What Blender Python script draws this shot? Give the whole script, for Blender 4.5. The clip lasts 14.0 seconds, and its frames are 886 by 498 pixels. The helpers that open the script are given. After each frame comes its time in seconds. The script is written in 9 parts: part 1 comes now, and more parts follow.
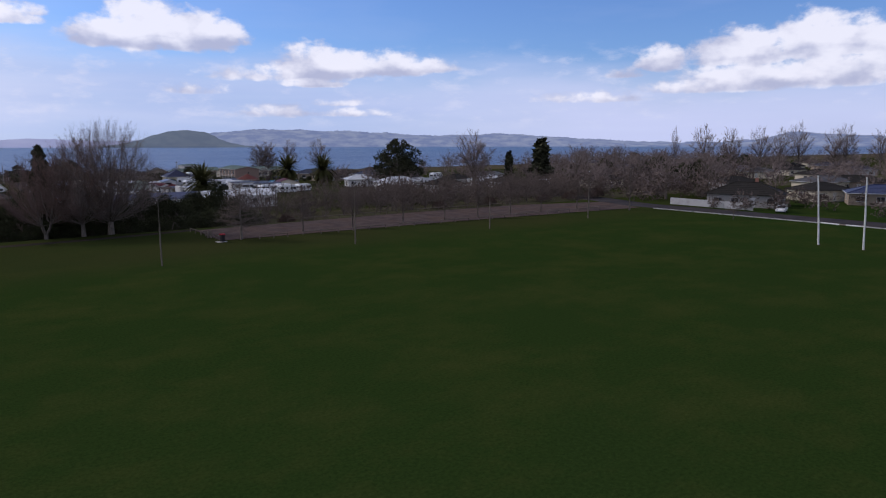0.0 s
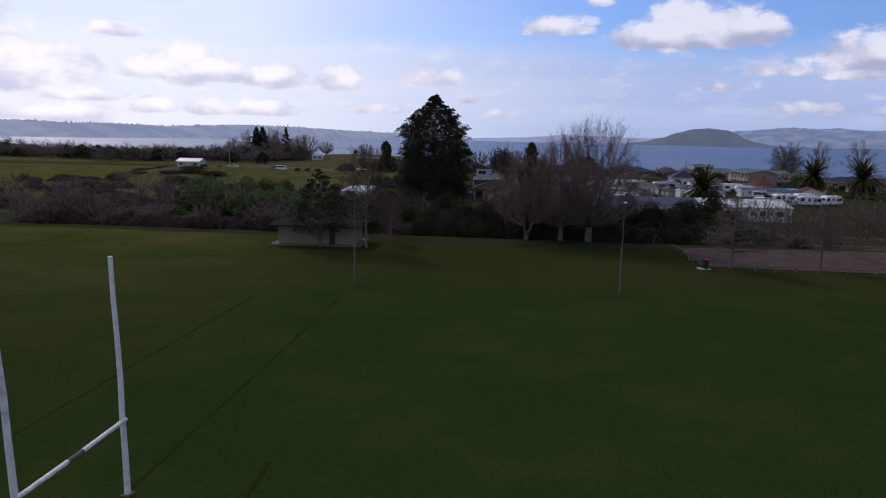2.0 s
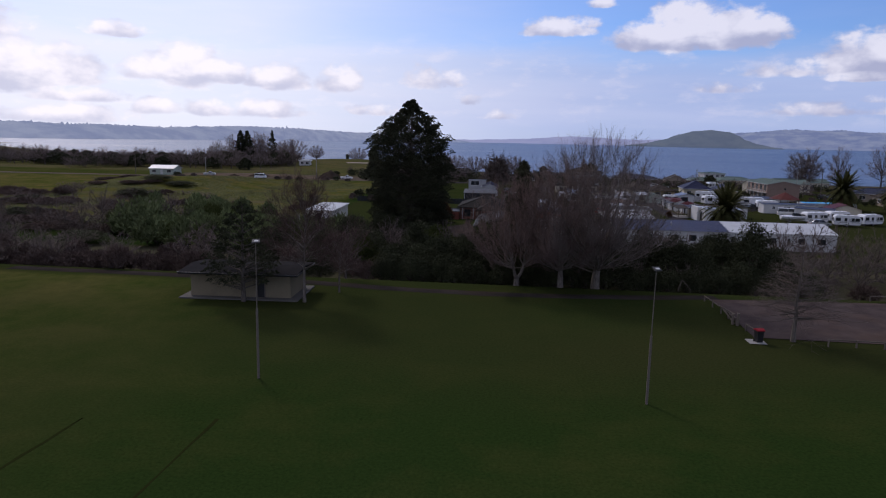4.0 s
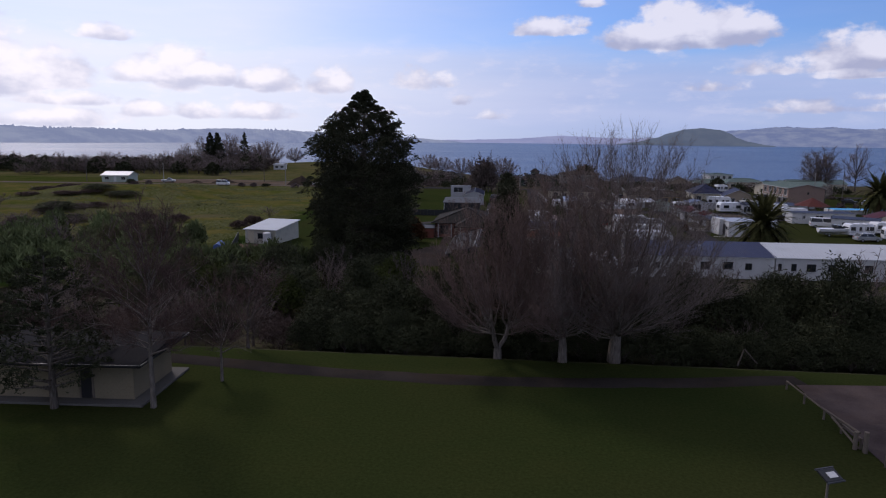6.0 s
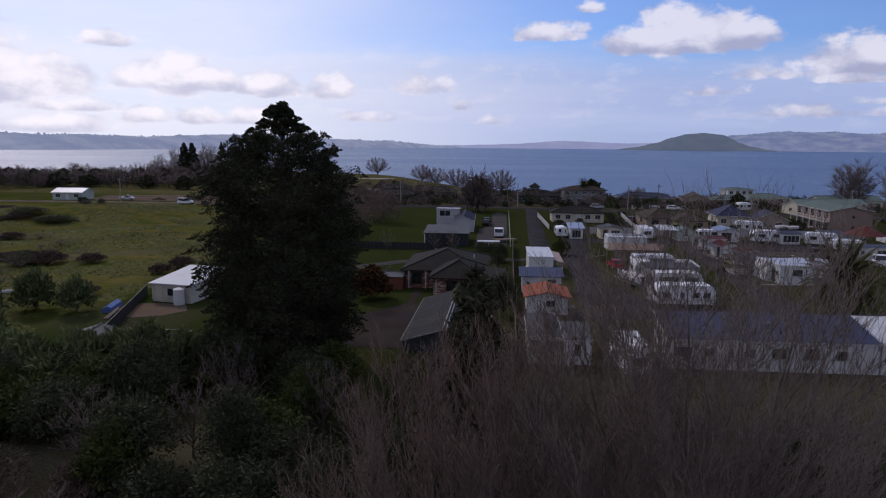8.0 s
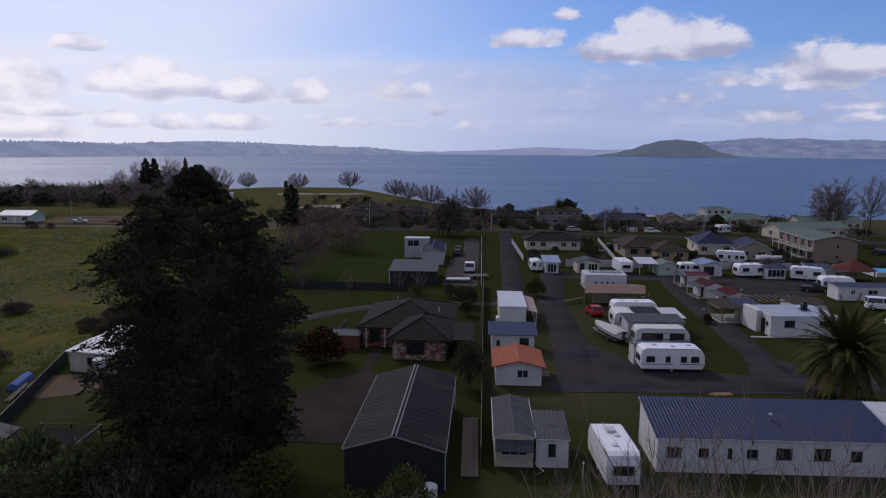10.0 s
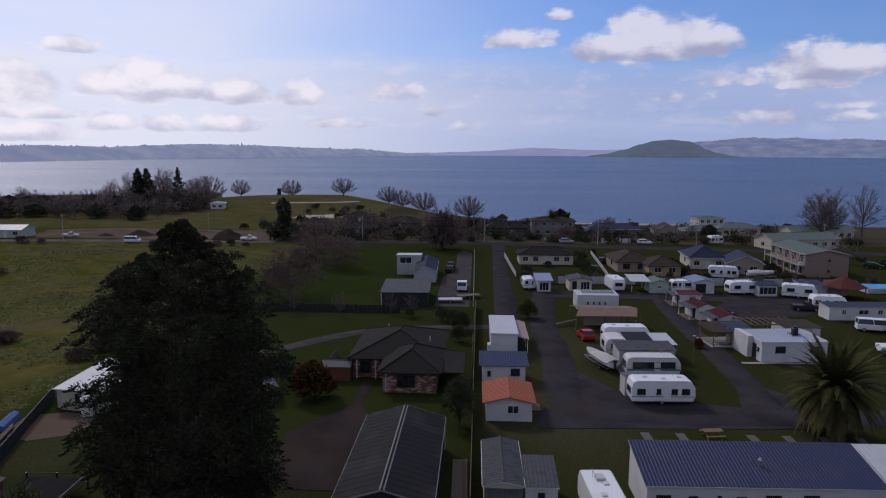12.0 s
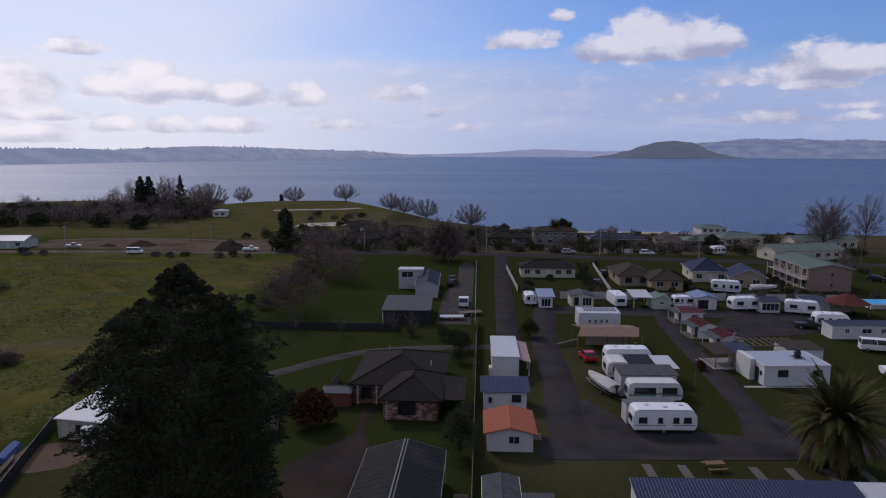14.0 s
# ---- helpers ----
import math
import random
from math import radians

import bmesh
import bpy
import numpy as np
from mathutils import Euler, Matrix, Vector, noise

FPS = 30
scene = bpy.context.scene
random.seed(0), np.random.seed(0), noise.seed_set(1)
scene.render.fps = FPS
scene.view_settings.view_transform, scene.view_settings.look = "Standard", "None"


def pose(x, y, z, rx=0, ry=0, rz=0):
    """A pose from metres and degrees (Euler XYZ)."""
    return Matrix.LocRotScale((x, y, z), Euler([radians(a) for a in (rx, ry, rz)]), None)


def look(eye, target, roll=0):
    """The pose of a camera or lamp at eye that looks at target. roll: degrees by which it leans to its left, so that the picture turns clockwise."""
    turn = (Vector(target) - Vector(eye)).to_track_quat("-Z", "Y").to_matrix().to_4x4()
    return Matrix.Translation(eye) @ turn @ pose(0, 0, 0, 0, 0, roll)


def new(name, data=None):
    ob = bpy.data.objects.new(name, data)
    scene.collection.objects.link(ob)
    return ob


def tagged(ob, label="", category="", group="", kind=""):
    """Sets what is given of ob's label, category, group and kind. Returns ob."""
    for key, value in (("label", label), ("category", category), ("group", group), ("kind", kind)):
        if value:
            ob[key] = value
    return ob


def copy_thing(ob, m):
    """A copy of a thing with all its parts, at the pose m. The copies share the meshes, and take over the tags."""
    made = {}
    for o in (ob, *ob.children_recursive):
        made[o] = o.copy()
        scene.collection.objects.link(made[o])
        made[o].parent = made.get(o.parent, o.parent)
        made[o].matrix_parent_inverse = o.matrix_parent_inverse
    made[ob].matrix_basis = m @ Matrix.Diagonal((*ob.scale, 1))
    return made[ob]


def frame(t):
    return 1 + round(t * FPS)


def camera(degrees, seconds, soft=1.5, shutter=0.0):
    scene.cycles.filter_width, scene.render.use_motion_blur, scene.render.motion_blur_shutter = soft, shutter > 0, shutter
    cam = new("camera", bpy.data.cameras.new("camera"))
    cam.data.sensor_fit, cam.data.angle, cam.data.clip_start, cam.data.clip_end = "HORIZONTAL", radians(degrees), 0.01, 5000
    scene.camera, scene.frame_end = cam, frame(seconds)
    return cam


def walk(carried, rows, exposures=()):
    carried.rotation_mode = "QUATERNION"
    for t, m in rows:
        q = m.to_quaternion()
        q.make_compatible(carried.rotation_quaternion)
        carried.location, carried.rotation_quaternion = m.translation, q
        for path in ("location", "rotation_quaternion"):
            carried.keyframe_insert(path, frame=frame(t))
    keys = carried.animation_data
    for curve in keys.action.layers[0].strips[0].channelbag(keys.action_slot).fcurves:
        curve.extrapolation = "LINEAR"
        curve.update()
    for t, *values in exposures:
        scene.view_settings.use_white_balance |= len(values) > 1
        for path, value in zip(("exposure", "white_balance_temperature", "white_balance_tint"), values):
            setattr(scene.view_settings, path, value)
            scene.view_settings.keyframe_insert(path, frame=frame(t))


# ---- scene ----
# The flight: over the playing field, past the trees, then rising over the holiday park.
cam = camera(66.9, 14.0, soft=1.15)
PATH = [
    (0, (-10.858, -6.07, 13.602), (-9.7, -4.469, 13.293), -0.1),
    (0.1, (-9.844, -4.302, 13.348), (-8.884, -2.575, 13.041), 0.2),
    (0.2, (-9.542, -2.836, 13.585), (-8.87, -0.978, 13.272), 0.5),
    (0.3, (-8.855, -2.189, 13.538), (-8.348, -0.28, 13.224), 0.7),
    (0.4, (-8.154, -1.22, 13.555), (-7.82, 0.726, 13.236), 0.7),
    (0.5, (-7.65, -0.679, 13.562), (-7.412, 1.281, 13.242), 0.8),
    (0.7, (-6.652, 0.754, 13.592), (-6.594, 2.726, 13.269), 0.9),
    (1, (-5.308, 3.14, 13.711), (-5.437, 5.109, 13.383), 1.1),
    (1.5, (-3.681, 6.663, 13.965), (-3.891, 8.624, 13.635), 1.1),
    (2, (-2.811, 11.276, 14.014), (-3.016, 13.238, 13.687), 1.1),
    (3, (-1.588, 21.182, 14.744), (-1.803, 23.144, 14.422), 0.9),
    (3.2, (-1.536, 23.573, 15.202), (-1.751, 25.535, 14.878), 1.0),
    (5.3, (-0.914, 48.177, 16.173), (-1.105, 50.141, 15.851), 0.8),
    (5.5, (-0.788, 51.005, 16.159), (-0.977, 52.97, 15.836), 0.6),
    (6.5, (-0.129, 64.637, 16.221), (-0.313, 66.602, 15.900), 0.7),
    (7, (0.131, 72.222, 16.479), (-0.058, 74.188, 16.159), 0.6),
    (7.5, (-0.047, 79.475, 17.381), (-0.233, 81.441, 17.068), 0.4),
    (7.7, (0.261, 81.771, 17.876), (0.07, 83.737, 17.565), 0.5),
    (10, (1.865, 94.535, 23.206), (1.743, 96.51, 22.915), 0.5),
    (10.5, (2.022, 94.77, 24.077), (1.908, 96.746, 23.786), 0.4),
    (11, (2.211, 94.823, 25.077), (2.103, 96.799, 24.786), 0.3),
    (11.5, (2.197, 95.203, 25.888), (2.092, 97.179, 25.597), 0.3),
    (12, (2.365, 95.331, 26.748), (2.258, 97.307, 26.459), 0.2),
    (12.5, (2.416, 95.61, 27.597), (2.306, 97.586, 27.309), 0.2),
    (13, (2.507, 95.8, 28.507), (2.396, 97.776, 28.219), 0.2),
    (13.5, (2.508, 95.918, 29.31), (2.394, 97.894, 29.021), 0.2),
    (14, (2.544, 95.943, 29.658), (2.429, 97.919, 29.372), 0.1),
]
walk(cam, [(t, look(eye, target, roll)) for t, eye, target, roll in PATH], exposures=[(0, 0.14, 6400, 19), (2, 0.0, 6350, 21), (7, -0.04, 6350, 22), (10, -0.19, 6300, 22), (14, -0.21, 6350, 22)])

# ---- light: bright broken cloud, a veiled sun ahead and to the left ----
SUN_AZ, SUN_EL = radians(-38), radians(38)
sun = new("sun", bpy.data.lights.new("sun", "SUN"))
sun.data.energy, sun.data.angle, sun.data.color = 1.5, radians(10), (1.0, 0.95, 0.88)
sun.matrix_world = look((300 * math.sin(SUN_AZ) * math.cos(SUN_EL), 300 * math.cos(SUN_AZ) * math.cos(SUN_EL), 300 * math.sin(SUN_EL)), (0, 0, 0))

world = bpy.data.worlds.new("sky")
scene.world = world
world.use_nodes = True
wn, wl = world.node_tree.nodes, world.node_tree.links
wn.clear()


def wmath(op, a, b=None, c=None, clamp=False):
    n = wn.new("ShaderNodeMath")
    n.operation, n.use_clamp = op, clamp
    for k, v in enumerate((a, b, c)):
        if v is None:
            continue
        if isinstance(v, (int, float)):
            n.inputs[k].default_value = v
        else:
            wl.new(v, n.inputs[k])
    return n.outputs[0]


def wstep(v, lo, hi, to_lo=0.0, to_hi=1.0):
    n = wn.new("ShaderNodeMapRange")
    n.interpolation_type = "SMOOTHSTEP"
    wl.new(v, n.inputs["Value"])
    for key, val in (("From Min", lo), ("From Max", hi), ("To Min", to_lo), ("To Max", to_hi)):
        n.inputs[key].default_value = val
    return n.outputs[0]


def wmix(f, a, b):
    n = wn.new("ShaderNodeMix")
    n.data_type = "RGBA"
    for sock, v in ((n.inputs[0], f), (n.inputs[6], a), (n.inputs[7], b)):
        if isinstance(v, (tuple, float, int)):
            sock.default_value = (*v, 1) if isinstance(v, tuple) else v
        else:
            wl.new(v, sock)
    return n.outputs[2]


way = wn.new("ShaderNodeTexCoord").outputs["Generated"]
sep = wn.new("ShaderNodeSeparateXYZ")
wl.new(way, sep.inputs[0])
az = wmath("DEGREES", wmath("ARCTAN2", sep.outputs[0], sep.outputs[1]))
el = wmath("DEGREES", wmath("ARCSINE", sep.outputs[2]))
flat = wn.new("ShaderNodeCombineXYZ")
wl.new(az, flat.inputs[0])
wl.new(el, flat.inputs[1])


def wnoise(sx, sy, scale, detail, shift=0.0, rough=0.55):
    mp = wn.new("ShaderNodeMapping")
    mp.inputs["Scale"].default_value = (sx, sy, 1)
    mp.inputs["Location"].default_value = (shift, shift * 0.7, shift)
    wl.new(flat.outputs[0], mp.inputs[0])
    n = wn.new("ShaderNodeTexNoise")
    n.inputs["Scale"].default_value, n.inputs["Detail"].default_value, n.inputs["Roughness"].default_value = scale, detail, rough
    wl.new(mp.outputs[0], n.inputs["Vector"])
    return n.outputs[0]


sky = wn.new("ShaderNodeTexSky")
sky.sky_type, sky.sun_disc = "NISHITA", False
sky.sun_elevation, sky.sun_rotation = SUN_EL, SUN_AZ
sky.air_density, sky.dust_density, sky.ozone_density = 1.0, 0.6, 2.5
SKY_GAIN = 0.092
skyc = wn.new("ShaderNodeMix")
skyc.data_type, skyc.blend_type = "RGBA", "MULTIPLY"
skyc.inputs[0].default_value = 1.0
wl.new(sky.outputs[0], skyc.inputs[6])
skyc.inputs[7].default_value = (SKY_GAIN * 0.64, SKY_GAIN * 0.88, SKY_GAIN * 1.26, 1)

# thin high veil: thick low down and towards the sun, torn into streaks
streak = wnoise(0.5, 2.6, 0.11, 5, 3.1)
over = wmath("SUBTRACT", el, wmath("SUBTRACT", 8.3, wmath("MULTIPLY", wmath("ADD", az, 4.0), 0.045)))
over = wmath("ADD", over, wmath("MULTIPLY", wmath("SUBTRACT", streak, 0.5), 7.0))
low = wstep(over, -3.2, 1.6, 0.93, 0.0)
left = wmath("MULTIPLY", wstep(az, 16.0, -24.0, 0.0, 0.74), wstep(az, -125.0, -60.0))
above = wstep(el, 14.0, 40.0, 0.0, 0.24)
veil = wmath("MAXIMUM", wmath("MAXIMUM", low, left), above)
veil = wmath("ADD", veil, wmath("MULTIPLY", wmath("SUBTRACT", streak, 0.5), 0.5), clamp=True)
glow = wstep(wmath("ABSOLUTE", wmath("ADD", az, 34.0)), 4.0, 48.0, 1.0, 0.0)
south = wstep(az, 24.0, 52.0)
veilc = wmix(glow, wmix(south, (0.385, 0.495, 0.735), (0.50, 0.57, 0.79)), (0.82, 0.89, 0.97))
band = wstep(wnoise(0.25, 3.0, 0.16, 5, 11.3), 0.3, 0.7)
veilc = wmix(wmath("MULTIPLY", band, 0.45), veilc, wmix(glow, (0.53, 0.61, 0.80), (0.92, 0.95, 0.98)))
col = wmix(veil, skyc.outputs[2], veilc)

# small torn wisps low in the veil
wisp = wmath("MULTIPLY", wstep(wnoise(1.0, 2.6, 0.34, 6, 5.5, 0.6), 0.50, 0.72, 0.0, 0.55), wmath("MULTIPLY", wstep(el, 0.8, 2.4), wstep(el, 9.0, 5.5)))
col = wmix(wisp, col, wmix(glow, (0.58, 0.64, 0.79), (0.98, 0.985, 1.0)))

# broken grey-white cloud overhead and behind, unseen: added for brighter, more neutral fill light
patch = wstep(wnoise(0.6, 1.0, 0.05, 3, 7.7), 0.35, 0.6, 0.35, 0.85)
high = wmath("MULTIPLY", wstep(el, 17.0, 34.0), patch)
behind = wmath("MULTIPLY", wstep(wmath("ABSOLUTE", az), 75.0, 110.0, 0.0, 1.0), patch)
col = wmix(wmath("MAXIMUM", high, behind), col, (0.47, 0.49, 0.535))

# heaped clouds, bank by bank: azimuth, height of the flat base, half width, height in degrees, thickness
OVER_ISLAND = [
    (10.2, 7.75, 2.5, 1.35, 0.95), (12.7, 8.05, 2.5, 2.35, 1.0), (16.0, 7.95, 3.0, 1.85, 1.0), (18.3, 8.1, 1.7, 1.25, 0.95), (13.6, 7.35, 1.7, 0.6, 0.7),
    (3.0, 8.75, 2.5, 0.9, 0.85), (5.4, 9.2, 1.0, 0.5, 0.6), (6.3, 10.7, 0.95, 0.5, 0.75),
]
EAST_BANK = [
    (25.2, 5.75, 2.6, 1.9, 1.0), (28.0, 5.95, 2.4, 1.35, 0.9), (31.5, 6.05, 3.0, 1.15, 0.85), (34.6, 6.2, 1.9, 0.8, 0.7), (20.4, 5.4, 2.8, 0.75, 0.5), (25.4, 4.85, 1.9, 0.45, 0.6),
    (22.0, 2.5, 3.2, 0.6, 0.42), (28.3, 2.5, 2.3, 0.4, 0.42), (27.2, 3.3, 1.6, 0.3, 0.4), (16.0, 4.2, 1.6, 0.5, 0.32),
]
SOUTH_BANK = [
    (63.9, 6.8, 2.3, 2.1, 1.0), (59.3, 6.5, 3.3, 1.7, 1.0), (66.8, 6.8, 2.8, 1.6, 1.0), (53.4, 6.2, 1.6, 1.25, 0.9), (50.6, 5.5, 1.5, 0.5, 0.5),
    (59.5, 4.6, 4.0, 1.35, 0.95), (65.2, 4.8, 4.0, 1.6, 1.0), (55.6, 4.2, 2.8, 0.6, 0.6), (72.0, 5.6, 4.0, 2.4, 1.0), (48.0, 3.6, 3.0, 0.5, 0.35),
]
WEST_BANK = [
    (-29.3, 4.55, 1.7, 1.2, 0.9), (-26.6, 4.5, 2.1, 2.0, 1.0), (-23.9, 4.5, 1.8, 1.15, 0.95), (-21.3, 4.25, 1.1, 0.95, 0.85), (-19.6, 4.2, 1.8, 1.3, 1.0), (-14.9, 4.2, 1.5, 1.3, 0.75),
    (-8.0, 4.55, 1.3, 1.1, 0.52), (-5.6, 4.6, 1.1, 0.8, 0.5), (-31.4, 7.3, 1.8, 0.7, 0.8), (-35.4, 4.0, 2.4, 1.8, 0.9), (-38.8, 3.6, 3.0, 2.2, 1.0),
]
WEST_LOW = [
    (-34.2, 2.5, 2.8, 0.65, 0.7), (-35.2, 1.0, 3.6, 0.85, 0.75), (-29.0, 1.8, 1.5, 0.75, 0.75), (-25.3, 1.8, 1.4, 0.9, 0.8), (-20.6, 1.8, 2.3, 0.85, 0.75), (-11.8, 2.1, 1.9, 0.55, 0.5),
    (-4.0, 3.1, 0.7, 0.55, 0.45), (-1.6, 1.9, 1.0, 0.45, 0.45), (-46.0, 6.0, 7.0, 3.6, 1.0),
]
puff = wnoise(1.0, 1.5, 0.62, 7, 0.0, 0.56)
puff2 = wnoise(1.0, 1.6, 0.30, 3, 0.3, 0.50)


def wvec(op, a, b, c=None):
    n = wn.new("ShaderNodeVectorMath")
    n.operation = op
    for k, v in enumerate((a, b, c)):
        if isinstance(v, tuple):
            n.inputs[k].default_value = v
        elif v is not None:
            wl.new(v, n.inputs[k])
    return n


cover = top = None
for caz, cel, cw, ch, white in OVER_ISLAND + EAST_BANK + SOUTH_BANK + WEST_BANK + WEST_LOW:
    v = wvec("MULTIPLY_ADD", flat.outputs[0], (0.74 / cw, 0.72 / ch, 0), (-0.74 * caz / cw, -0.72 * (cel - 0.05) / ch, 0)).outputs[0]
    # below its base a heap ends three times sooner than above
    d2 = wvec("MAXIMUM", v, wvec("MULTIPLY", v, (-1, -3.0, 0)).outputs[0]).outputs[0]
    f = wmath("MULTIPLY_ADD", wvec("DOT_PRODUCT", d2, d2).outputs["Value"], -white, white)
    up = wvec("DOT_PRODUCT", v, (0, 1, 0)).outputs["Value"]
    t_up = wmath("MULTIPLY", wmath("MAXIMUM", f, 0.0), up)
    cover = f if cover is None else wmath("MAXIMUM", cover, f)
    top = t_up if top is None else wmath("ADD", top, t_up)
body = wmath("ADD", wmath("MAXIMUM", cover, -1.2), wmath("MULTIPLY", wmath("SUBTRACT", puff, 0.45), 2.0))
mask = wstep(body, -0.06, 0.66)
lit = wmath("ADD", wmath("MULTIPLY", top, 1.5), wmath("MULTIPLY", wmath("ADD", wmath("SUBTRACT", puff2, 0.72), wmath("MULTIPLY", puff, 0.5)), 2.1))
cloudc = wmix(wstep(lit, -0.35, 0.62), wmix(glow, (0.40, 0.44, 0.58), (0.60, 0.64, 0.75)), wmix(glow, (0.78, 0.81, 0.87), (1.0, 1.0, 1.0)))
col = wmix(wmath("MULTIPLY", mask, 0.92), col, cloudc)
bg = wn.new("ShaderNodeBackground")
wl.new(col, bg.inputs[0])
bg.inputs[1].default_value = 1.0
wl.new(bg.outputs[0], wn.new("ShaderNodeOutputWorld").inputs[0])

# ---- materials ----
MATS = {}


def node_material(name):
    m = bpy.data.materials.new(name)
    m.use_nodes = True
    nt = m.node_tree
    return m, nt, nt.nodes["Principled BSDF"]


def ramp_between(nt, fac, a, b, lo=0.35, hi=0.65):
    r = nt.nodes.new("ShaderNodeValToRGB")
    r.color_ramp.elements[0].position, r.color_ramp.elements[1].position = lo, hi
    r.color_ramp.elements[0].color, r.color_ramp.elements[1].color = (*a, 1), (*b, 1)
    nt.links.new(fac, r.inputs[0])
    return r.outputs[0]


def noise_of(nt, scale, detail=4.0, coords="Object", stretch=(1, 1, 1), rough=0.55):
    tc = nt.nodes.new("ShaderNodeTexCoord")
    mp = nt.nodes.new("ShaderNodeMapping")
    mp.inputs["Scale"].default_value = stretch
    nt.links.new(tc.outputs[coords], mp.inputs[0])
    n = nt.nodes.new("ShaderNodeTexNoise")
    n.inputs["Scale"].default_value, n.inputs["Detail"].default_value, n.inputs["Roughness"].default_value = scale, detail, rough
    nt.links.new(mp.outputs[0], n.inputs["Vector"])
    return n.outputs[0]


def mixc(nt, fac, a, b, blend="MIX"):
    n = nt.nodes.new("ShaderNodeMix")
    n.data_type, n.blend_type = "RGBA", blend
    for sock, v in ((n.inputs[0], fac), (n.inputs[6], a), (n.inputs[7], b)):
        if isinstance(v, tuple):
            sock.default_value = (*v, 1)
        elif isinstance(v, (int, float)):
            sock.default_value = v
        else:
            nt.links.new(v, sock)
    return n.outputs[2]


def bump_from(nt, p, height, strength, dist):
    b = nt.nodes.new("ShaderNodeBump")
    b.inputs["Strength"].default_value, b.inputs["Distance"].default_value = strength, dist
    nt.links.new(height, b.inputs["Height"])
    nt.links.new(b.outputs[0], p.inputs["Normal"])


def surface(name, colour, rough=0.6, metal=0.0, grime=0.25, grain=8.0, stain=0.7, relief=0.0, dirt=(0.10, 0.085, 0.07), vary=0.0, spec=0.06):
    """A painted, cast or coated surface with fine grain and larger stains."""
    if name in MATS:
        return MATS[name]
    m, nt, p = node_material(name)
    fine = noise_of(nt, grain, 3)
    broad = noise_of(nt, stain, 5)
    dark = tuple(c * 0.84 for c in colour)
    base = ramp_between(nt, fine, dark, colour, 0.25, 0.6)
    r = nt.nodes.new("ShaderNodeMapRange")
    nt.links.new(broad, r.inputs[0])
    r.inputs[1].default_value, r.inputs[2].default_value, r.inputs[3].default_value, r.inputs[4].default_value = 0.5, 0.8, 0.0, grime
    c = mixc(nt, r.outputs[0], base, dirt)
    if vary:
        oi = nt.nodes.new("ShaderNodeObjectInfo")
        hs = nt.nodes.new("ShaderNodeHueSaturation")
        v = nt.nodes.new("ShaderNodeMapRange")
        v.inputs[3].default_value, v.inputs[4].default_value = 1 - vary, 1 + vary
        nt.links.new(oi.outputs["Random"], v.inputs[0])
        nt.links.new(v.outputs[0], hs.inputs["Value"])
        nt.links.new(c, hs.inputs["Color"])
        c = hs.outputs[0]
    nt.links.new(c, p.inputs["Base Color"])
    p.inputs["Roughness"].default_value, p.inputs["Metallic"].default_value = rough, metal
    p.inputs["Specular IOR Level"].default_value = spec
    if relief:
        bump_from(nt, p, fine, 0.5, relief)
    MATS[name] = m
    return m


def glass_dark(name="window_glass"):
    if name in MATS:
        return MATS[name]
    m, nt, p = node_material(name)
    n = noise_of(nt, 1.3, 2)
    nt.links.new(ramp_between(nt, n, (0.012, 0.014, 0.018), (0.04, 0.045, 0.05)), p.inputs["Base Color"])
    p.inputs["Roughness"].default_value = 0.08
    MATS[name] = m
    return m


def leaf_material(name, a, b, rough=0.85, clump=0.25):
    """Foliage: every leaf spray has its own shade between a and b."""
    m, nt, p = node_material(name)
    g = nt.nodes.new("ShaderNodeNewGeometry")
    oi = nt.nodes.new("ShaderNodeObjectInfo")
    big = noise_of(nt, clump, 3, "Object")
    mx = nt.nodes.new("ShaderNodeMath")
    mx.operation = "MULTIPLY_ADD"
    nt.links.new(g.outputs["Random Per Island"], mx.inputs[0])
    mx.inputs[1].default_value = 0.45
    off = nt.nodes.new("ShaderNodeMath")
    off.operation = "MULTIPLY_ADD"
    nt.links.new(big, off.inputs[0])
    off.inputs[1].default_value, off.inputs[2].default_value = 1.6, -0.6
    nt.links.new(off.outputs[0], mx.inputs[2])
    c = ramp_between(nt, mx.outputs[0], a, b, 0.0, 1.0)
    hs = nt.nodes.new("ShaderNodeHueSaturation")
    v = nt.nodes.new("ShaderNodeMapRange")
    v.inputs[3].default_value, v.inputs[4].default_value = 0.8, 1.2
    nt.links.new(oi.outputs["Random"], v.inputs[0])
    nt.links.new(v.outputs[0], hs.inputs["Value"])
    nt.links.new(c, hs.inputs["Color"])
    nt.links.new(hs.outputs[0], p.inputs["Base Color"])
    p.inputs["Roughness"].default_value = rough
    p.inputs["Specular IOR Level"].default_value = 0.03
    MATS[name] = m
    return m


def bark_material(name, a, b, scale=3.0):
    m, nt, p = node_material(name)
    n = noise_of(nt, scale, 6, stretch=(3, 3, 0.6))
    c = ramp_between(nt, n, a, b, 0.3, 0.7)
    nt.links.new(c, p.inputs["Base Color"])
    p.inputs["Roughness"].default_value = 0.9
    p.inputs["Specular IOR Level"].default_value = 0.02
    bump_from(nt, p, n, 0.6, 0.03)
    MATS[name] = m
    return m


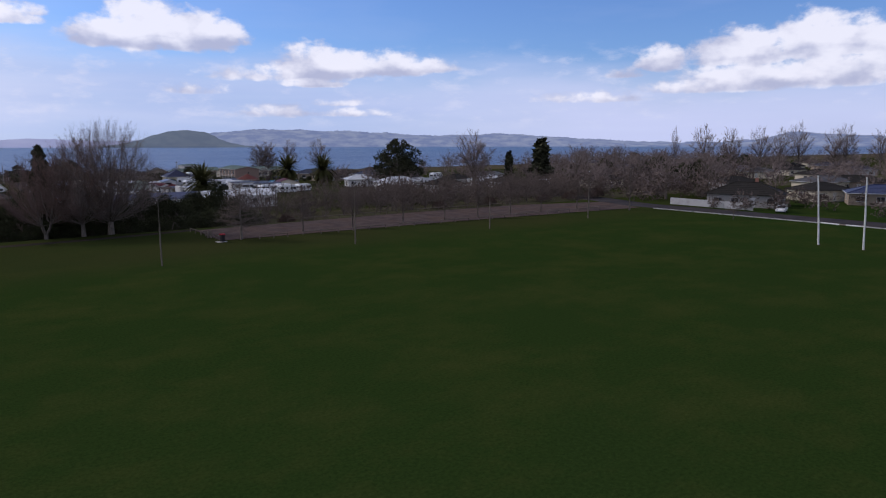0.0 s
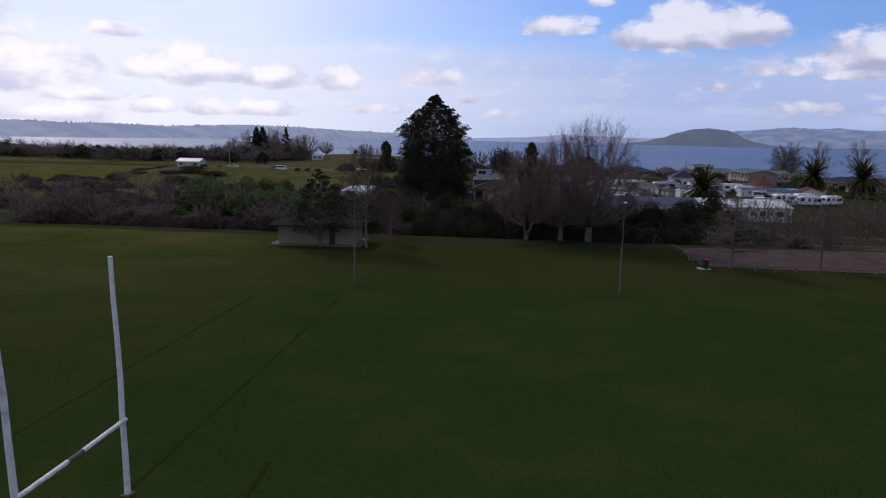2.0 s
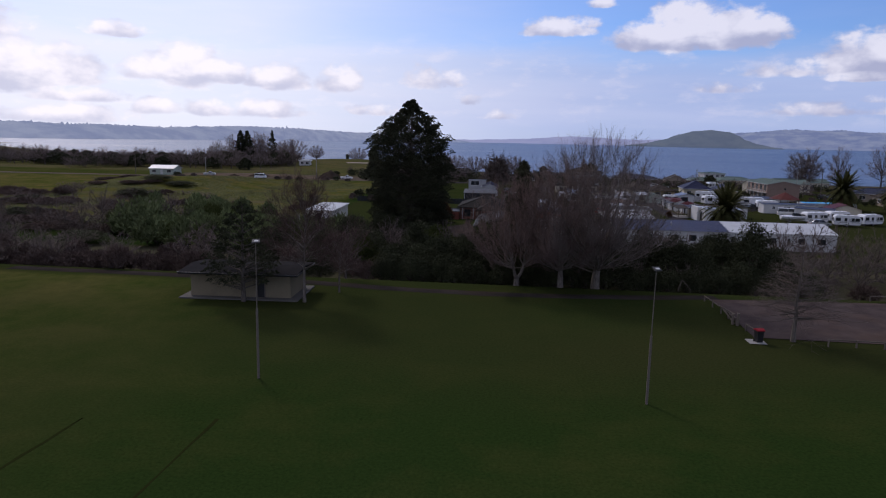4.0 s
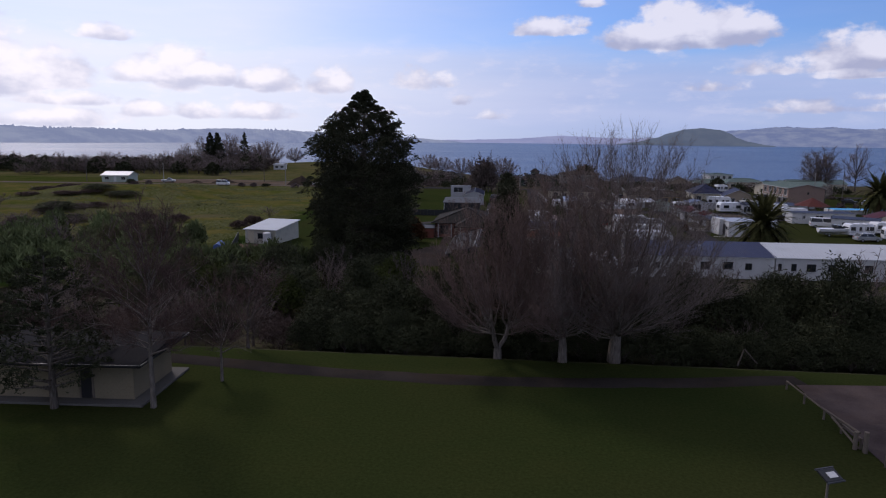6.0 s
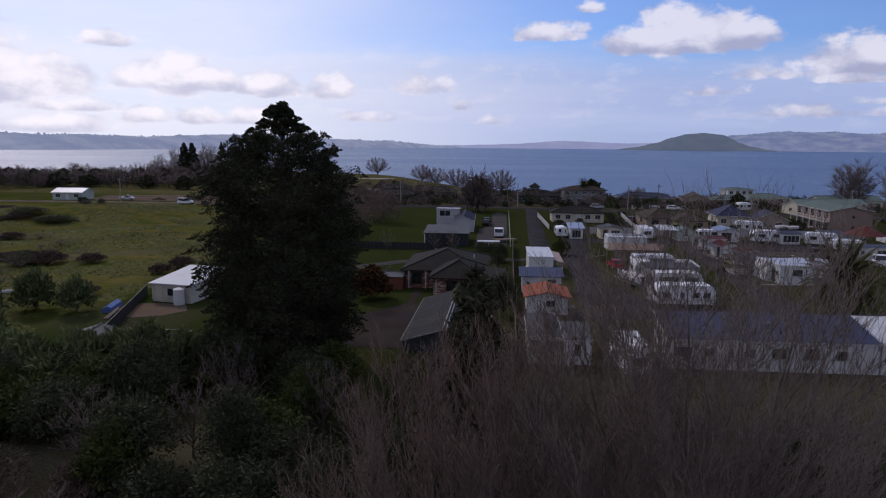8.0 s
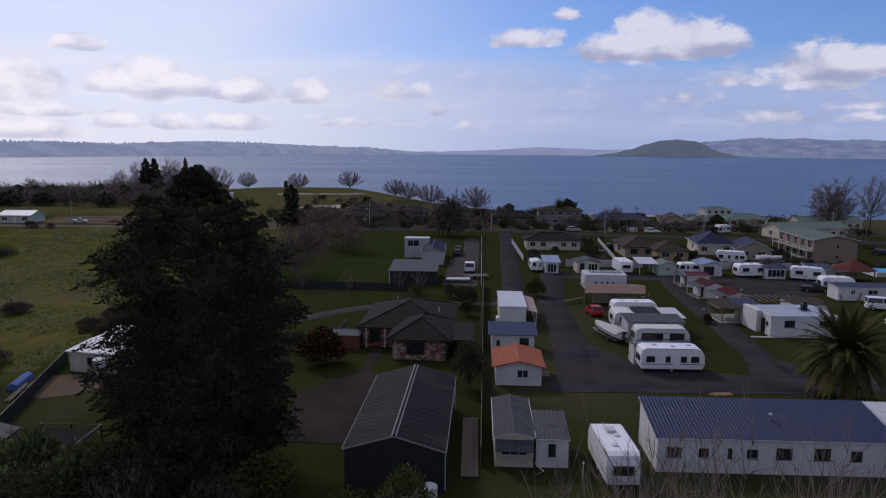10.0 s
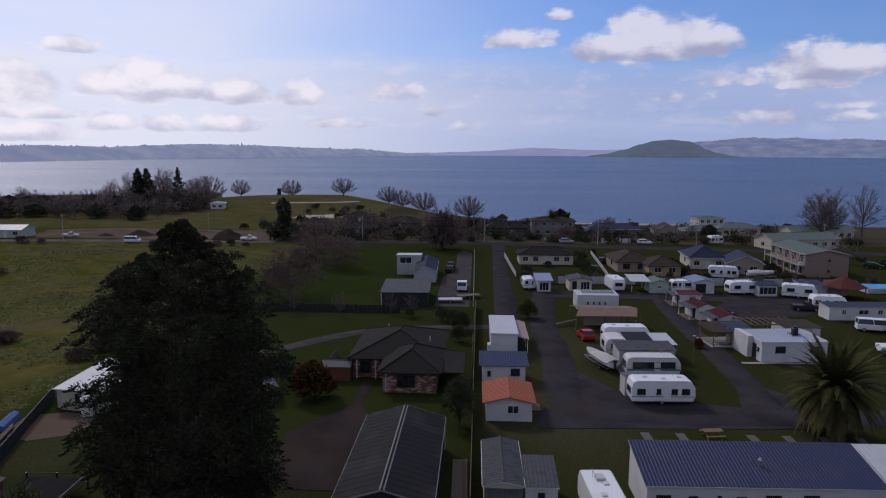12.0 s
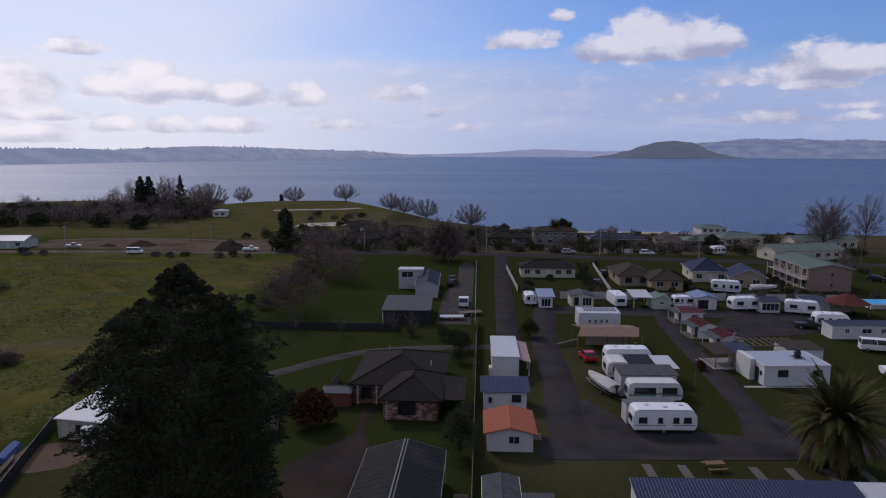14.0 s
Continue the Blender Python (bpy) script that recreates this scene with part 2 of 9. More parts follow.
def ground_material():
    """Turf: R of the zone layer is dry rough pasture, G lush lawn, B bare soil; fine tufts and broad patches over all."""
    m, nt, p = node_material("turf")
    at = nt.nodes.new("ShaderNodeAttribute")
    at.attribute_name = "zone"
    sp = nt.nodes.new("ShaderNodeSeparateColor")
    nt.links.new(at.outputs["Color"], sp.inputs[0])
    tuft = noise_of(nt, 5.0, 7, rough=0.75)
    patch = noise_of(nt, 0.09, 5)
    worn = noise_of(nt, 0.11, 8, stretch=(0.9, 1.1, 1), rough=0.72)
    mown = ramp_between(nt, tuft, (0.0110, 0.0215, 0.0055), (0.0245, 0.0460, 0.0108), 0.3, 0.72)
    olive = ramp_between(nt, tuft, (0.0195, 0.0285, 0.0074), (0.0430, 0.0530, 0.0142), 0.3, 0.72)
    wr = nt.nodes.new("ShaderNodeMapRange")
    nt.links.new(worn, wr.inputs[0])
    wr.inputs[1].default_value, wr.inputs[2].default_value, wr.inputs[4].default_value = 0.45, 0.66, 0.85
    c = mixc(nt, wr.outputs[0], mown, olive)
    clump = noise_of(nt, 0.55, 5, stretch=(1, 0.7, 1), rough=0.7)
    dry = mixc(nt, 0.55, ramp_between(nt, tuft, (0.030, 0.038, 0.009), (0.108, 0.104, 0.034), 0.25, 0.75), ramp_between(nt, clump, (0.030, 0.046, 0.008), (0.140, 0.118, 0.034), 0.36, 0.64))
    dryb = ramp_between(nt, patch, (0.036, 0.058, 0.009), (0.128, 0.098, 0.036), 0.38, 0.62)
    c = mixc(nt, sp.outputs[0], c, mixc(nt, 0.45, dry, dryb))
    lush = ramp_between(nt, tuft, (0.0200, 0.0235, 0.0080), (0.0410, 0.0435, 0.0160), 0.3, 0.72)
    c = mixc(nt, sp.outputs[1], c, lush)
    soil = ramp_between(nt, tuft, (0.05, 0.04, 0.03), (0.17, 0.135, 0.10), 0.25, 0.75)
    c = mixc(nt, sp.outputs[2], c, soil)
    nt.links.new(c, p.inputs["Base Color"])
    p.inputs["Roughness"].default_value = 1.0
    p.inputs["Specular IOR Level"].default_value = 0.0
    bump_from(nt, p, tuft, 0.3, 0.05)
    MATS["turf"] = m
    return m


def road_material(name, a, b, scale=1.2):
    m, nt, p = node_material(name)
    fine = noise_of(nt, 14.0, 3)
    broad = noise_of(nt, scale * 0.25, 5)
    c = mixc(nt, 0.6, ramp_between(nt, fine, a, b, 0.3, 0.7), ramp_between(nt, broad, a, b, 0.35, 0.65))
    dirt = nt.nodes.new("ShaderNodeMapRange")
    nt.links.new(noise_of(nt, 0.16, 6, rough=0.65), dirt.inputs[0])
    dirt.inputs[1].default_value, dirt.inputs[2].default_value, dirt.inputs[4].default_value = 0.46, 0.70, 0.55
    c = mixc(nt, dirt.outputs[0], c, (b[0] * 1.05, b[1] * 0.88, b[2] * 0.68))
    nt.links.new(c, p.inputs["Base Color"])
    p.inputs["Roughness"].default_value = 0.9
    p.inputs["Specular IOR Level"].default_value = 0.0
    bump_from(nt, p, fine, 0.4, 0.01)
    MATS[name] = m
    return m


def water_material():
    m, nt, p = node_material("lake_water")
    n1 = noise_of(nt, 0.35, 4, stretch=(1, 0.55, 1), rough=0.6)
    n2 = noise_of(nt, 0.0045, 4, stretch=(0.5, 1.6, 1))
    c = ramp_between(nt, n2, (0.031, 0.074, 0.168), (0.050, 0.104, 0.210), 0.35, 0.65)
    nt.links.new(c, p.inputs["Base Color"])
    r = nt.nodes.new("ShaderNodeMapRange")
    nt.links.new(n2, r.inputs[0])
    r.inputs[1].default_value, r.inputs[2].default_value, r.inputs[3].default_value, r.inputs[4].default_value = 0.35, 0.65, 0.31, 0.39
    nt.links.new(r.outputs[0], p.inputs["Roughness"])
    p.inputs["IOR"].default_value = 1.33
    p.inputs["Specular IOR Level"].default_value = 0.45
    bump_from(nt, p, n1, 0.9, 1.6)
    MATS["lake_water"] = m
    return m


def hazed_land_material(name, a, b, air, amount, scale):
    """Backdrop of far pasture and bush: kilometres of haze painted in by emission and greyed colour."""
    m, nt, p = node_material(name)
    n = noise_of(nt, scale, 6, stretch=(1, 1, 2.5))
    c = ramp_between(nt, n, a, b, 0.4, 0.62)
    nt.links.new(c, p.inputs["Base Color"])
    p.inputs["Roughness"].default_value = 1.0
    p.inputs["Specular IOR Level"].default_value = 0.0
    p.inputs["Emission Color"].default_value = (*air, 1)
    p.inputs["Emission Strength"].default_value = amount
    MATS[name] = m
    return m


TURF = ground_material()
WATER = water_material()
ASPHALT = road_material("asphalt", (0.028, 0.027, 0.031), (0.054, 0.051, 0.056))
CAR_PARK = road_material("reddish_gravel", (0.046, 0.036, 0.036), (0.094, 0.074, 0.071), 2.0)
GRAVEL = road_material("gravel", (0.044, 0.041, 0.042), (0.084, 0.079, 0.079), 2.0)
SOIL = road_material("bare_soil", (0.055, 0.042, 0.033), (0.15, 0.115, 0.09), 0.35)
DARK_SOIL = road_material("dark_soil", (0.022, 0.018, 0.015), (0.060, 0.047, 0.038), 0.8)
CONCRETE = surface("concrete", (0.34, 0.33, 0.31), 0.85, grime=0.4, grain=20)
WHITE = surface("white_paint", (0.62, 0.615, 0.605), 0.5, grime=0.2, stain=0.5)
WHITE_GLOSS = surface("white_gelcoat", (0.80, 0.80, 0.81), 0.28, grime=0.15, stain=0.6, spec=0.4)
CREAM = surface("cream_paint", (0.60, 0.54, 0.42), 0.6, grime=0.25)
TAN = surface("tan_brick_wall", (0.33, 0.27, 0.21), 0.85, grime=0.25, grain=14)
BLOCK = surface("painted_block", (0.24, 0.20, 0.135), 0.85, grime=0.3, grain=16)
GREY_WALL = surface("grey_cladding", (0.42, 0.42, 0.43), 0.7, grime=0.3)
DARK_STEEL = surface("dark_steel_cladding", (0.035, 0.038, 0.042), 0.45, grime=0.15)
TIMBER = surface("weathered_timber", (0.155, 0.128, 0.104), 0.9, grime=0.35, grain=12, relief=0.01, vary=0.15)
POLE = surface("pole_timber", (0.17, 0.145, 0.12), 0.9, grime=0.3, grain=10)
POST_WHITE = surface("flaking_white_paint", (0.70, 0.70, 0.68), 0.7, grime=0.75, grain=6, stain=2.5, dirt=(0.30, 0.29, 0.27))
R_BLUE = surface("blue_steel_roof", (0.036, 0.046, 0.098), 0.42, grime=0.25, stain=0.35)
R_NAVY = surface("navy_steel_roof", (0.030, 0.034, 0.068), 0.55, grime=0.25, stain=0.4)
R_SLATE = surface("slate_blue_roof", (0.040, 0.046, 0.075), 0.5, grime=0.2, stain=0.4)
R_ORANGE = surface("orange_steel_roof", (0.37, 0.122, 0.070), 0.5, grime=0.3, stain=0.5, dirt=(0.25, 0.09, 0.06))
R_RED = surface("maroon_steel_roof", (0.082, 0.019, 0.023), 0.5, grime=0.3)
R_GREY = surface("grey_steel_roof", (0.105, 0.110, 0.120), 0.4, grime=0.35, stain=0.5)
R_ZINC = surface("weathered_zinc_roof", (0.080, 0.083, 0.090), 0.6, grime=0.75, stain=1.4, dirt=(0.025, 0.025, 0.028))
R_WHITE = surface("white_steel_roof", (0.50, 0.52, 0.55), 0.4, grime=0.2, stain=0.4)
R_CHAR = surface("charcoal_tile_roof", (0.024, 0.022, 0.020), 0.85, grime=0.3, stain=0.5, dirt=(0.05, 0.046, 0.042))
R_SHED = surface("dark_steel_roof", (0.017, 0.017, 0.018), 0.7, grime=0.3, stain=0.3)
R_BROWN = surface("brown_tile_roof", (0.055, 0.043, 0.034), 0.8, grime=0.3)
R_GREEN = surface("pale_green_roof", (0.130, 0.175, 0.150), 0.55, grime=0.3)
TRIM = surface("light_trim", (0.55, 0.55, 0.54), 0.6, grime=0.3)
GLASS = glass_dark()
RUBBER = surface("tyre_rubber", (0.02, 0.02, 0.02), 0.85, grime=0.3)
ALLOY = surface("dull_alloy", (0.45, 0.45, 0.46), 0.35, metal=0.8, grime=0.2)
BRICK = surface("red_brick", (0.26, 0.12, 0.09), 0.9, grime=0.3, grain=10, vary=0.35)
BRICK_PALE = surface("pale_brick", (0.46, 0.36, 0.29), 0.9, grime=0.25, grain=10, vary=0.2)
MORTAR = surface("brick_mortar", (0.16, 0.10, 0.085), 0.95, grime=0.3, grain=14)
RED_PAINT = surface("red_car_paint", (0.48, 0.02, 0.025), 0.25, grime=0.1, spec=0.4)
SILVER = surface("silver_car_paint", (0.50, 0.51, 0.53), 0.3, metal=0.4, grime=0.1, spec=0.4)
BLACK = surface("black_paint", (0.018, 0.018, 0.02), 0.4, grime=0.1, spec=0.4)
TEAL = surface("teal_panel", (0.09, 0.22, 0.22), 0.45, grime=0.2)
CANVAS = surface("boat_canvas", (0.50, 0.49, 0.47), 0.85, grime=0.3)
TARP_BLACK = surface("black_tarpaulin", (0.022, 0.024, 0.03), 0.55, grime=0.2)
POOL = surface("pool_blue", (0.06, 0.40, 0.75), 0.3, grime=0.1)
BARK = bark_material("grey_bark", (0.055, 0.045, 0.038), (0.17, 0.145, 0.125))
BARK_PALE = bark_material("pale_bark", (0.085, 0.072, 0.060), (0.22, 0.19, 0.165))
TWIG_RED = bark_material("reddish_twigs", (0.086, 0.060, 0.053), (0.165, 0.120, 0.106))
TWIG = bark_material("brown_twigs", (0.098, 0.077, 0.068), (0.190, 0.158, 0.140))
TWIG_DARK = bark_material("dark_red_twigs", (0.050, 0.032, 0.029), (0.105, 0.070, 0.062))
# lighter, greyer twigs for far trees: distance haze put into the colour
TWIG_FAR = bark_material("hazed_far_twigs", (0.110, 0.086, 0.080), (0.225, 0.182, 0.172))
TWIG_DIM = bark_material("dim_twigs", (0.072, 0.056, 0.050), (0.148, 0.120, 0.108))
L_CONIFER = leaf_material("conifer_needles", (0.026, 0.028, 0.018), (0.100, 0.102, 0.060))
L_BUSH = leaf_material("dark_bush_leaves", (0.0280, 0.0330, 0.0185), (0.0920, 0.0960, 0.0520))
L_BRIGHT = leaf_material("bright_bush_leaves", (0.030, 0.041, 0.012), (0.120, 0.135, 0.042))
L_REED = leaf_material("reed_leaves", (0.065, 0.085, 0.034), (0.225, 0.250, 0.115))
L_TUFT = leaf_material("pasture_tussocks", (0.040, 0.047, 0.013), (0.110, 0.112, 0.036), clump=0.06)
L_RUST = leaf_material("rust_scrub", (0.058, 0.040, 0.034), (0.165, 0.118, 0.098))
# paler leaves for far shrubs, with the haze of distance in their colour
L_FAR = leaf_material("hazed_far_thicket", (0.082, 0.062, 0.055), (0.215, 0.168, 0.148))
L_RED = leaf_material("copper_bush_leaves", (0.040, 0.024, 0.012), (0.135, 0.062, 0.030))
L_PALM = leaf_material("palm_leaflets", (0.028, 0.032, 0.012), (0.112, 0.106, 0.040))
L_PALM_DRY = leaf_material("dry_palm_leaflets", (0.07, 0.05, 0.025), (0.16, 0.12, 0.06))
# far land: blue emission and greyed bases stand in for the haze
HILL_BUSH = hazed_land_material("island_bush_hazed", (0.020, 0.028, 0.022), (0.045, 0.052, 0.036), (0.100, 0.130, 0.190), 0.86, 0.012)
HILL_WEST = hazed_land_material("west_hills_hazed", (0.020, 0.026, 0.028), (0.130, 0.130, 0.095), (0.205, 0.250, 0.370), 0.95, 0.010)
HILL_EAST = hazed_land_material("east_hills_hazed", (0.020, 0.026, 0.034), (0.125, 0.125, 0.090), (0.150, 0.195, 0.330), 0.92, 0.011)
HILL_FAR = hazed_land_material("far_hills_hazed", (0.040, 0.048, 0.052), (0.095, 0.098, 0.088), (0.23, 0.26, 0.42), 1.0, 0.004)
# ---- mesh helpers ----
def mesh_ob(name, verts, faces, mat, parent=None, label="", smooth=False):
    me = bpy.data.meshes.new(name)
    me.from_pydata(verts, [], faces)
    for mm in mat if isinstance(mat, (list, tuple)) else [mat]:
        me.materials.append(mm)
    if smooth:
        me.shade_smooth()
    me.update()
    ob = new(name, me)
    ob.parent = parent
    if label:
        ob["label"] = label
    return ob


def part(name, bm, mat, parent=None, label="", smooth=False):
    """Links a bmesh as one mesh object under a thing or a part."""
    me = bpy.data.meshes.new(name)
    bm.normal_update()
    bm.to_mesh(me)
    bm.free()
    for mm in mat if isinstance(mat, (list, tuple)) else [mat]:
        me.materials.append(mm)
    if smooth:
        me.shade_smooth()
    ob = new(name, me)
    ob.parent = parent
    if label:
        ob["label"] = label
    return ob


def thing(name, x, y, z=0.0, turn=0.0, label="", category="", group="", kind=""):
    ob = new(name)
    ob.empty_display_size = 0.3
    ob.matrix_world = pose(x, y, z, 0, 0, turn)
    return tagged(ob, label, category, group, kind)


def box(bm, x0, x1, y0, y1, z0, z1, bevel=0.0, mi=0):
    vs = [bm.verts.new(p) for p in ((x0, y0, z0), (x1, y0, z0), (x1, y1, z0), (x0, y1, z0), (x0, y0, z1), (x1, y0, z1), (x1, y1, z1), (x0, y1, z1))]
    fs = [bm.faces.new([vs[k] for k in f]) for f in ((3, 2, 1, 0), (4, 5, 6, 7), (0, 1, 5, 4), (1, 2, 6, 5), (2, 3, 7, 6), (3, 0, 4, 7))]
    for f in fs:
        f.material_index = mi
    if bevel:
        es = list({e for f in fs for e in f.edges})
        bmesh.ops.bevel(bm, geom=es, offset=bevel, segments=1, affect="EDGES")
    return vs


def prism(bm, outline, axis, lo, hi, mi=0):
    """Extrudes a closed 2D outline along an axis: x takes (y, z) pairs, y takes (x, z), z takes (x, y)."""
    put = {"x": lambda a, b, c: (c, a, b), "y": lambda a, b, c: (a, c, b), "z": lambda a, b, c: (a, b, c)}[axis]
    v0 = [bm.verts.new(put(a, b, lo)) for a, b in outline]
    v1 = [bm.verts.new(put(a, b, hi)) for a, b in outline]
    n = len(outline)
    fs = [bm.faces.new(v0), bm.faces.new(v1[::-1])]
    fs += [bm.faces.new((v0[k], v1[k], v1[(k + 1) % n], v0[(k + 1) % n])) for k in range(n)]
    for f in fs:
        f.material_index = mi
    bmesh.ops.recalc_face_normals(bm, faces=fs)
    return v0, v1


def rod(bm, a, b, r0, r1=None, sides=8, mi=0):
    a, b = Vector(a), Vector(b)
    r1 = r0 if r1 is None else r1
    d = (b - a).normalized()
    u = d.orthogonal().normalized()
    w = d.cross(u)
    ring = lambda c, r: [bm.verts.new(c + r * (math.cos(t) * u + math.sin(t) * w)) for t in (2 * math.pi * k / sides for k in range(sides))]
    v0, v1 = ring(a, r0), ring(b, r1)
    fs = [bm.faces.new((v0[k], v0[(k + 1) % sides], v1[(k + 1) % sides], v1[k])) for k in range(sides)]
    fs += [bm.faces.new(v0[::-1]), bm.faces.new(v1)]
    for f in fs:
        f.material_index = mi


def smoother(v, lo, hi):
    t = min(1.0, max(0.0, (v - lo) / (hi - lo)))
    return t * t * (3 - 2 * t)


# ---- the lie of the land ----
SHORE_X = (-300, -245, -200, -150, -110, -83, -45, -17, 14, 75)
SHORE_Y = (502, 532, 500, 475, 515, 530, 462, 417, 384, 374)


def shore(x):
    """The lake's edge: y as a function of x, with a low point of land on the left."""
    if x > 75:
        return 374 + 0.10 * max(0.0, x - 150) + 2 * math.sin(x * 0.11)
    if x < -300:
        return 502 + 0.9 * (-300 - x)
    return float(np.interp(x, SHORE_X, SHORE_Y)) + 2 * math.sin(x * 0.11)


LAKE_Z = -3.0


def land(x, y):
    """Height of the ground: playing field at 0, a stream behind it, the park a little lower, then down to the lake."""
    z = -0.7 * smoother(y, 118, 124)
    if 105 < y < 124 and x < 45:
        z -= 1.3 * smoother(y, 106, 110) * (1 - smoother(y, 116, 122))
    z -= 0.3 * smoother(y, 232, 258) + 0.5 * smoother(y, 299, 310)
    if x < -45:
        k = smoother(-x, 45, 70) * smoother(y, 140, 170) * (1 - smoother(y, 270, 290))
        z += k * 0.9 * (noise.noise((x * 0.03, y * 0.03, 0.3)) + 0.4 * noise.noise((x * 0.09, y * 0.09, 2.3)))
        for mx, my, mr, mh in ((-112, 250, 16, 2.4), (-99, 262, 12, 1.8), (-128, 244, 12, 1.6), (-76, 215, 8, 0.9)):
            z += mh * math.exp(-((x - mx) ** 2 + (y - my) ** 2) / mr**2)
    z += 3.6 * math.exp(-(((x + 108) / 48) ** 2 + ((y - 452) / 55) ** 2))
    edge = shore(x)
    z += (-4.2 - z) * smoother(y, edge - 16, edge + 7) if y < edge + 7 else (-4.2 - z)
    z -= 5.0 * smoother(y, edge + 7, edge + 60)
    return z


def zones(x, y):
    """Dry pasture, lush lawn, bare soil at a place."""
    n = noise.noise((x * 0.05, y * 0.05, 7.0))
    dry = lush = soil = 0.0
    if x < -42 and 135 < y < 300:
        dry = smoother(-x, 44, 52) * smoother(y, 138, 160) * (1 - smoother(y, 268, 300) * 0.6)
    if y > 298:
        dry = max(dry, 0.45 if x < -45 else 0.2)
        if x < -20 and y > 330:
            dry = 0.8
            soil = 0.18 + 0.25 * smoother(n, -0.1, 0.4)
    if y > 124 and x > -42:
        dry = 0.04 + 0.18 * smoother(n, -0.2, 0.4)
    if y > 300 and x > -25:
        soil = 0.5
    if 300 < y < 352 and -78 < x <= -25:
        soil = max(soil, 0.4)
    if y > 124 and x > -42:
        lush = 0.45 if x < 2 and 206 < y < 286 else 0.85
    if -40 < x < 2 and 150 < y < 206:
        lush = 0.6
    if y < 104:
        lush = 0.0
        lush = max(lush, 0.25 * smoother(-x, 17, 34) * (1 - smoother(y, 86, 100)))
        dry = max(dry, 0.5 * smoother(y, 78, 92) * smoother(n, -0.1, 0.3))
        lush = max(lush, 0.85 * smoother(y, 66, 84) * smoother(x, -45, -12) * (0.6 + 0.4 * smoother(n, -0.3, 0.3)))
        dry = max(dry, 0.62 * smoother(-x, 14, 48) * smoother(y, 36, 80))
    if 102.6 < y < 106.6:
        lush = 0.6
    if 106.6 < y < 126:
        soil = 0.5
    if 126 <= y < 204 and 2 < x < 60:
        soil = 0.25 * smoother(n, -0.2, 0.5)
    if -120 < x < -56 and 160 < y < 210:
        soil = 0.45 * smoother(noise.noise((x * 0.06, y * 0.10, 3.0)), 0.05, 0.4)
    if -48 < x < -33 and 146 < y < 160:
        soil = 0.16 * smoother(n + 0.3, -0.1, 0.4)
    if -150 < x < -58 and 300 < y < 330:
        soil = 0.85 * smoother(n + 0.2, -0.1, 0.3)
    d = shore(x) - y
    if d < 16:
        soil = max(soil, 1 - smoother(d, 6, 16)) if x > -60 else max(soil, 0.6 * (1 - smoother(d, 3, 10)))
    return dry * (1 - lush), lush, soil


def spaced(knots):
    """Coordinates from runs of (start, stop, step)."""
    out = []
    for a, b, s in knots:
        out += list(np.arange(a, b, s))
    return out + [knots[-1][1]]


gx = spaced([(-4800, -800, 500), (-800, -320, 40), (-320, -150, 9), (-150, -72, 3.5), (-72, 60, 2.2), (60, 170, 5), (170, 440, 15), (440, 900, 60), (900, 4800, 500)])
gy = spaced([(-1500, -200, 200), (-200, -20, 20), (-20, 100, 4), (100, 128, 1.5), (128, 330, 3), (330, 560, 6), (560, 900, 40), (900, 4900, 500)])
verts = [(x, y, land(x, y)) for y in gy for x in gx]
w = len(gx)
faces = [(j * w + i, j * w + i + 1, (j + 1) * w + i + 1, (j + 1) * w + i) for j in range(len(gy) - 1) for i in range(w - 1)]
ground = mesh_ob("ground", verts, faces, TURF, smooth=True)
zone = ground.data.color_attributes.new("zone", "FLOAT_COLOR", "POINT")
zone.data.foreach_set("color", np.array([(*zones(x, y), 1.0) for y in gy for x in gx], dtype=np.float32).ravel())
tagged(ground, "mown winter turf, rough pasture and park lawns", "ground", kind="structure")

# the lake, cut along the shore so that it is one sheet of water
lx = spaced([(-4800, -400, 200), (-400, 500, 10), (500, 4800, 200)])
lv, lf = [], []
for i, x in enumerate(lx):
    near = shore(x) - 14
    lv += [(x, near, LAKE_Z), (x, near + 400, LAKE_Z), (x, 4900, LAKE_Z)]
    if i:
        a, b = 3 * (i - 1), 3 * i
        lf += [(a, b, b + 1, a + 1), (a + 1, b + 1, b + 2, a + 2)]
lake = tagged(mesh_ob("water", lv, lf, WATER), "wide wind-ruffled blue lake", "lake", kind="structure")


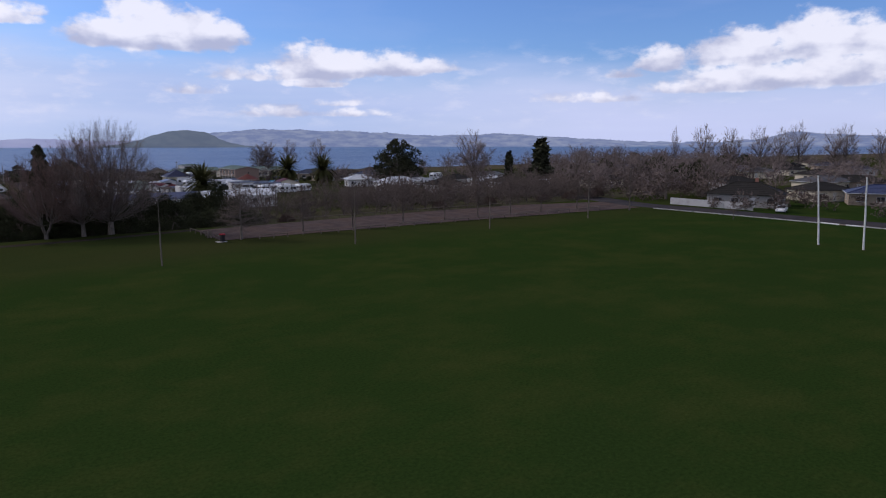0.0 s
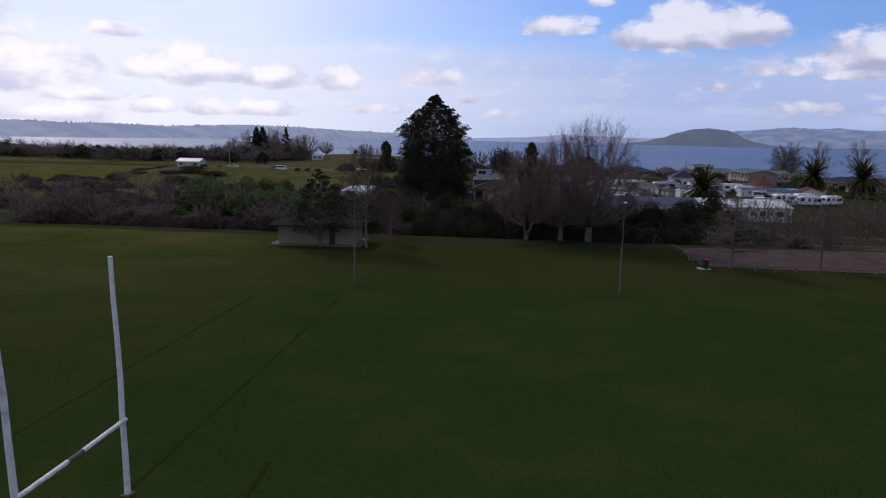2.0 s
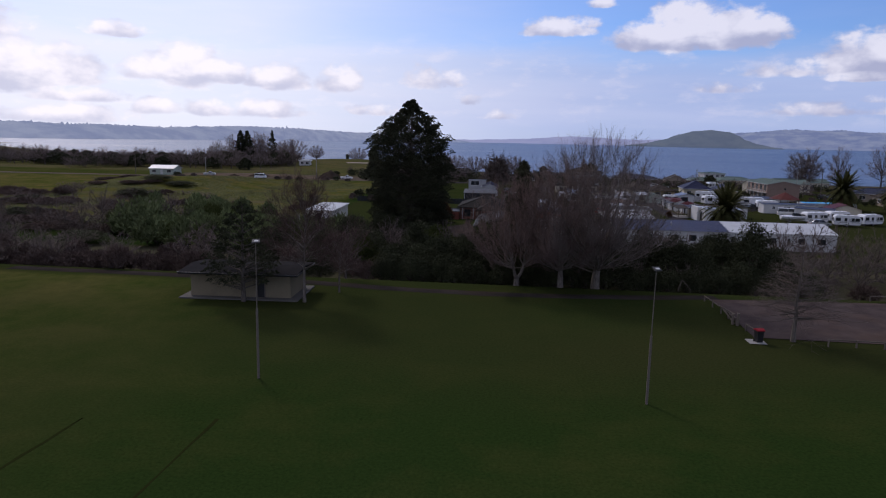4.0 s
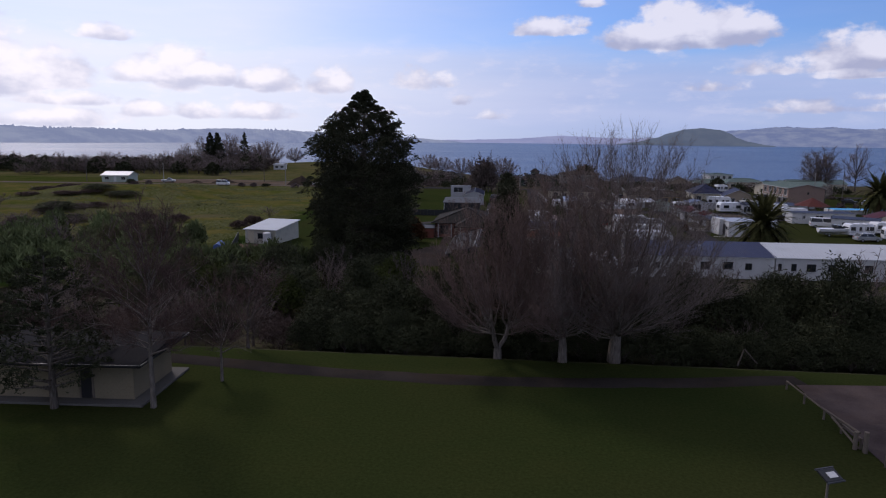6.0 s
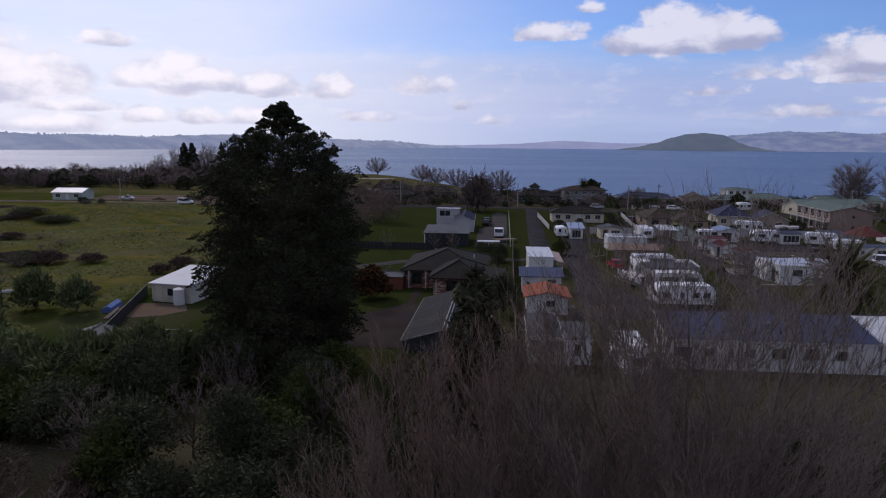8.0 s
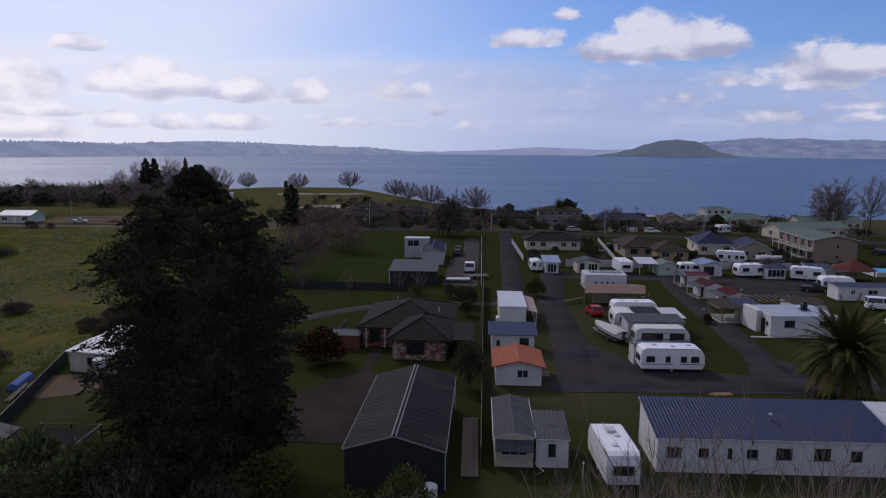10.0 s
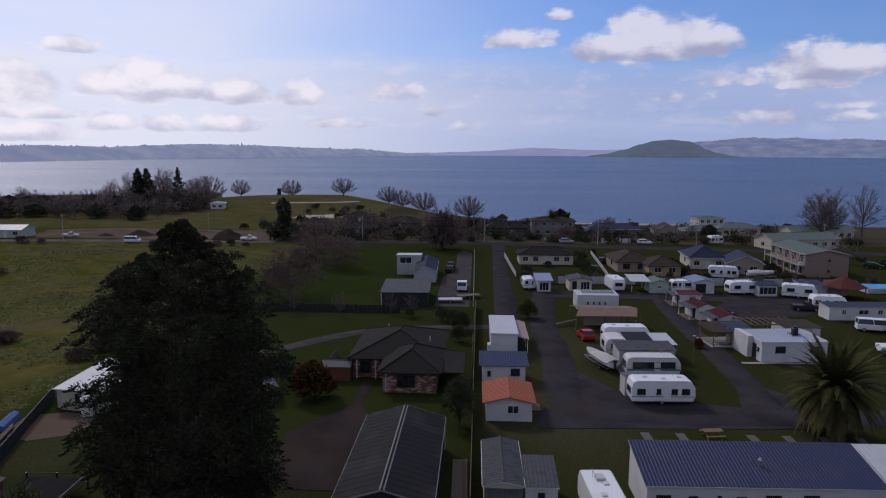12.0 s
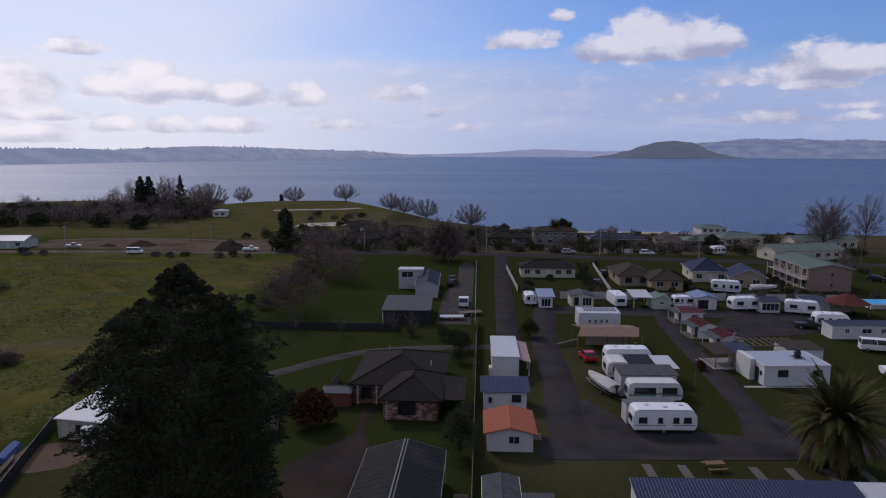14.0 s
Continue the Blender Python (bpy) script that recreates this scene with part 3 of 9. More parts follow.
def strip(name, line, width, mat, label, category, lift=0.03, edge=0.0, kind="structure"):
    """A path or road that follows the ground along a line of points; edge: how uneven its sides are."""
    pts = [Vector((*p, 0)) for p in line]
    fine = []
    for a, b in zip(pts, pts[1:]):
        n = max(1, int((b - a).length / 1.5))
        fine += [a.lerp(b, k / n) for k in range(n)]
    fine.append(pts[-1])
    for _ in range(6):
        fine = [fine[0]] + [(fine[k - 1] + 2 * fine[k] + fine[k + 1]) / 4 for k in range(1, len(fine) - 1)] + [fine[-1]]
    vs, fs = [], []
    steps = max(2, int(width / 1.5)) + 1
    for k, p in enumerate(fine):
        d = (fine[min(k + 1, len(fine) - 1)] - fine[max(k - 1, 0)]).normalized()
        side = Vector((-d.y, d.x, 0))
        wob = edge * noise.noise((p.x * 0.4, p.y * 0.4, 1.0)), edge * noise.noise((p.x * 0.4, p.y * 0.4, 9.0))
        # the first and last columns are the edge, worn down into the ground
        for s in [0] + list(range(steps)) + [steps - 1]:
            sunk = len(vs) % (steps + 2) in (0, steps + 1)
            q = p + side * (width * (s / (steps - 1) - 0.5) + wob[0] * (s == 0) + wob[1] * (s == steps - 1))
            if sunk:
                q += side * (0.12 if s else -0.12)
            vs.append((q.x, q.y, land(q.x, q.y) + (-0.04 if sunk else lift)))
        if k:
            for s in range(steps + 1):
                a = (k - 1) * (steps + 2) + s
                fs.append((a, a + 1, a + 3 + steps, a + 2 + steps))
    return tagged(mesh_ob(name, vs, fs, mat, smooth=True), label, category, kind=kind)


def sheet(name, outline, mat, label, category, lift=0.03, step=2.0, kind="structure"):
    """A flat area laid on the ground inside a convex or simple outline."""
    bm = bmesh.new()
    bm.faces.new([bm.verts.new((x, y, 0)) for x, y in outline])
    xs, ys = [p[0] for p in outline], [p[1] for p in outline]
    for axis, lo, hi in ((0, min(xs), max(xs)), (1, min(ys), max(ys))):
        c = lo + step
        while c < hi:
            co, no = (Vector((c, 0, 0)), Vector((1, 0, 0))) if axis == 0 else (Vector((0, c, 0)), Vector((0, 1, 0)))
            bmesh.ops.bisect_plane(bm, geom=bm.verts[:] + bm.edges[:] + bm.faces[:], plane_co=co, plane_no=no)
            c += step
    for v in bm.verts:
        v.co.z = land(v.co.x, v.co.y) + lift
    ob = part(name, bm, mat, None)
    return tagged(ob, label, category, kind=kind)


# paths, roads and hard ground
strip("path", [(-60, 104.3), (-36, 104.0), (-25, 103.5), (-13.5, 101.7), (-3, 101.3), (7, 102), (20, 104.2)], 1.7, road_material("old_asphalt", (0.023, 0.020, 0.018), (0.042, 0.036, 0.032)), "narrow grey asphalt path beside the stream bank", "path", 0.04, 0.25)
sheet("car_park", [(19, 89.4), (60, 88.8), (108, 86), (113, 100), (92, 106.3), (60, 106.5), (34, 104.5), (19.3, 103.2)], CAR_PARK, "open gravel car park with low timber rails", "car park", 0.05, 6.0)
strip("road", [(114.5, -60), (114.5, 30), (114.2, 66), (113.5, 90), (122, 118), (140, 150), (190, 190)], 7.5, ASPHALT, "grey asphalt side street", "road", 0.05)
strip("dirt_track", [(-330, 280), (-150, 292), (-95, 295.2), (-60, 296.6)], 5.6, road_material("pale_track_gravel", (0.075, 0.062, 0.052), (0.150, 0.126, 0.106), 0.6), "pale gravel track along the pasture", "track", 0.06, 0.5)
strip("road", [(-60, 296.6), (-30, 297.7), (0, 298.5), (40, 292.5), (113, 284), (240, 275)], 6.4, ASPHALT, "asphalt lakeside road", "road", 0.06)
strip("road", [(8.2, 294), (8.0, 276), (7.3, 235), (7.1, 207), (7.3, 197)], 3.7, ASPHALT, "straight asphalt lane between lawns", "lane", 0.05, 0.14)
strip("road", [(15.5, 228), (13.2, 208), (12.7, 197), (13.0, 180), (12.0, 170), (12.4, 163.5), (24, 163.3), (36, 164), (46, 164.5)], 4.2, ASPHALT, "sealed drive of the holiday park", "drive", 0.06, 0.45)
sheet("road", [(8.6, 159.6), (35.4, 161.0), (37.5, 171), (33.5, 176), (31.0, 166.4), (19.5, 169.0), (15.4, 176.8), (12, 170.5), (11.6, 165.8), (8.8, 164)], ASPHALT, "sealed turning area of the holiday park", "drive", 0.045, 3.0)
strip("road", [(34.0, 166), (34.7, 176), (35.2, 190), (35.6, 207), (36.4, 221), (42, 231.5)], 3.4, ASPHALT, "sealed drive of the holiday park", "drive", 0.07, 0.35)
sheet("road", [(15, 221), (36, 220), (50, 219.5), (67, 219), (67, 224.0), (40, 226.5), (15.5, 227.5)], ASPHALT, "sealed yard before the caravans", "drive", 0.05, 4.0)
sheet("road", [(45, 206), (57.5, 209), (66, 216), (66, 220), (48, 220), (44, 214)], ASPHALT, "sealed yard before the caravans", "drive", 0.055, 4.0)
strip("driveway", [(-28, 181), (-22, 188.5), (-16, 194.5), (-8, 197.2), (4.5, 198.5)], 2.4, GRAVEL, "curving gravel driveway of the brick house", "driveway", 0.04, 0.3)
sheet("bare_patch", [(-44.0, 154.6), (-44.4, 159.6), (-41.0, 160.6), (-37.4, 160.2), (-36.0, 157.4), (-37.6, 154.9), (-40.4, 153.6)], SOIL, "worn patch of bare brown earth before the cream shed", "bare earth", 0.03)
sheet("driveway", [(-15.8, 146), (-8.3, 146), (-8.3, 160), (-10.2, 165), (-10.0, 172.5), (-11.4, 172.5), (-11.2, 164.5), (-16.2, 157)], road_material("brown_gravel", (0.024, 0.020, 0.019), (0.050, 0.041, 0.038), 1.0), "dark sealed yard beside the steel shed", "driveway", 0.04, 3.0)
sheet("driveway", [(-5.5, 212), (0.8, 212), (0.6, 276), (-1.8, 283), (-3.5, 276), (-3.0, 250), (-5.5, 240)], GRAVEL, "gravel yard beside the sheds", "yard", 0.04, 4.0)
strip("dirt_track", [(-150, 322), (-128, 329.5), (-98, 328), (-74, 320), (-62, 308)], 3.4, MATS["pale_track_gravel"], "pale gravel track round the bare yard", "track", 0.075, 0.6)
sheet("dirt_yard", [(-146, 302), (-110, 299.5), (-64, 299.8), (-60, 305), (-74, 318), (-112, 327), (-142, 329)], SOIL, "bare earth yard with tyre marks", "yard", 0.05, 5.0)
sheet("beach", [(30, 360), (62, 357), (95, 358), (95, 369), (62, 368), (30, 371)], surface("beach_sand", (0.45, 0.40, 0.31), 0.95, grime=0.2, grain=3), "strip of pale lake beach", "beach", 0.12, 4.0)
strip("dirt_track", [(-100, 420), (-84, 428), (-70, 438), (-62, 450)], 3.5, surface("pale_gravel", (0.34, 0.29, 0.25), 0.95, grime=0.2, grain=6), "pale gravel track on the point", "track", 0.12, 0.5)
SAND = surface("shore_sand", (0.42, 0.38, 0.31), 0.95, grime=0.25, grain=3)
strip("beach", [(x, shore(x) - 5.5) for x in range(-176, -20, 6)], 5.0, SAND, "pale sandy edge of the point", "beach", 0.12, 1.2)
sheet("bare_patch", [(-76, 371), (-60, 373), (-46, 385), (-50, 392), (-64, 386), (-75, 380)], SAND, "pale bare patch of gravel on the point", "bare ground", 0.10, 4.0)
# worn lines on the turf
LINE = surface("worn_turf_line", (0.019, 0.024, 0.007), 1.0, grime=0.3, grain=4, dirt=(0.02, 0.025, 0.008), spec=0.0)
for line in (((-17.45, 20), (-17.6, 45), (-17.7, 67)), ((-25.5, 20), (-25.5, 45), (-25.2, 66)), ((-12.5, 31.5), (-13.0, 37.5))):
    strip("turf_line", line, 0.13, LINE, "faint dark worn marking on the turf", "field marking", 0.012, 0.2)
KERB = surface("kerb_white", (0.32, 0.32, 0.31), 0.85, grime=0.4)
for line in (((109.2, 30), (109.2, 64), (108.8, 83)),):
    bm = bmesh.new()
    for (xa, ya), (xb, yb) in zip(line, line[1:]):
        n = int(math.hypot(xb - xa, yb - ya) / 3)
        for k in range(n):
            x, y = xa + (xb - xa) * (k + 0.5) / n, ya + (yb - ya) * (k + 0.5) / n
            box(bm, x - 0.15, x + 0.15, y - 1.47, y + 1.47, -0.1, 0.16, 0.02)
    tagged(part("kerb", bm, KERB), "pale concrete kerb along the street", "kerb", kind="structure")


# ---- far shores: ridges round the lake as plain distance ----
def eased(a, knots):
    """A value between knots (bearing, value), eased from one to the next."""
    for (a0, v0), (a1, v1) in zip(knots, knots[1:]):
        if a <= a1:
            return v0 + (v1 - v0) * (0.5 * smoother(a, a0, a1) + 0.5 * min(1.0, max(0.0, (a - a0) / (a1 - a0))))
    return knots[-1][1]


def ridge(name, away, crest, mat, label, rough=6.0, steps=240, depth=200.0, woods=0.0, ends=2.0):
    """A range of hills round the lake: how far its shore lies and how high its crest stands, by bearing."""
    az0, az1 = crest[0][0], crest[-1][0]
    vs, fs, rows = [], [], 11
    for i in range(steps + 1):
        a = az0 + (az1 - az0) * i / steps
        h = eased(a, crest)
        fade = smoother(a, az0, az0 + ends) * (1 - smoother(a, az1 - ends, az1))
        d0 = eased(a, away)
        trees = max(0.0, noise.noise((a * 0.9, 3.0, d0 * 0.001)) + 0.35)
        for j in range(rows):
            v = j / (rows - 1)
            d = d0 + depth * v
            prof = math.sin(min(1.0, v * 1.15) * math.pi / 2) ** 0.8
            n = noise.noise((a * 0.55, v * 2.0, d0 * 0.0002)) + 0.5 * noise.noise((a * 1.7, v * 4.0, 5.0)) + 0.25 * noise.noise((a * 5.1, v * 7.0, 2.0))
            t = noise.noise((a * 6.0, v * 3.0, 8.0)) + 0.7 * noise.noise((a * 17.0, v * 3.0, 1.0)) + 0.8 * max(0.0, noise.noise((a * 9.0, v * 5.0, 4.0)))
            z = LAKE_Z - 0.6 + fade * prof * max(1.0, h + rough * n * (0.3 + v) + woods * trees * v * t)
            vs.append((d * math.sin(radians(a)), d * math.cos(radians(a)) + 95, z))
            if i and j:
                k = i * rows + j
                fs.append((k - rows - 1, k - 1, k, k - rows))
    ob = mesh_ob(name, vs, fs, mat, smooth=True)
    return tagged(ob, label, "hills", kind="structure")


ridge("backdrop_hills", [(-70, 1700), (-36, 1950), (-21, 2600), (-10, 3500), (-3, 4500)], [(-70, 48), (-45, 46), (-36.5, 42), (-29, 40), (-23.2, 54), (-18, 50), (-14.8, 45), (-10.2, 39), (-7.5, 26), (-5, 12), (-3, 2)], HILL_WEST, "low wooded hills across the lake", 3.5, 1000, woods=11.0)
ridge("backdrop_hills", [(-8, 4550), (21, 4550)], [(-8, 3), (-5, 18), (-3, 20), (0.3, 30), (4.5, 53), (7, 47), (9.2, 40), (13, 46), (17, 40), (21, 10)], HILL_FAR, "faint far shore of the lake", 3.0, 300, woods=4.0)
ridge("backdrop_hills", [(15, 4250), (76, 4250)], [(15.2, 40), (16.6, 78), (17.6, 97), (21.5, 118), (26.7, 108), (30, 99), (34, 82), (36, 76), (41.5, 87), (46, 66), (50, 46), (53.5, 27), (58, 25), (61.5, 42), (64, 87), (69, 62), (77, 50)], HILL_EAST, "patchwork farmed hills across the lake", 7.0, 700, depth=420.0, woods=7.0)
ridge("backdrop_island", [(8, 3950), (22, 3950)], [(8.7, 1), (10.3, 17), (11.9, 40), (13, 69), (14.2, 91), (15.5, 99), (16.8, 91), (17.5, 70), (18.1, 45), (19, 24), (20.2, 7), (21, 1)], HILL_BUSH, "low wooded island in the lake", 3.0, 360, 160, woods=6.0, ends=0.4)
# ---- building kit ----
PARK = -0.7
SHARED = {}


def shared(key, make):
    """One mesh for all pieces that are alike."""
    if key not in SHARED:
        SHARED[key] = make()
    return SHARED[key]


def bm_mesh(name, bm, mats):
    me = bpy.data.meshes.new(name)
    bm.normal_update()
    bm.to_mesh(me)
    bm.free()
    for mm in mats if isinstance(mats, (list, tuple)) else [mats]:
        me.materials.append(mm)
    return me


FACING = {"S": 0, "E": 90, "N": 180, "W": -90}


def place_on(ob, parent, x, y, z, face):
    ob.parent = parent
    ob.matrix_basis = pose(x, y, z, 0, 0, FACING[face])
    return ob


def window(parent, x, y, z, w, h, face="S", lights=2, frame_mat=None, name="window"):
    """A framed window standing on a wall face, its middle at x, y and its sill at z."""
    frame_mat = frame_mat or WHITE

    def make():
        bm = bmesh.new()
        b, d = 0.06, 0.05
        xs, solid = [-w / 2, -w / 2 + b], {0}
        for k in range(1, lights):
            c = -w / 2 + w * k / lights
            xs += [c - b / 2, c + b / 2]
            solid.add(len(xs) - 2)
        xs += [w / 2 - b, w / 2]
        solid.add(len(xs) - 2)
        zs = [0, b, h - b, h]
        grid = [[bm.verts.new((x, -d, z)) for z in zs] for x in xs]
        fs = [bm.faces.new((grid[i][j], grid[i + 1][j], grid[i + 1][j + 1], grid[i][j + 1])) for i in range(len(xs) - 1) for j in range(3) if i in solid or j != 1]
        new_geom = bmesh.ops.extrude_face_region(bm, geom=fs)["geom"]
        for v in new_geom:
            if isinstance(v, bmesh.types.BMVert):
                v.co.y = 0.02
        bmesh.ops.recalc_face_normals(bm, faces=bm.faces)
        return bm_mesh("window", bm, frame_mat)

    def sill():
        bm = bmesh.new()
        box(bm, -w / 2 - 0.05, w / 2 + 0.05, -0.09, 0.0, -0.06, -0.005)
        return bm_mesh("sill", bm, frame_mat)

    ob = place_on(new(name, shared(("win", w, h, lights, frame_mat.name), make)), parent, x, y, z, face)

    def pane():
        bm = bmesh.new()
        box(bm, -w / 2 + 0.05, w / 2 - 0.05, -0.02, 0.03, 0.05, h - 0.05)
        return bm_mesh("pane", bm, GLASS)

    p = new("pane", shared(("pane", w, h), pane))
    p.parent = ob
    q = new("sill", shared(("sill", w, frame_mat.name), sill))
    q.parent = ob
    return ob


def door(parent, x, y, z, w=0.85, h=2.0, face="S", mat=None):
    mat = mat or WHITE

    def make():
        bm = bmesh.new()
        box(bm, -w / 2 - 0.07, -w / 2, -0.06, 0.02, 0, h + 0.07)
        box(bm, w / 2, w / 2 + 0.07, -0.06, 0.02, 0, h + 0.07)
        box(bm, -w / 2, w / 2, -0.06, 0.02, h, h + 0.07)
        box(bm, -w / 2, w / 2, -0.03, 0.02, 0.02, h)
        box(bm, -w / 2 + 0.12, w / 2 - 0.12, -0.045, -0.03, 0.2, 0.9)
        box(bm, -w / 2 + 0.12, w / 2 - 0.12, -0.045, -0.03, 1.05, h - 0.15)
        return bm_mesh("door", bm, mat)

    ob = place_on(new("door", shared(("door", w, h, mat.name), make)), parent, x, y, z, face)

    def knob():
        bm = bmesh.new()
        rod(bm, (w / 2 - 0.12, -0.09, 1.0), (w / 2 - 0.22, -0.09, 1.0), 0.018, sides=6)
        rod(bm, (w / 2 - 0.12, -0.09, 1.0), (w / 2 - 0.12, -0.03, 1.0), 0.015, sides=6)
        return bm_mesh("handle", bm, ALLOY)

    k = new("handle", shared(("knob", w), knob))
    k.parent = ob
    return ob


def slab(bm, a, b, c, d, t, mi=0):
    """A sheet of thickness t under the quad a b c d."""
    top = [Vector(p) for p in (a, b, c, d)]
    n = (top[1] - top[0]).cross(top[3] - top[0]).normalized()
    if n.z < 0:
        n = -n
    vs = [bm.verts.new(p) for p in top] + [bm.verts.new(p - n * t) for p in top]
    fs = [bm.faces.new([vs[k] for k in f]) for f in ((0, 1, 2, 3), (7, 6, 5, 4), (0, 4, 5, 1), (1, 5, 6, 2), (2, 6, 7, 3), (3, 7, 4, 0))]
    for f in fs:
        f.material_index = mi
    bmesh.ops.recalc_face_normals(bm, faces=fs)


def ribs(bm, a, b, c, d, pitch, high=0.035, wide=0.05):
    """Raised ribs running from edge a-b to edge d-c over a roof sheet."""
    a, b, c, d = (Vector(p) for p in (a, b, c, d))
    n = (b - a).cross(d - a).normalized()
    n = -n if n.z < 0 else n
    count = max(2, int((b - a).length / pitch))
    run = (b - a).normalized()
    for k in range(count + 1):
        p, q = a.lerp(b, k / count), d.lerp(c, k / count)
        vs = [bm.verts.new(v) for v in (p - run * wide, p + n * high, p + run * wide, q + run * wide, q + n * high, q - run * wide)]
        bm.faces.new((vs[0], vs[1], vs[4], vs[5]))
        bm.faces.new((vs[1], vs[2], vs[3], vs[4]))


def gable(parent, w, d, h, rise, mat_wall, mat_roof, along="y", over=0.3, rib=0.0, x0=0.0, y0=0.0, fascia=None):
    """Walls with two gables and a two-sided roof; the ridge runs along x or y. Corner at x0, y0."""
    bm = bmesh.new()
    if along == "y":
        prism(bm, [(x0, 0), (x0 + w, 0), (x0 + w, h), (x0 + w / 2, h + rise), (x0, h)], "y", y0, y0 + d)
    else:
        prism(bm, [(y0, 0), (y0 + d, 0), (y0 + d, h), (y0 + d / 2, h + rise), (y0, h)], "x", x0, x0 + w)
    part("wall", bm, mat_wall, parent)
    bm = bmesh.new()
    t = 0.07
    if along == "y":
        s = rise / (w / 2)
        lo = h - over * s + t
        m = x0 + w / 2
        L = ((x0 - over, y0 - over, lo), (x0 - over, y0 + d + over, lo), (m, y0 + d + over, h + rise + t), (m, y0 - over, h + rise + t))
        R = ((x0 + w + over, y0 - over, lo), (x0 + w + over, y0 + d + over, lo), (m, y0 + d + over, h + rise + t), (m, y0 - over, h + rise + t))
        cap = ((m, y0 - over, h + rise + t), (m, y0 + d + over, h + rise + t))
    else:
        s = rise / (d / 2)
        lo = h - over * s + t
        m = y0 + d / 2
        L = ((x0 - over, y0 - over, lo), (x0 + w + over, y0 - over, lo), (x0 + w + over, m, h + rise + t), (x0 - over, m, h + rise + t))
        R = ((x0 - over, y0 + d + over, lo), (x0 + w + over, y0 + d + over, lo), (x0 + w + over, m, h + rise + t), (x0 - over, m, h + rise + t))
        cap = ((x0 - over, m, h + rise + t), (x0 + w + over, m, h + rise + t))
    for q in (L, R):
        slab(bm, *q, t)
    roof = part("roof", bm, mat_roof, parent)
    if rib:
        bm = bmesh.new()
        for q in (L, R):
            ribs(bm, *q, rib)
        tagged(part("ribs", bm, mat_roof, roof), kind="stuff")
    bm = bmesh.new()
    rod(bm, cap[0], cap[1], 0.09, sides=6)
    part("ridge_cap", bm, mat_roof, roof)
    if fascia:
        bm = bmesh.new()
        for q in (L, R):
            for a, b in ((q[0], q[1]), (q[1], q[2]), (q[3], q[0])):
                rod(bm, Vector(a) - Vector((0, 0, 0.06)), Vector(b) - Vector((0, 0, 0.06)), 0.07, sides=4)
        part("fascia", bm, fascia, roof)
    return roof


def hip(parent, w, d, h, rise, mat_wall, mat_roof, over=0.5, x0=0.0, y0=0.0, courses=9, walls=True, step=0.04):
    """Box walls under a hipped roof with stepped tile courses; the ridge runs along the longer side."""
    if walls:
        bm = bmesh.new()
        box(bm, x0, x0 + w, y0, y0 + d, 0, h)
        part("wall", bm, mat_wall, parent)
    bm = bmesh.new()
    X0, X1, Y0, Y1 = x0 - over, x0 + w + over, y0 - over, y0 + d + over
    half = min(X1 - X0, Y1 - Y0) / 2
    prev = None
    for k in range(courses + 1):
        f = k / courses
        i = half * f
        z = h + rise * f
        ring = [(X0 + i, Y0 + i), (X1 - i, Y0 + i), (X1 - i, Y1 - i), (X0 + i, Y1 - i)]
        cur = [bm.verts.new((x, y, z - (step if k else 0.12))) for x, y in ring]
        if prev:
            for s in range(4):
                try:
                    bm.faces.new((prev[s], prev[(s + 1) % 4], cur[(s + 1) % 4], cur[s]))
                except ValueError:
                    pass
        if k < courses:
            up = [bm.verts.new((x, y, z)) for x, y in ring]
            for s in range(4):
                bm.faces.new((cur[s], cur[(s + 1) % 4], up[(s + 1) % 4], up[s]))
            prev = up
        if k == 0:
            bm.faces.new(cur[::-1])
    bmesh.ops.remove_doubles(bm, verts=bm.verts, dist=0.001)
    roof = part("roof", bm, mat_roof, parent)
    bm = bmesh.new()
    tops = [(X0 + half, Y0 + half), (X1 - half, Y0 + half), (X1 - half, Y1 - half), (X0 + half, Y1 - half)]
    for (ax, ay), (bx, by) in zip([(X0, Y0), (X1, Y0), (X1, Y1), (X0, Y1)], tops):
        rod(bm, (ax, ay, h), (bx, by, h + rise), 0.09, sides=5)
    if abs(tops[0][0] - tops[2][0]) + abs(tops[0][1] - tops[2][1]) > 0.05:
        rod(bm, (*tops[0], h + rise), (*tops[2], h + rise), 0.1, sides=5)
    part("ridge_cap", bm, mat_roof, roof)
    bm = bmesh.new()
    for a, b in zip([(X0, Y0), (X1, Y0), (X1, Y1), (X0, Y1)], [(X1, Y0), (X1, Y1), (X0, Y1), (X0, Y0)]):
        rod(bm, (*a, h - 0.05), (*b, h - 0.05), 0.07, sides=6)
    part("gutter", bm, mat_roof if mat_roof in (R_CHAR, R_BROWN) else TRIM, roof)
    return roof


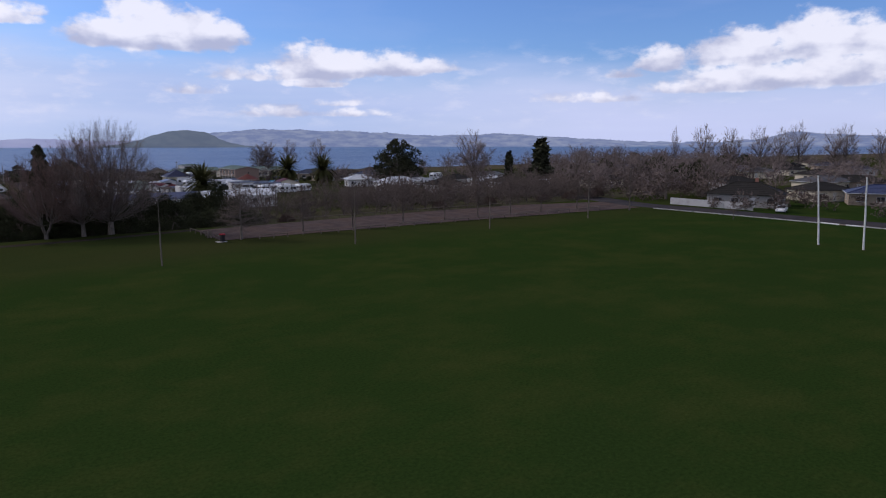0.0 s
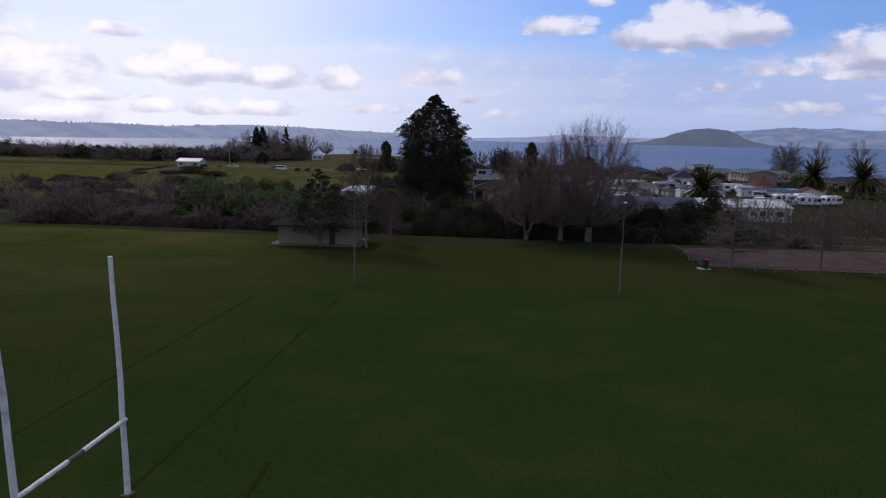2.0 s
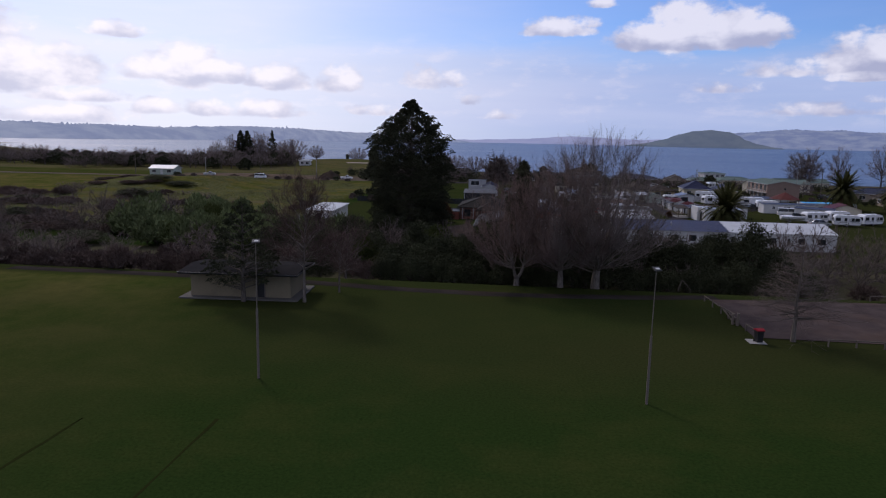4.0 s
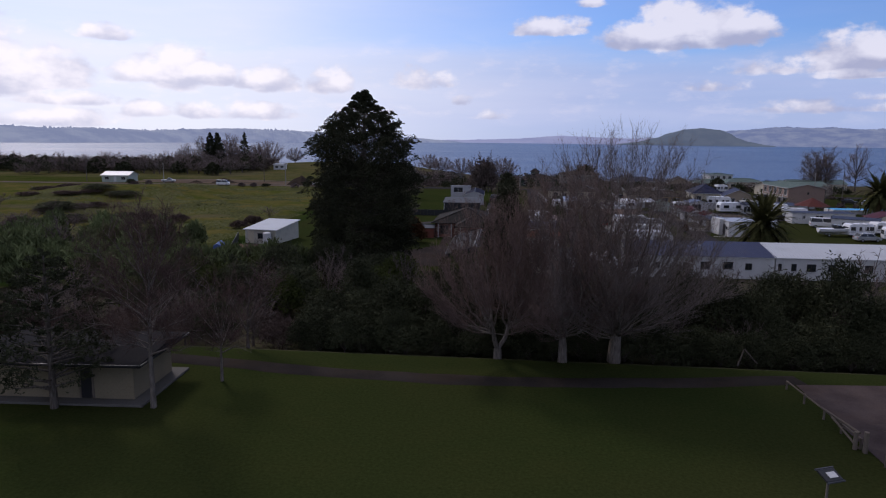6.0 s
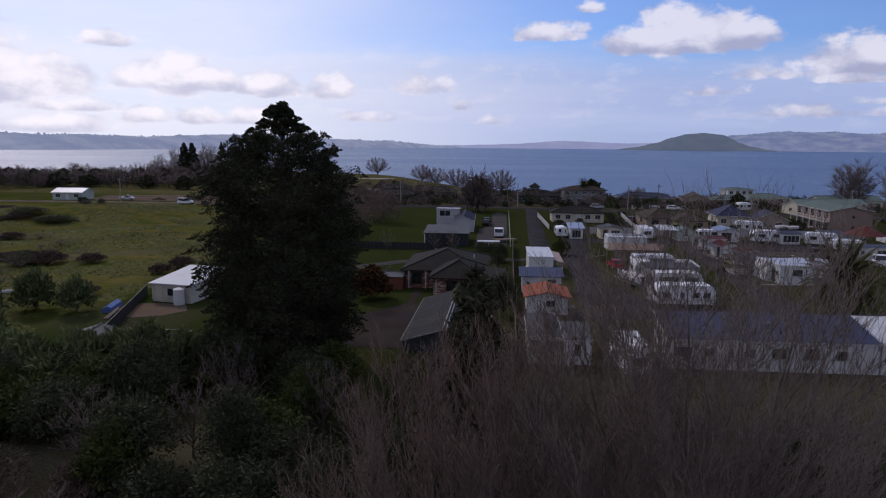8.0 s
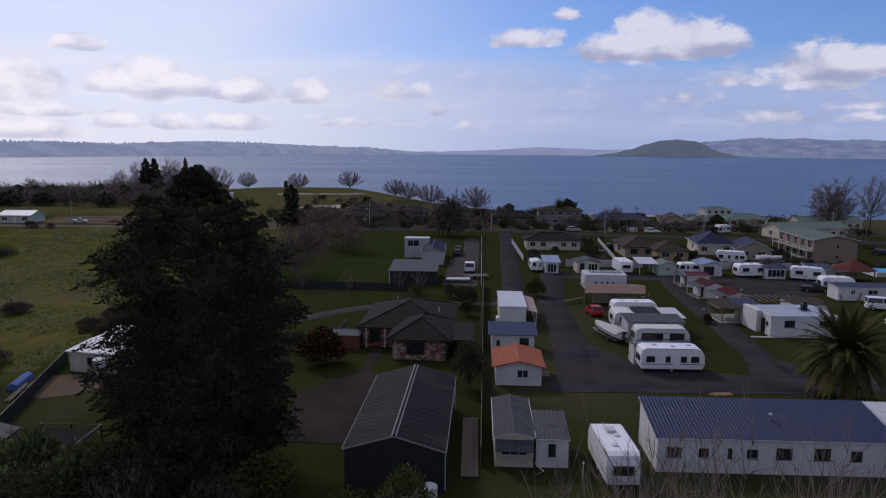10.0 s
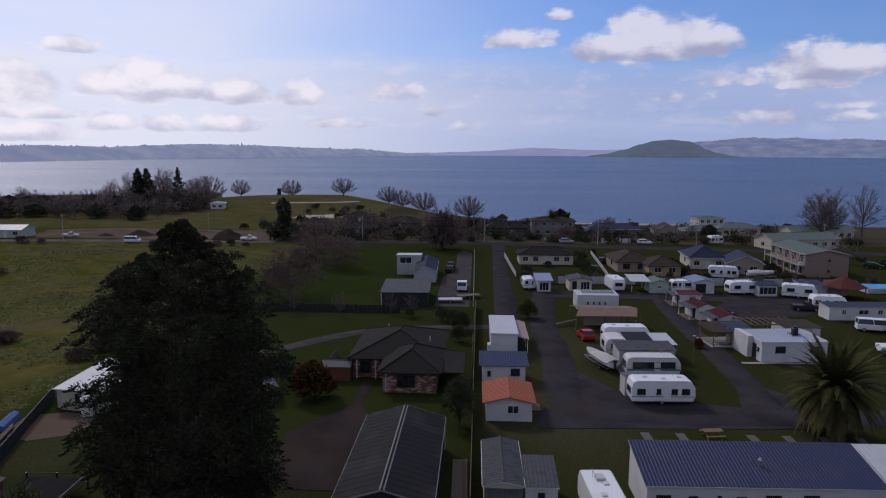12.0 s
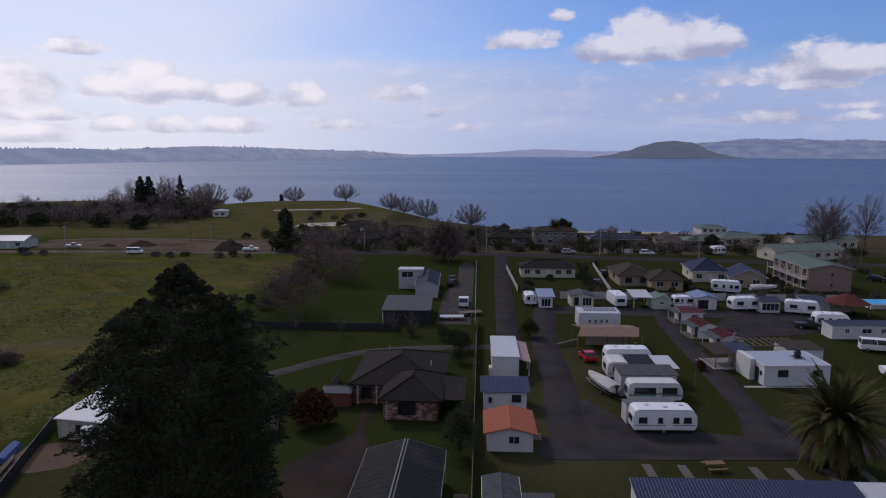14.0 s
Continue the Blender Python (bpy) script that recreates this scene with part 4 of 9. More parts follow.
def mono(parent, w, d, h_front, h_back, mat_wall, mat_roof, over=0.2, rib=0.0, x0=0.0, y0=0.0, walls=True, fascia=None):
    """Walls under a single-pitch roof."""
    if walls:
        bm = bmesh.new()
        prism(bm, [(y0, 0), (y0 + d, 0), (y0 + d, h_back), (y0, h_front)], "x", x0, x0 + w)
        part("wall", bm, mat_wall, parent)
    s = (h_back - h_front) / d
    t = 0.06
    q = ((x0 - over, y0 - over, h_front - over * s + t), (x0 + w + over, y0 - over, h_front - over * s + t), (x0 + w + over, y0 + d + over, h_back + over * s + t), (x0 - over, y0 + d + over, h_back + over * s + t))
    bm = bmesh.new()
    slab(bm, *q, t)
    roof = part("roof", bm, mat_roof, parent)
    if rib:
        bm = bmesh.new()
        ribs(bm, *q, rib)
        tagged(part("ribs", bm, mat_roof, roof), kind="stuff")
    if fascia:
        bm = bmesh.new()
        for a, b in zip(q, q[1:] + q[:1]):
            rod(bm, Vector(a) - Vector((0, 0, 0.07)), Vector(b) - Vector((0, 0, 0.07)), 0.06, sides=4)
        part("fascia", bm, fascia, roof)
    return roof


def post(parent, x, y, h, r=0.05, mat=None, name="post"):
    bm = bmesh.new()
    box(bm, x - r, x + r, y - r, y + r, 0, h)
    return part(name, bm, mat or WHITE, parent)


# ---- the playing field ----
def goal(x, y, turn, label):
    """Tall goal: two tapered wooden uprights and a crossbar that is worn away in the middle."""
    g = thing("goal_posts", x, y, 0, turn, label, "goal posts", "goals of the field")
    for s, lean, tip in ((-1, 0.02, 0.052), (1, 0.06, 0.055)):
        bm = bmesh.new()
        rings = []
        for k in range(7):
            z = 9.35 * k / 6 - (0.1 if k == 0 else 0)
            nxt = (s * 2.8 + lean * z + 0.02 * math.sin(k * 2.1 + s), tip * max(0.0, z - 1.0) + 0.02 * math.sin(k * 1.3), z)
            rings.append([bm.verts.new((nxt[0] + rr * math.cos(q * 0.6283), nxt[1] + rr * math.sin(q * 0.6283), nxt[2])) for rr in (0.125 - 0.006 * k,) for q in range(10)])
        for ra, rb in zip(rings, rings[1:]):
            for q in range(10):
                bm.faces.new((ra[q], ra[(q + 1) % 10], rb[(q + 1) % 10], rb[q]))
        bm.faces.new(rings[-1])
        part("upright", bm, POST_WHITE, g, "flaking white painted wooden upright")
    bm = bmesh.new()
    rod(bm, (-2.85, -0.02, 3.02), (-0.45, 0, 3.0), 0.085, sides=8)
    rod(bm, (0.35, 0, 3.0), (2.95, -0.02, 3.05), 0.085, sides=8)
    bar = part("crossbar", bm, POST_WHITE, g)
    bm = bmesh.new()
    rod(bm, (-0.45, 0, 3.0), (0.35, 0, 3.0), 0.08, sides=8)
    part("worn_patch", bm, TIMBER, bar, "bare worn wood where the paint is gone")
    for s in (-1, 1):
        bm = bmesh.new()
        box(bm, s * 2.8 - 0.22, s * 2.8 + 0.22, -0.22, 0.22, -0.02, 0.03, 0.01)
        part("footing", bm, SOIL, g, "bare earth round the foot")
    return g


goal(-17.45, 31.4, 90, "tall white painted wooden goal posts on the turf")
goal(83.2, 34.2, 90, "tall white goal posts at the street end of the field")


def flood_pole(x, y, h, turn=0.0):
    p = thing("flood_light", x, y, 0, turn, "slim timber pole with a small floodlight on the touchline", "light pole", "poles along the touchline")
    bm = bmesh.new()
    rod(bm, (0, 0, -0.3), (0, 0, h * 0.52), 0.085, 0.075, 10)
    part("pole", bm, POLE, p)
    bm = bmesh.new()
    rod(bm, (0, 0, h * 0.52), (0.02, 0, h), 0.036, 0.028, 8)
    part("upper_pole", bm, POLE, p)
    bm = bmesh.new()
    box(bm, -0.24, 0.24, -0.18, 0.18, -0.04, 0.03, 0.02)
    housing = bm_mesh("lamp_head", bm, BLACK)
    lamp = new("lamp_head", housing)
    lamp.parent = p
    lamp["label"] = "flat dark floodlight head with a pale panel"
    lamp.matrix_basis = pose(0.05, 0, h + 0.12, 24, 0, 12)
    bm = bmesh.new()
    box(bm, -0.10, 0.14, -0.10, 0.06, 0.032, 0.045)
    part("panel", bm, WHITE, lamp)
    for a, b in (((-0.26, -0.2), (0.26, -0.2)), ((-0.26, 0.2), (0.26, 0.2))):
        bm = bmesh.new()
        rod(bm, (*a, 0.0), (*b, 0.0), 0.025, sides=5)
        part("rim", bm, R_ZINC, lamp)
    return p


for px, py, ph in ((7.17, 73.2, 8.4), (-17.9, 73.7, 9.1), (33.0, 75.2, 8.4), (58.5, 76.9, 8.5), (83.5, 78.5, 8.4)):
    flood_pole(px, py, ph, random.uniform(-15, 15))
flood_pole(-73, 94.5, 8.0, 20)

# toilet block
hut = thing("toilet_block", -33.0, 94.6, 0.0, 3, "low pale block building with a wide flat roof beside the path", "toilet block")
bm = bmesh.new()
box(bm, -0.9, 10.9, -0.9, 6.0, -0.15, 0.14, 0.03)
part("slab", bm, surface("worn_concrete", (0.125, 0.118, 0.108), 0.9, grime=0.4), hut, "pale concrete apron")
bm = bmesh.new()
box(bm, 0, 10, 0, 5.2, 0.14, 2.45)
hw = part("wall", bm, BLOCK, hut)
bm = bmesh.new()
for r in range(11):
    for c in range(25):
        x = 0.02 + c * 0.405 + (0.2 if r % 2 else 0)
        if x + 0.39 < 10 and not (6.55 < x + 0.2 < 7.55):
            box(bm, x, x + 0.39, -0.018, 0.0, 0.16 + r * 0.205, 0.16 + r * 0.205 + 0.19)
tagged(part("blockwork", bm, BLOCK, hw), kind="stuff")
bm = bmesh.new()
prism(bm, [(-0.9, 2.45), (6.1, 2.45), (6.1, 2.66), (2.6, 2.98), (-0.9, 2.66)], "x", -0.9, 10.9)
hr = part("roof", bm, surface("hut_roof", (0.030, 0.029, 0.030), 0.95, grime=0.35, dirt=(0.055, 0.05, 0.045), spec=0.0), hut)
bm = bmesh.new()
for a, b in (((-0.9, -0.92), (10.9, -0.92)), ((10.92, -0.9), (10.92, 6.1)), ((-0.92, -0.9), (-0.92, 6.1))):
    rod(bm, (*a, 2.58), (*b, 2.58), 0.09, sides=4)
part("fascia", bm, BLACK, hr)
# flat black panel stands for the doorway's shade; the wall has no opening
bm = bmesh.new()
box(bm, 6.7, 7.4, -0.03, 0.05, 0.16, 2.3)
part("doorway", bm, BLACK, hut, "black panel painted for the shade inside a doorway")
bm = bmesh.new()
box(bm, 6.6, 6.7, -0.08, 0.0, 0.16, 2.38)
box(bm, 7.4, 7.5, -0.08, 0.0, 0.16, 2.38)
part("door_frame", bm, TIMBER, hut)


# car park rails, gate and bin
def rail_fence(line, group):
    f = thing("rail_fence", line[0][0], line[0][1], 0, 0, "low weathered timber rail fence round the car park", "fence", group)
    ox, oy = line[0]
    k = 0
    for (xa, ya), (xb, yb) in zip(line, line[1:]):
        n = max(1, round(math.hypot(xb - xa, yb - ya) / 2.6))
        for i in range(n + (1 if (xb, yb) == line[-1] else 0)):
            x, y = xa + (xb - xa) * i / n - ox, ya + (yb - ya) * i / n - oy
            bm = bmesh.new()
            rod(bm, (x, y, -0.2), (x, y, 0.62 + 0.05 * math.sin(k * 2.3)), 0.07, 0.065, 8)
            part("post", bm, TIMBER, f)
            k += 1
        bm = bmesh.new()
        rod(bm, (xa - ox, ya - oy, 0.58), (xb - ox, yb - oy, 0.58), 0.055, sides=8)
        part("rail", bm, TIMBER, f)


rail_fence([(18.35, 102.3), (18.6, 97.5), (18.75, 93.6)], "car park rails")
rail_fence([(19.0, 91.6), (19.3, 89.0)], "car park rails")
rail_fence([(24.2, 87.9), (28.5, 87.9)], "car park rails")
for k in range(8):
    rail_fence([(31.0 + 8.6 * k, 88.0 + 0.02 * k), (37.0 + 8.6 * k, 88.0)], "car park rails")
rail_fence([(36, 105.6), (60, 107.4), (90, 107.2)], "car park rails")
gate = thing("timber_gate", 18.7, 93.4, 0, 0, "open weathered timber gate with a diagonal brace", "gate")
bm = bmesh.new()
rod(bm, (0.1, -0.2, -0.2), (0.1, -0.2, 1.15), 0.14, 0.13, 8)
rod(bm, (-0.25, 0.15, -0.2), (-0.25, 0.15, 1.0), 0.12, 0.11, 8)
part("gate_post", bm, TIMBER, gate)
bm = bmesh.new()
rod(bm, (-0.1, 0.1, 0.95), (-0.3, 4.0, 0.75), 0.07, sides=6)
part("top_rail", bm, TIMBER, gate)
bm = bmesh.new()
rod(bm, (-0.1, 0.1, 0.1), (-0.4, 2.6, 0.8), 0.06, sides=6)
part("brace", bm, TIMBER, gate)
pad = sheet("bin_pad", [(18.0, 87.5), (19.4, 87.5), (19.4, 88.9), (18.0, 88.9)], CONCRETE, "small square concrete pad under the litter bin", "concrete pad", 0.05, 1.0, "")
lb = thing("litter_bin", 18.85, 88.1, 0.05, 10, "black wheeled litter bin with a red lid on a concrete pad", "bin")
bm = bmesh.new()
v0, v1 = prism(bm, [(-0.27, -0.30), (0.27, -0.30), (0.27, 0.30), (-0.27, 0.30)], "z", 0.06, 0.98)
for v in v0:
    v.co.x *= 0.82
    v.co.y *= 0.82
part("body", bm, BLACK, lb)
bm = bmesh.new()
prism(bm, [(-0.34, 0.98), (0.36, 0.98), (0.36, 1.05), (0.0, 1.17), (-0.34, 1.07)], "x", -0.31, 0.31)
part("lid", bm, surface("red_plastic", (0.30, 0.03, 0.04), 0.5, grime=0.3), lb, "red plastic lid")
for s in (-0.22, 0.22):
    bm = bmesh.new()
    rod(bm, (s - 0.03, 0.27, 0.1), (s + 0.03, 0.27, 0.1), 0.1, sides=12)
    part("wheel", bm, RUBBER, lb)
sg = thing("post_brace", 17.3, 107.2, -0.1, 0, "leaning weathered timber prop on the stream bank", "timber prop")
bm = bmesh.new()
rod(bm, (-0.5, 0, 0), (-0.1, 0, 1.3), 0.06, sides=6)
rod(bm, (0.9, 0, 0.2), (-0.1, 0, 1.3), 0.05, sides=6)
part("prop", bm, BARK, sg)


# ---- vehicles and caravans ----
def wheel(parent, x, y, r=0.33, wide=0.2, z=None):
    def tyre():
        bm = bmesh.new()
        rod(bm, (-wide / 2, 0, 0), (wide / 2, 0, 0), r, sides=16)
        bmesh.ops.bevel(bm, geom=[e for e in bm.edges if abs(e.verts[0].co.x - e.verts[1].co.x) < 1e-4], offset=0.04, segments=1, affect="EDGES")
        return bm_mesh("wheel", bm, RUBBER)

    def rim():
        bm = bmesh.new()
        rod(bm, (-wide / 2 - 0.012, 0, 0), (wide / 2 + 0.012, 0, 0), r * 0.6, sides=12)
        return bm_mesh("rim", bm, ALLOY)

    o = new("wheel", shared(("tyre", r, wide), tyre))
    o.parent = parent
    o.matrix_basis = pose(x, y, r if z is None else z)
    i = new("rim", shared(("rim", r, wide), rim))
    i.parent = o
    return o


def caravan(x, y, turn, length, label, h=2.45, w=2.35, body=None, band=None, win=((0.15, 0.9), (0.42, 0.5), (0.66, 0.7), (0.84, 0.85)), hatches=3, group="caravans", z=PARK, pane_h=0.62):
    """A touring caravan with its long side along x and its drawbar at the x end; origin at the near left corner."""
    body = body or WHITE_GLOSS
    c = thing("caravan", x, y, z, turn, label, "caravan", group)
    bm = bmesh.new()
    z0 = 0.42
    prof = [(0.12, z0), (length - 0.25, z0), (length - 0.02, z0 + 0.55), (length - 0.08, h - 0.75), (length - 0.5, h - 0.12), (length - 0.9, h), (0.55, h), (0.18, h - 0.18), (0.0, h - 0.8), (0.02, z0 + 0.4)]
    v0, v1 = prism(bm, prof, "y", 0, w)
    bmesh.ops.bevel(bm, geom=[e for e in bm.edges if abs(e.verts[0].co.y - e.verts[1].co.y) < 1e-5], offset=0.07, segments=2, affect="EDGES")
    part("body", bm, body, c, smooth=False)
    bm = bmesh.new()
    box(bm, 0.06, length - 0.12, -0.012, 0.0, 0.95, 1.15 if band else 1.02)
    part("stripe", bm, band or R_GREY, c)
    bm = bmesh.new()
    rod(bm, (0.6, -0.02, h - 0.06), (length - 0.9, -0.02, h - 0.06), 0.025, sides=4)
    part("gutter_rail", bm, ALLOY, c)
    bm = bmesh.new()
    rod(bm, (length * 0.7, w * 0.7, h - 0.02), (length * 0.7, w * 0.7, h + 0.55), 0.02, sides=4)
    rod(bm, (length * 0.7 - 0.35, w * 0.7, h + 0.5), (length * 0.7 + 0.35, w * 0.7, h + 0.5), 0.02, sides=4)
    part("aerial", bm, ALLOY, c)
    bm = bmesh.new()
    box(bm, 0.3, length - 0.4, 0.08, w - 0.08, 0.28, z0 + 0.02)
    part("chassis", bm, BLACK, c)
    for f, ww in win:
        window(c, f * length, -0.0, 1.28, ww, pane_h, "S", 1, BLACK)
    window(c, 0.02, w / 2, 1.25, 1.5, pane_h, "W", 1, BLACK)
    window(c, length - 0.06, w / 2, 1.2, 1.3, pane_h * 0.9, "E", 1, BLACK)
    door(c, 0.56 * length, -0.0, 0.5, 0.62, 1.75, "S", body)
    for k in range(hatches):
        bm = bmesh.new()
        cx, cy = length * (0.25 + 0.27 * k), w * (0.5 + 0.12 * (-1) ** k)
        box(bm, cx - 0.25, cx + 0.25, cy - 0.22, cy + 0.22, h - 0.005, h + 0.1, 0.03)
        part("roof_hatch", bm, WHITE, c)
    for s in (0.12, w - 0.12):
        wheel(c, 0, 0).matrix_basis = pose(length * 0.48, s, 0.33, 0, 0, 90)
    bm = bmesh.new()
    for s in (0.5, w - 0.5):
        rod(bm, (length - 0.3, s, 0.4), (length + 1.0, w / 2, 0.42), 0.04, sides=6)
    rod(bm, (length + 0.8, w / 2, 0.42), (length + 0.8, w / 2, 0.0), 0.03, sides=6)
    rod(bm, (0.4, w / 2 + 0.7, 0.0), (0.4, w / 2 + 0.7, 0.4), 0.03, sides=6)
    rod(bm, (0.4, w / 2 - 0.7, 0.0), (0.4, w / 2 - 0.7, 0.4), 0.03, sides=6)
    part("drawbar", bm, BLACK, c)
    return c


def car(x, y, turn, paint, label, length=4.3, kind="hatch", z=PARK, group="parked cars"):
    """A small car along x, nose at the x end."""
    c = thing("car", x, y, z, turn, label, "car", group)
    w, L = 1.7, length
    bm = bmesh.new()
    if kind == "ute":
        prof = [(0.05, 0.35), (L - 0.1, 0.35), (L, 0.6), (L - 0.1, 0.9), (L - 1.2, 1.02), (0.0, 1.0)]
        glass = [(L * 0.44, 1.0), (L - 1.25, 1.0), (L - 1.85, 1.58), (L * 0.47, 1.58)]
    elif kind == "van":
        prof = [(0.0, 0.35), (L - 0.1, 0.35), (L, 0.65), (L - 0.1, 1.05), (L - 0.5, 1.2), (0.02, 1.2)]
        glass = [(0.05, 1.2), (L - 0.5, 1.2), (L - 1.0, 1.95), (0.12, 1.95)]
    else:
        prof = [(0.05, 0.32), (L - 0.1, 0.32), (L, 0.55), (L - 0.12, 0.8), (L - 1.05, 0.95), (0.06, 0.98), (0.0, 0.6)]
        glass = [(0.18, 0.95), (L - 1.1, 0.93), (L - 1.85, 1.42), (0.62, 1.45)]
    prism(bm, prof, "y", -w / 2, w / 2)
    bmesh.ops.bevel(bm, geom=[e for e in bm.edges if abs(e.verts[0].co.y - e.verts[1].co.y) < 1e-5], offset=0.06, segments=2, affect="EDGES")
    part("body", bm, paint, c)
    bm = bmesh.new()
    v0, v1 = prism(bm, glass, "y", -w / 2 + 0.06, w / 2 - 0.06)
    for v in v0 + v1:
        if v.co.z > glass[0][1] + 0.2:
            v.co.y *= 0.84
    part("glazing", bm, GLASS, c, "dark tinted windows")
    bm = bmesh.new()
    (ra, rz), (rb, rz2) = glass[3], glass[2]
    slab(bm, (ra - 0.03, -w * 0.42, rz + 0.05), (rb + 0.05, -w * 0.42, rz2 + 0.05), (rb + 0.05, w * 0.42, rz2 + 0.05), (ra - 0.03, w * 0.42, rz + 0.05), 0.06)
    part("roof", bm, paint, c)
    for s in (-1, 1):
        for (ax, az), (bx, bz) in zip(glass, glass[1:] + glass[:1]):
            if abs(az - bz) > 0.1:
                bm = bmesh.new()
                rod(bm, (ax, s * (w / 2 - 0.05), az), (bx, s * (w / 2 - 0.05) * 0.86, bz), 0.05, sides=5)
                part("pillar", bm, paint, c)
        bm = bmesh.new()
        rod(bm, ((glass[0][0] + glass[1][0]) / 2, s * (w / 2 - 0.05), glass[0][1]), ((glass[2][0] + glass[3][0]) / 2, s * (w / 2 - 0.05) * 0.86, glass[2][1]), 0.045, sides=5)
        part("pillar", bm, paint, c)
    for f in (0.19, 0.81):
        for s in (-1, 1):
            wheel(c, 0, 0).matrix_basis = pose(L * f, s * (w / 2 - 0.09), 0.31, 0, 0, 90)
    for s in (-0.6, 0.6):
        bm = bmesh.new()
        box(bm, L - 0.1, L - 0.01, s - 0.2, s + 0.2, 0.62, 0.76, 0.02)
        part("headlight", bm, ALLOY, c)
        bm = bmesh.new()
        box(bm, -0.01, 0.07, s - 0.15, s + 0.15, 0.68, 0.86, 0.02)
        part("tail_light", bm, surface("red_lamp", (0.3, 0.02, 0.02), 0.3), c)
    return c


def boat(x, y, turn, label, cover=True, length=6.0, z=PARK):
    b = thing("boat", x, y, z, turn, label, "boat")
    bm = bmesh.new()
    rows = []
    n = 9
    for k in range(n + 1):
        f = k / n
        wid = 1.05 * (1 - f**3.0) ** 0.6 + 0.02
        keel = 0.55 + 0.5 * f**3
        top = 1.35 + 0.35 * f**2
        rows.append([bm.verts.new((f * length, s * wid * g, zz)) for s, g, zz in ((-1, 1, top), (-1, 0.85, keel + 0.35), (0, 0, keel), (1, 0.85, keel + 0.35), (1, 1, top))])
    for a, c in zip(rows, rows[1:]):
        for k in range(4):
            bm.faces.new((a[k], a[k + 1], c[k + 1], c[k]))
    bm.faces.new(rows[0][::-1])
    part("hull", bm, WHITE_GLOSS, b)
    bm = bmesh.new()
    rows = []
    for k in range(n + 1):
        f = k / n
        wid = 1.10 * (1 - f**3.0) ** 0.6 + 0.03
        top = 1.37 + 0.35 * f**2
        hump = (0.55 if cover else 0.12) * math.sin(min(1, f * 1.25 + 0.12) * math.pi) ** 0.7 if f < 0.7 else (0.55 if cover else 0.12) * max(0.05, (1 - f) / 0.6)
        rows.append([bm.verts.new((f * length * 1.005, s * wid * g, top + hump * hh)) for s, g, hh in ((-1, 1, -0.12), (-1, 0.98, 0.05), (-1, 0.5, 0.8), (0, 0, 1.0), (1, 0.5, 0.8), (1, 0.98, 0.05), (1, 1, -0.12))])
    for a, c in zip(rows, rows[1:]):
        for k in range(6):
            bm.faces.new((a[k], c[k], c[k + 1], a[k + 1]))
    bm.faces.new(rows[0])
    part("cover" if cover else "deck", bm, CANVAS if cover else WHITE_GLOSS, b, "faded canvas cover" if cover else "")
    if not cover:
        bm = bmesh.new()
        prism(bm, [(2.4, 1.5), (4.3, 1.55), (3.6, 2.1), (2.5, 2.15)], "y", -0.7, 0.7)
        part("windscreen", bm, GLASS, b)
    bm = bmesh.new()
    for s in (-0.7, 0.7):
        rod(bm, (0.3, s, 0.45), (4.6, s * 0.8, 0.48), 0.05, sides=6)
        rod(bm, (4.6, s * 0.8, 0.48), (6.6, 0, 0.5), 0.05, sides=6)
    for xx in (0.5, 2.0, 3.6):
        rod(bm, (xx, -0.75, 0.45), (xx, 0.75, 0.45), 0.04, sides=6)
    rod(bm, (6.5, 0, 0), (6.5, 0, 0.5), 0.035, sides=6)
    part("trailer", bm, ALLOY, b)
    for s in (-0.95, 0.95):
        wheel(b, 0, 0, 0.28, 0.16).matrix_basis = pose(1.7, s, 0.28, 0, 0, 90)
    if cover:
        bm = bmesh.new()
        rod(bm, (-0.35, 0, 0.6), (-0.2, 0, 1.5), 0.16, 0.12, 8)
        box(bm, -0.5, -0.05, -0.16, 0.16, 1.35, 1.75, 0.05)
        part("outboard", bm, BLACK, b)
    return b


# ---- cabins on the near side of the park ----
def bare_cabin(x, y, turn, label, category="cabin", group="park cabins", name="cabin", z=PARK):
    return thing(name, x, y, z, turn, label, category, group)


# orange roof
c = bare_cabin(3.3, 161.2, 0.5, "white cabin with a bright orange steel gable roof")
gable(c, 4.7, 5.6, 2.1, 0.55, WHITE, R_ORANGE, "y", 0.35, 0.35, fascia=R_ORANGE)
window(c, 2.75, 0, 0.85, 1.15, 0.85, "S", 2, TRIM)
window(c, 4.7, 2.0, 0.9, 1.0, 0.8, "E", 2)
door(c, 4.7, 3.8, 0.05, 0.8, 1.95, "E")
bm = bmesh.new()
box(bm, 4.75, 5.9, 2.9, 4.6, 0.0, 0.12, 0.02)
part("step", bm, TIMBER, c)
# blue roof
c = bare_cabin(2.95, 172.6, 0.5, "small white cabin with a blue steel roof")
mono(c, 5.1, 3.6, 2.25, 2.7, WHITE, R_BLUE, 0.35, 0.3)
window(c, 3.9, 0, 1.0, 1.1, 0.85, "S", 2, BLACK)
window(c, 0.8, 0, 0.9, 0.4, 0.6, "S", 1, BLACK)
door(c, 5.1, 1.6, 0.05, 0.8, 1.95, "E")
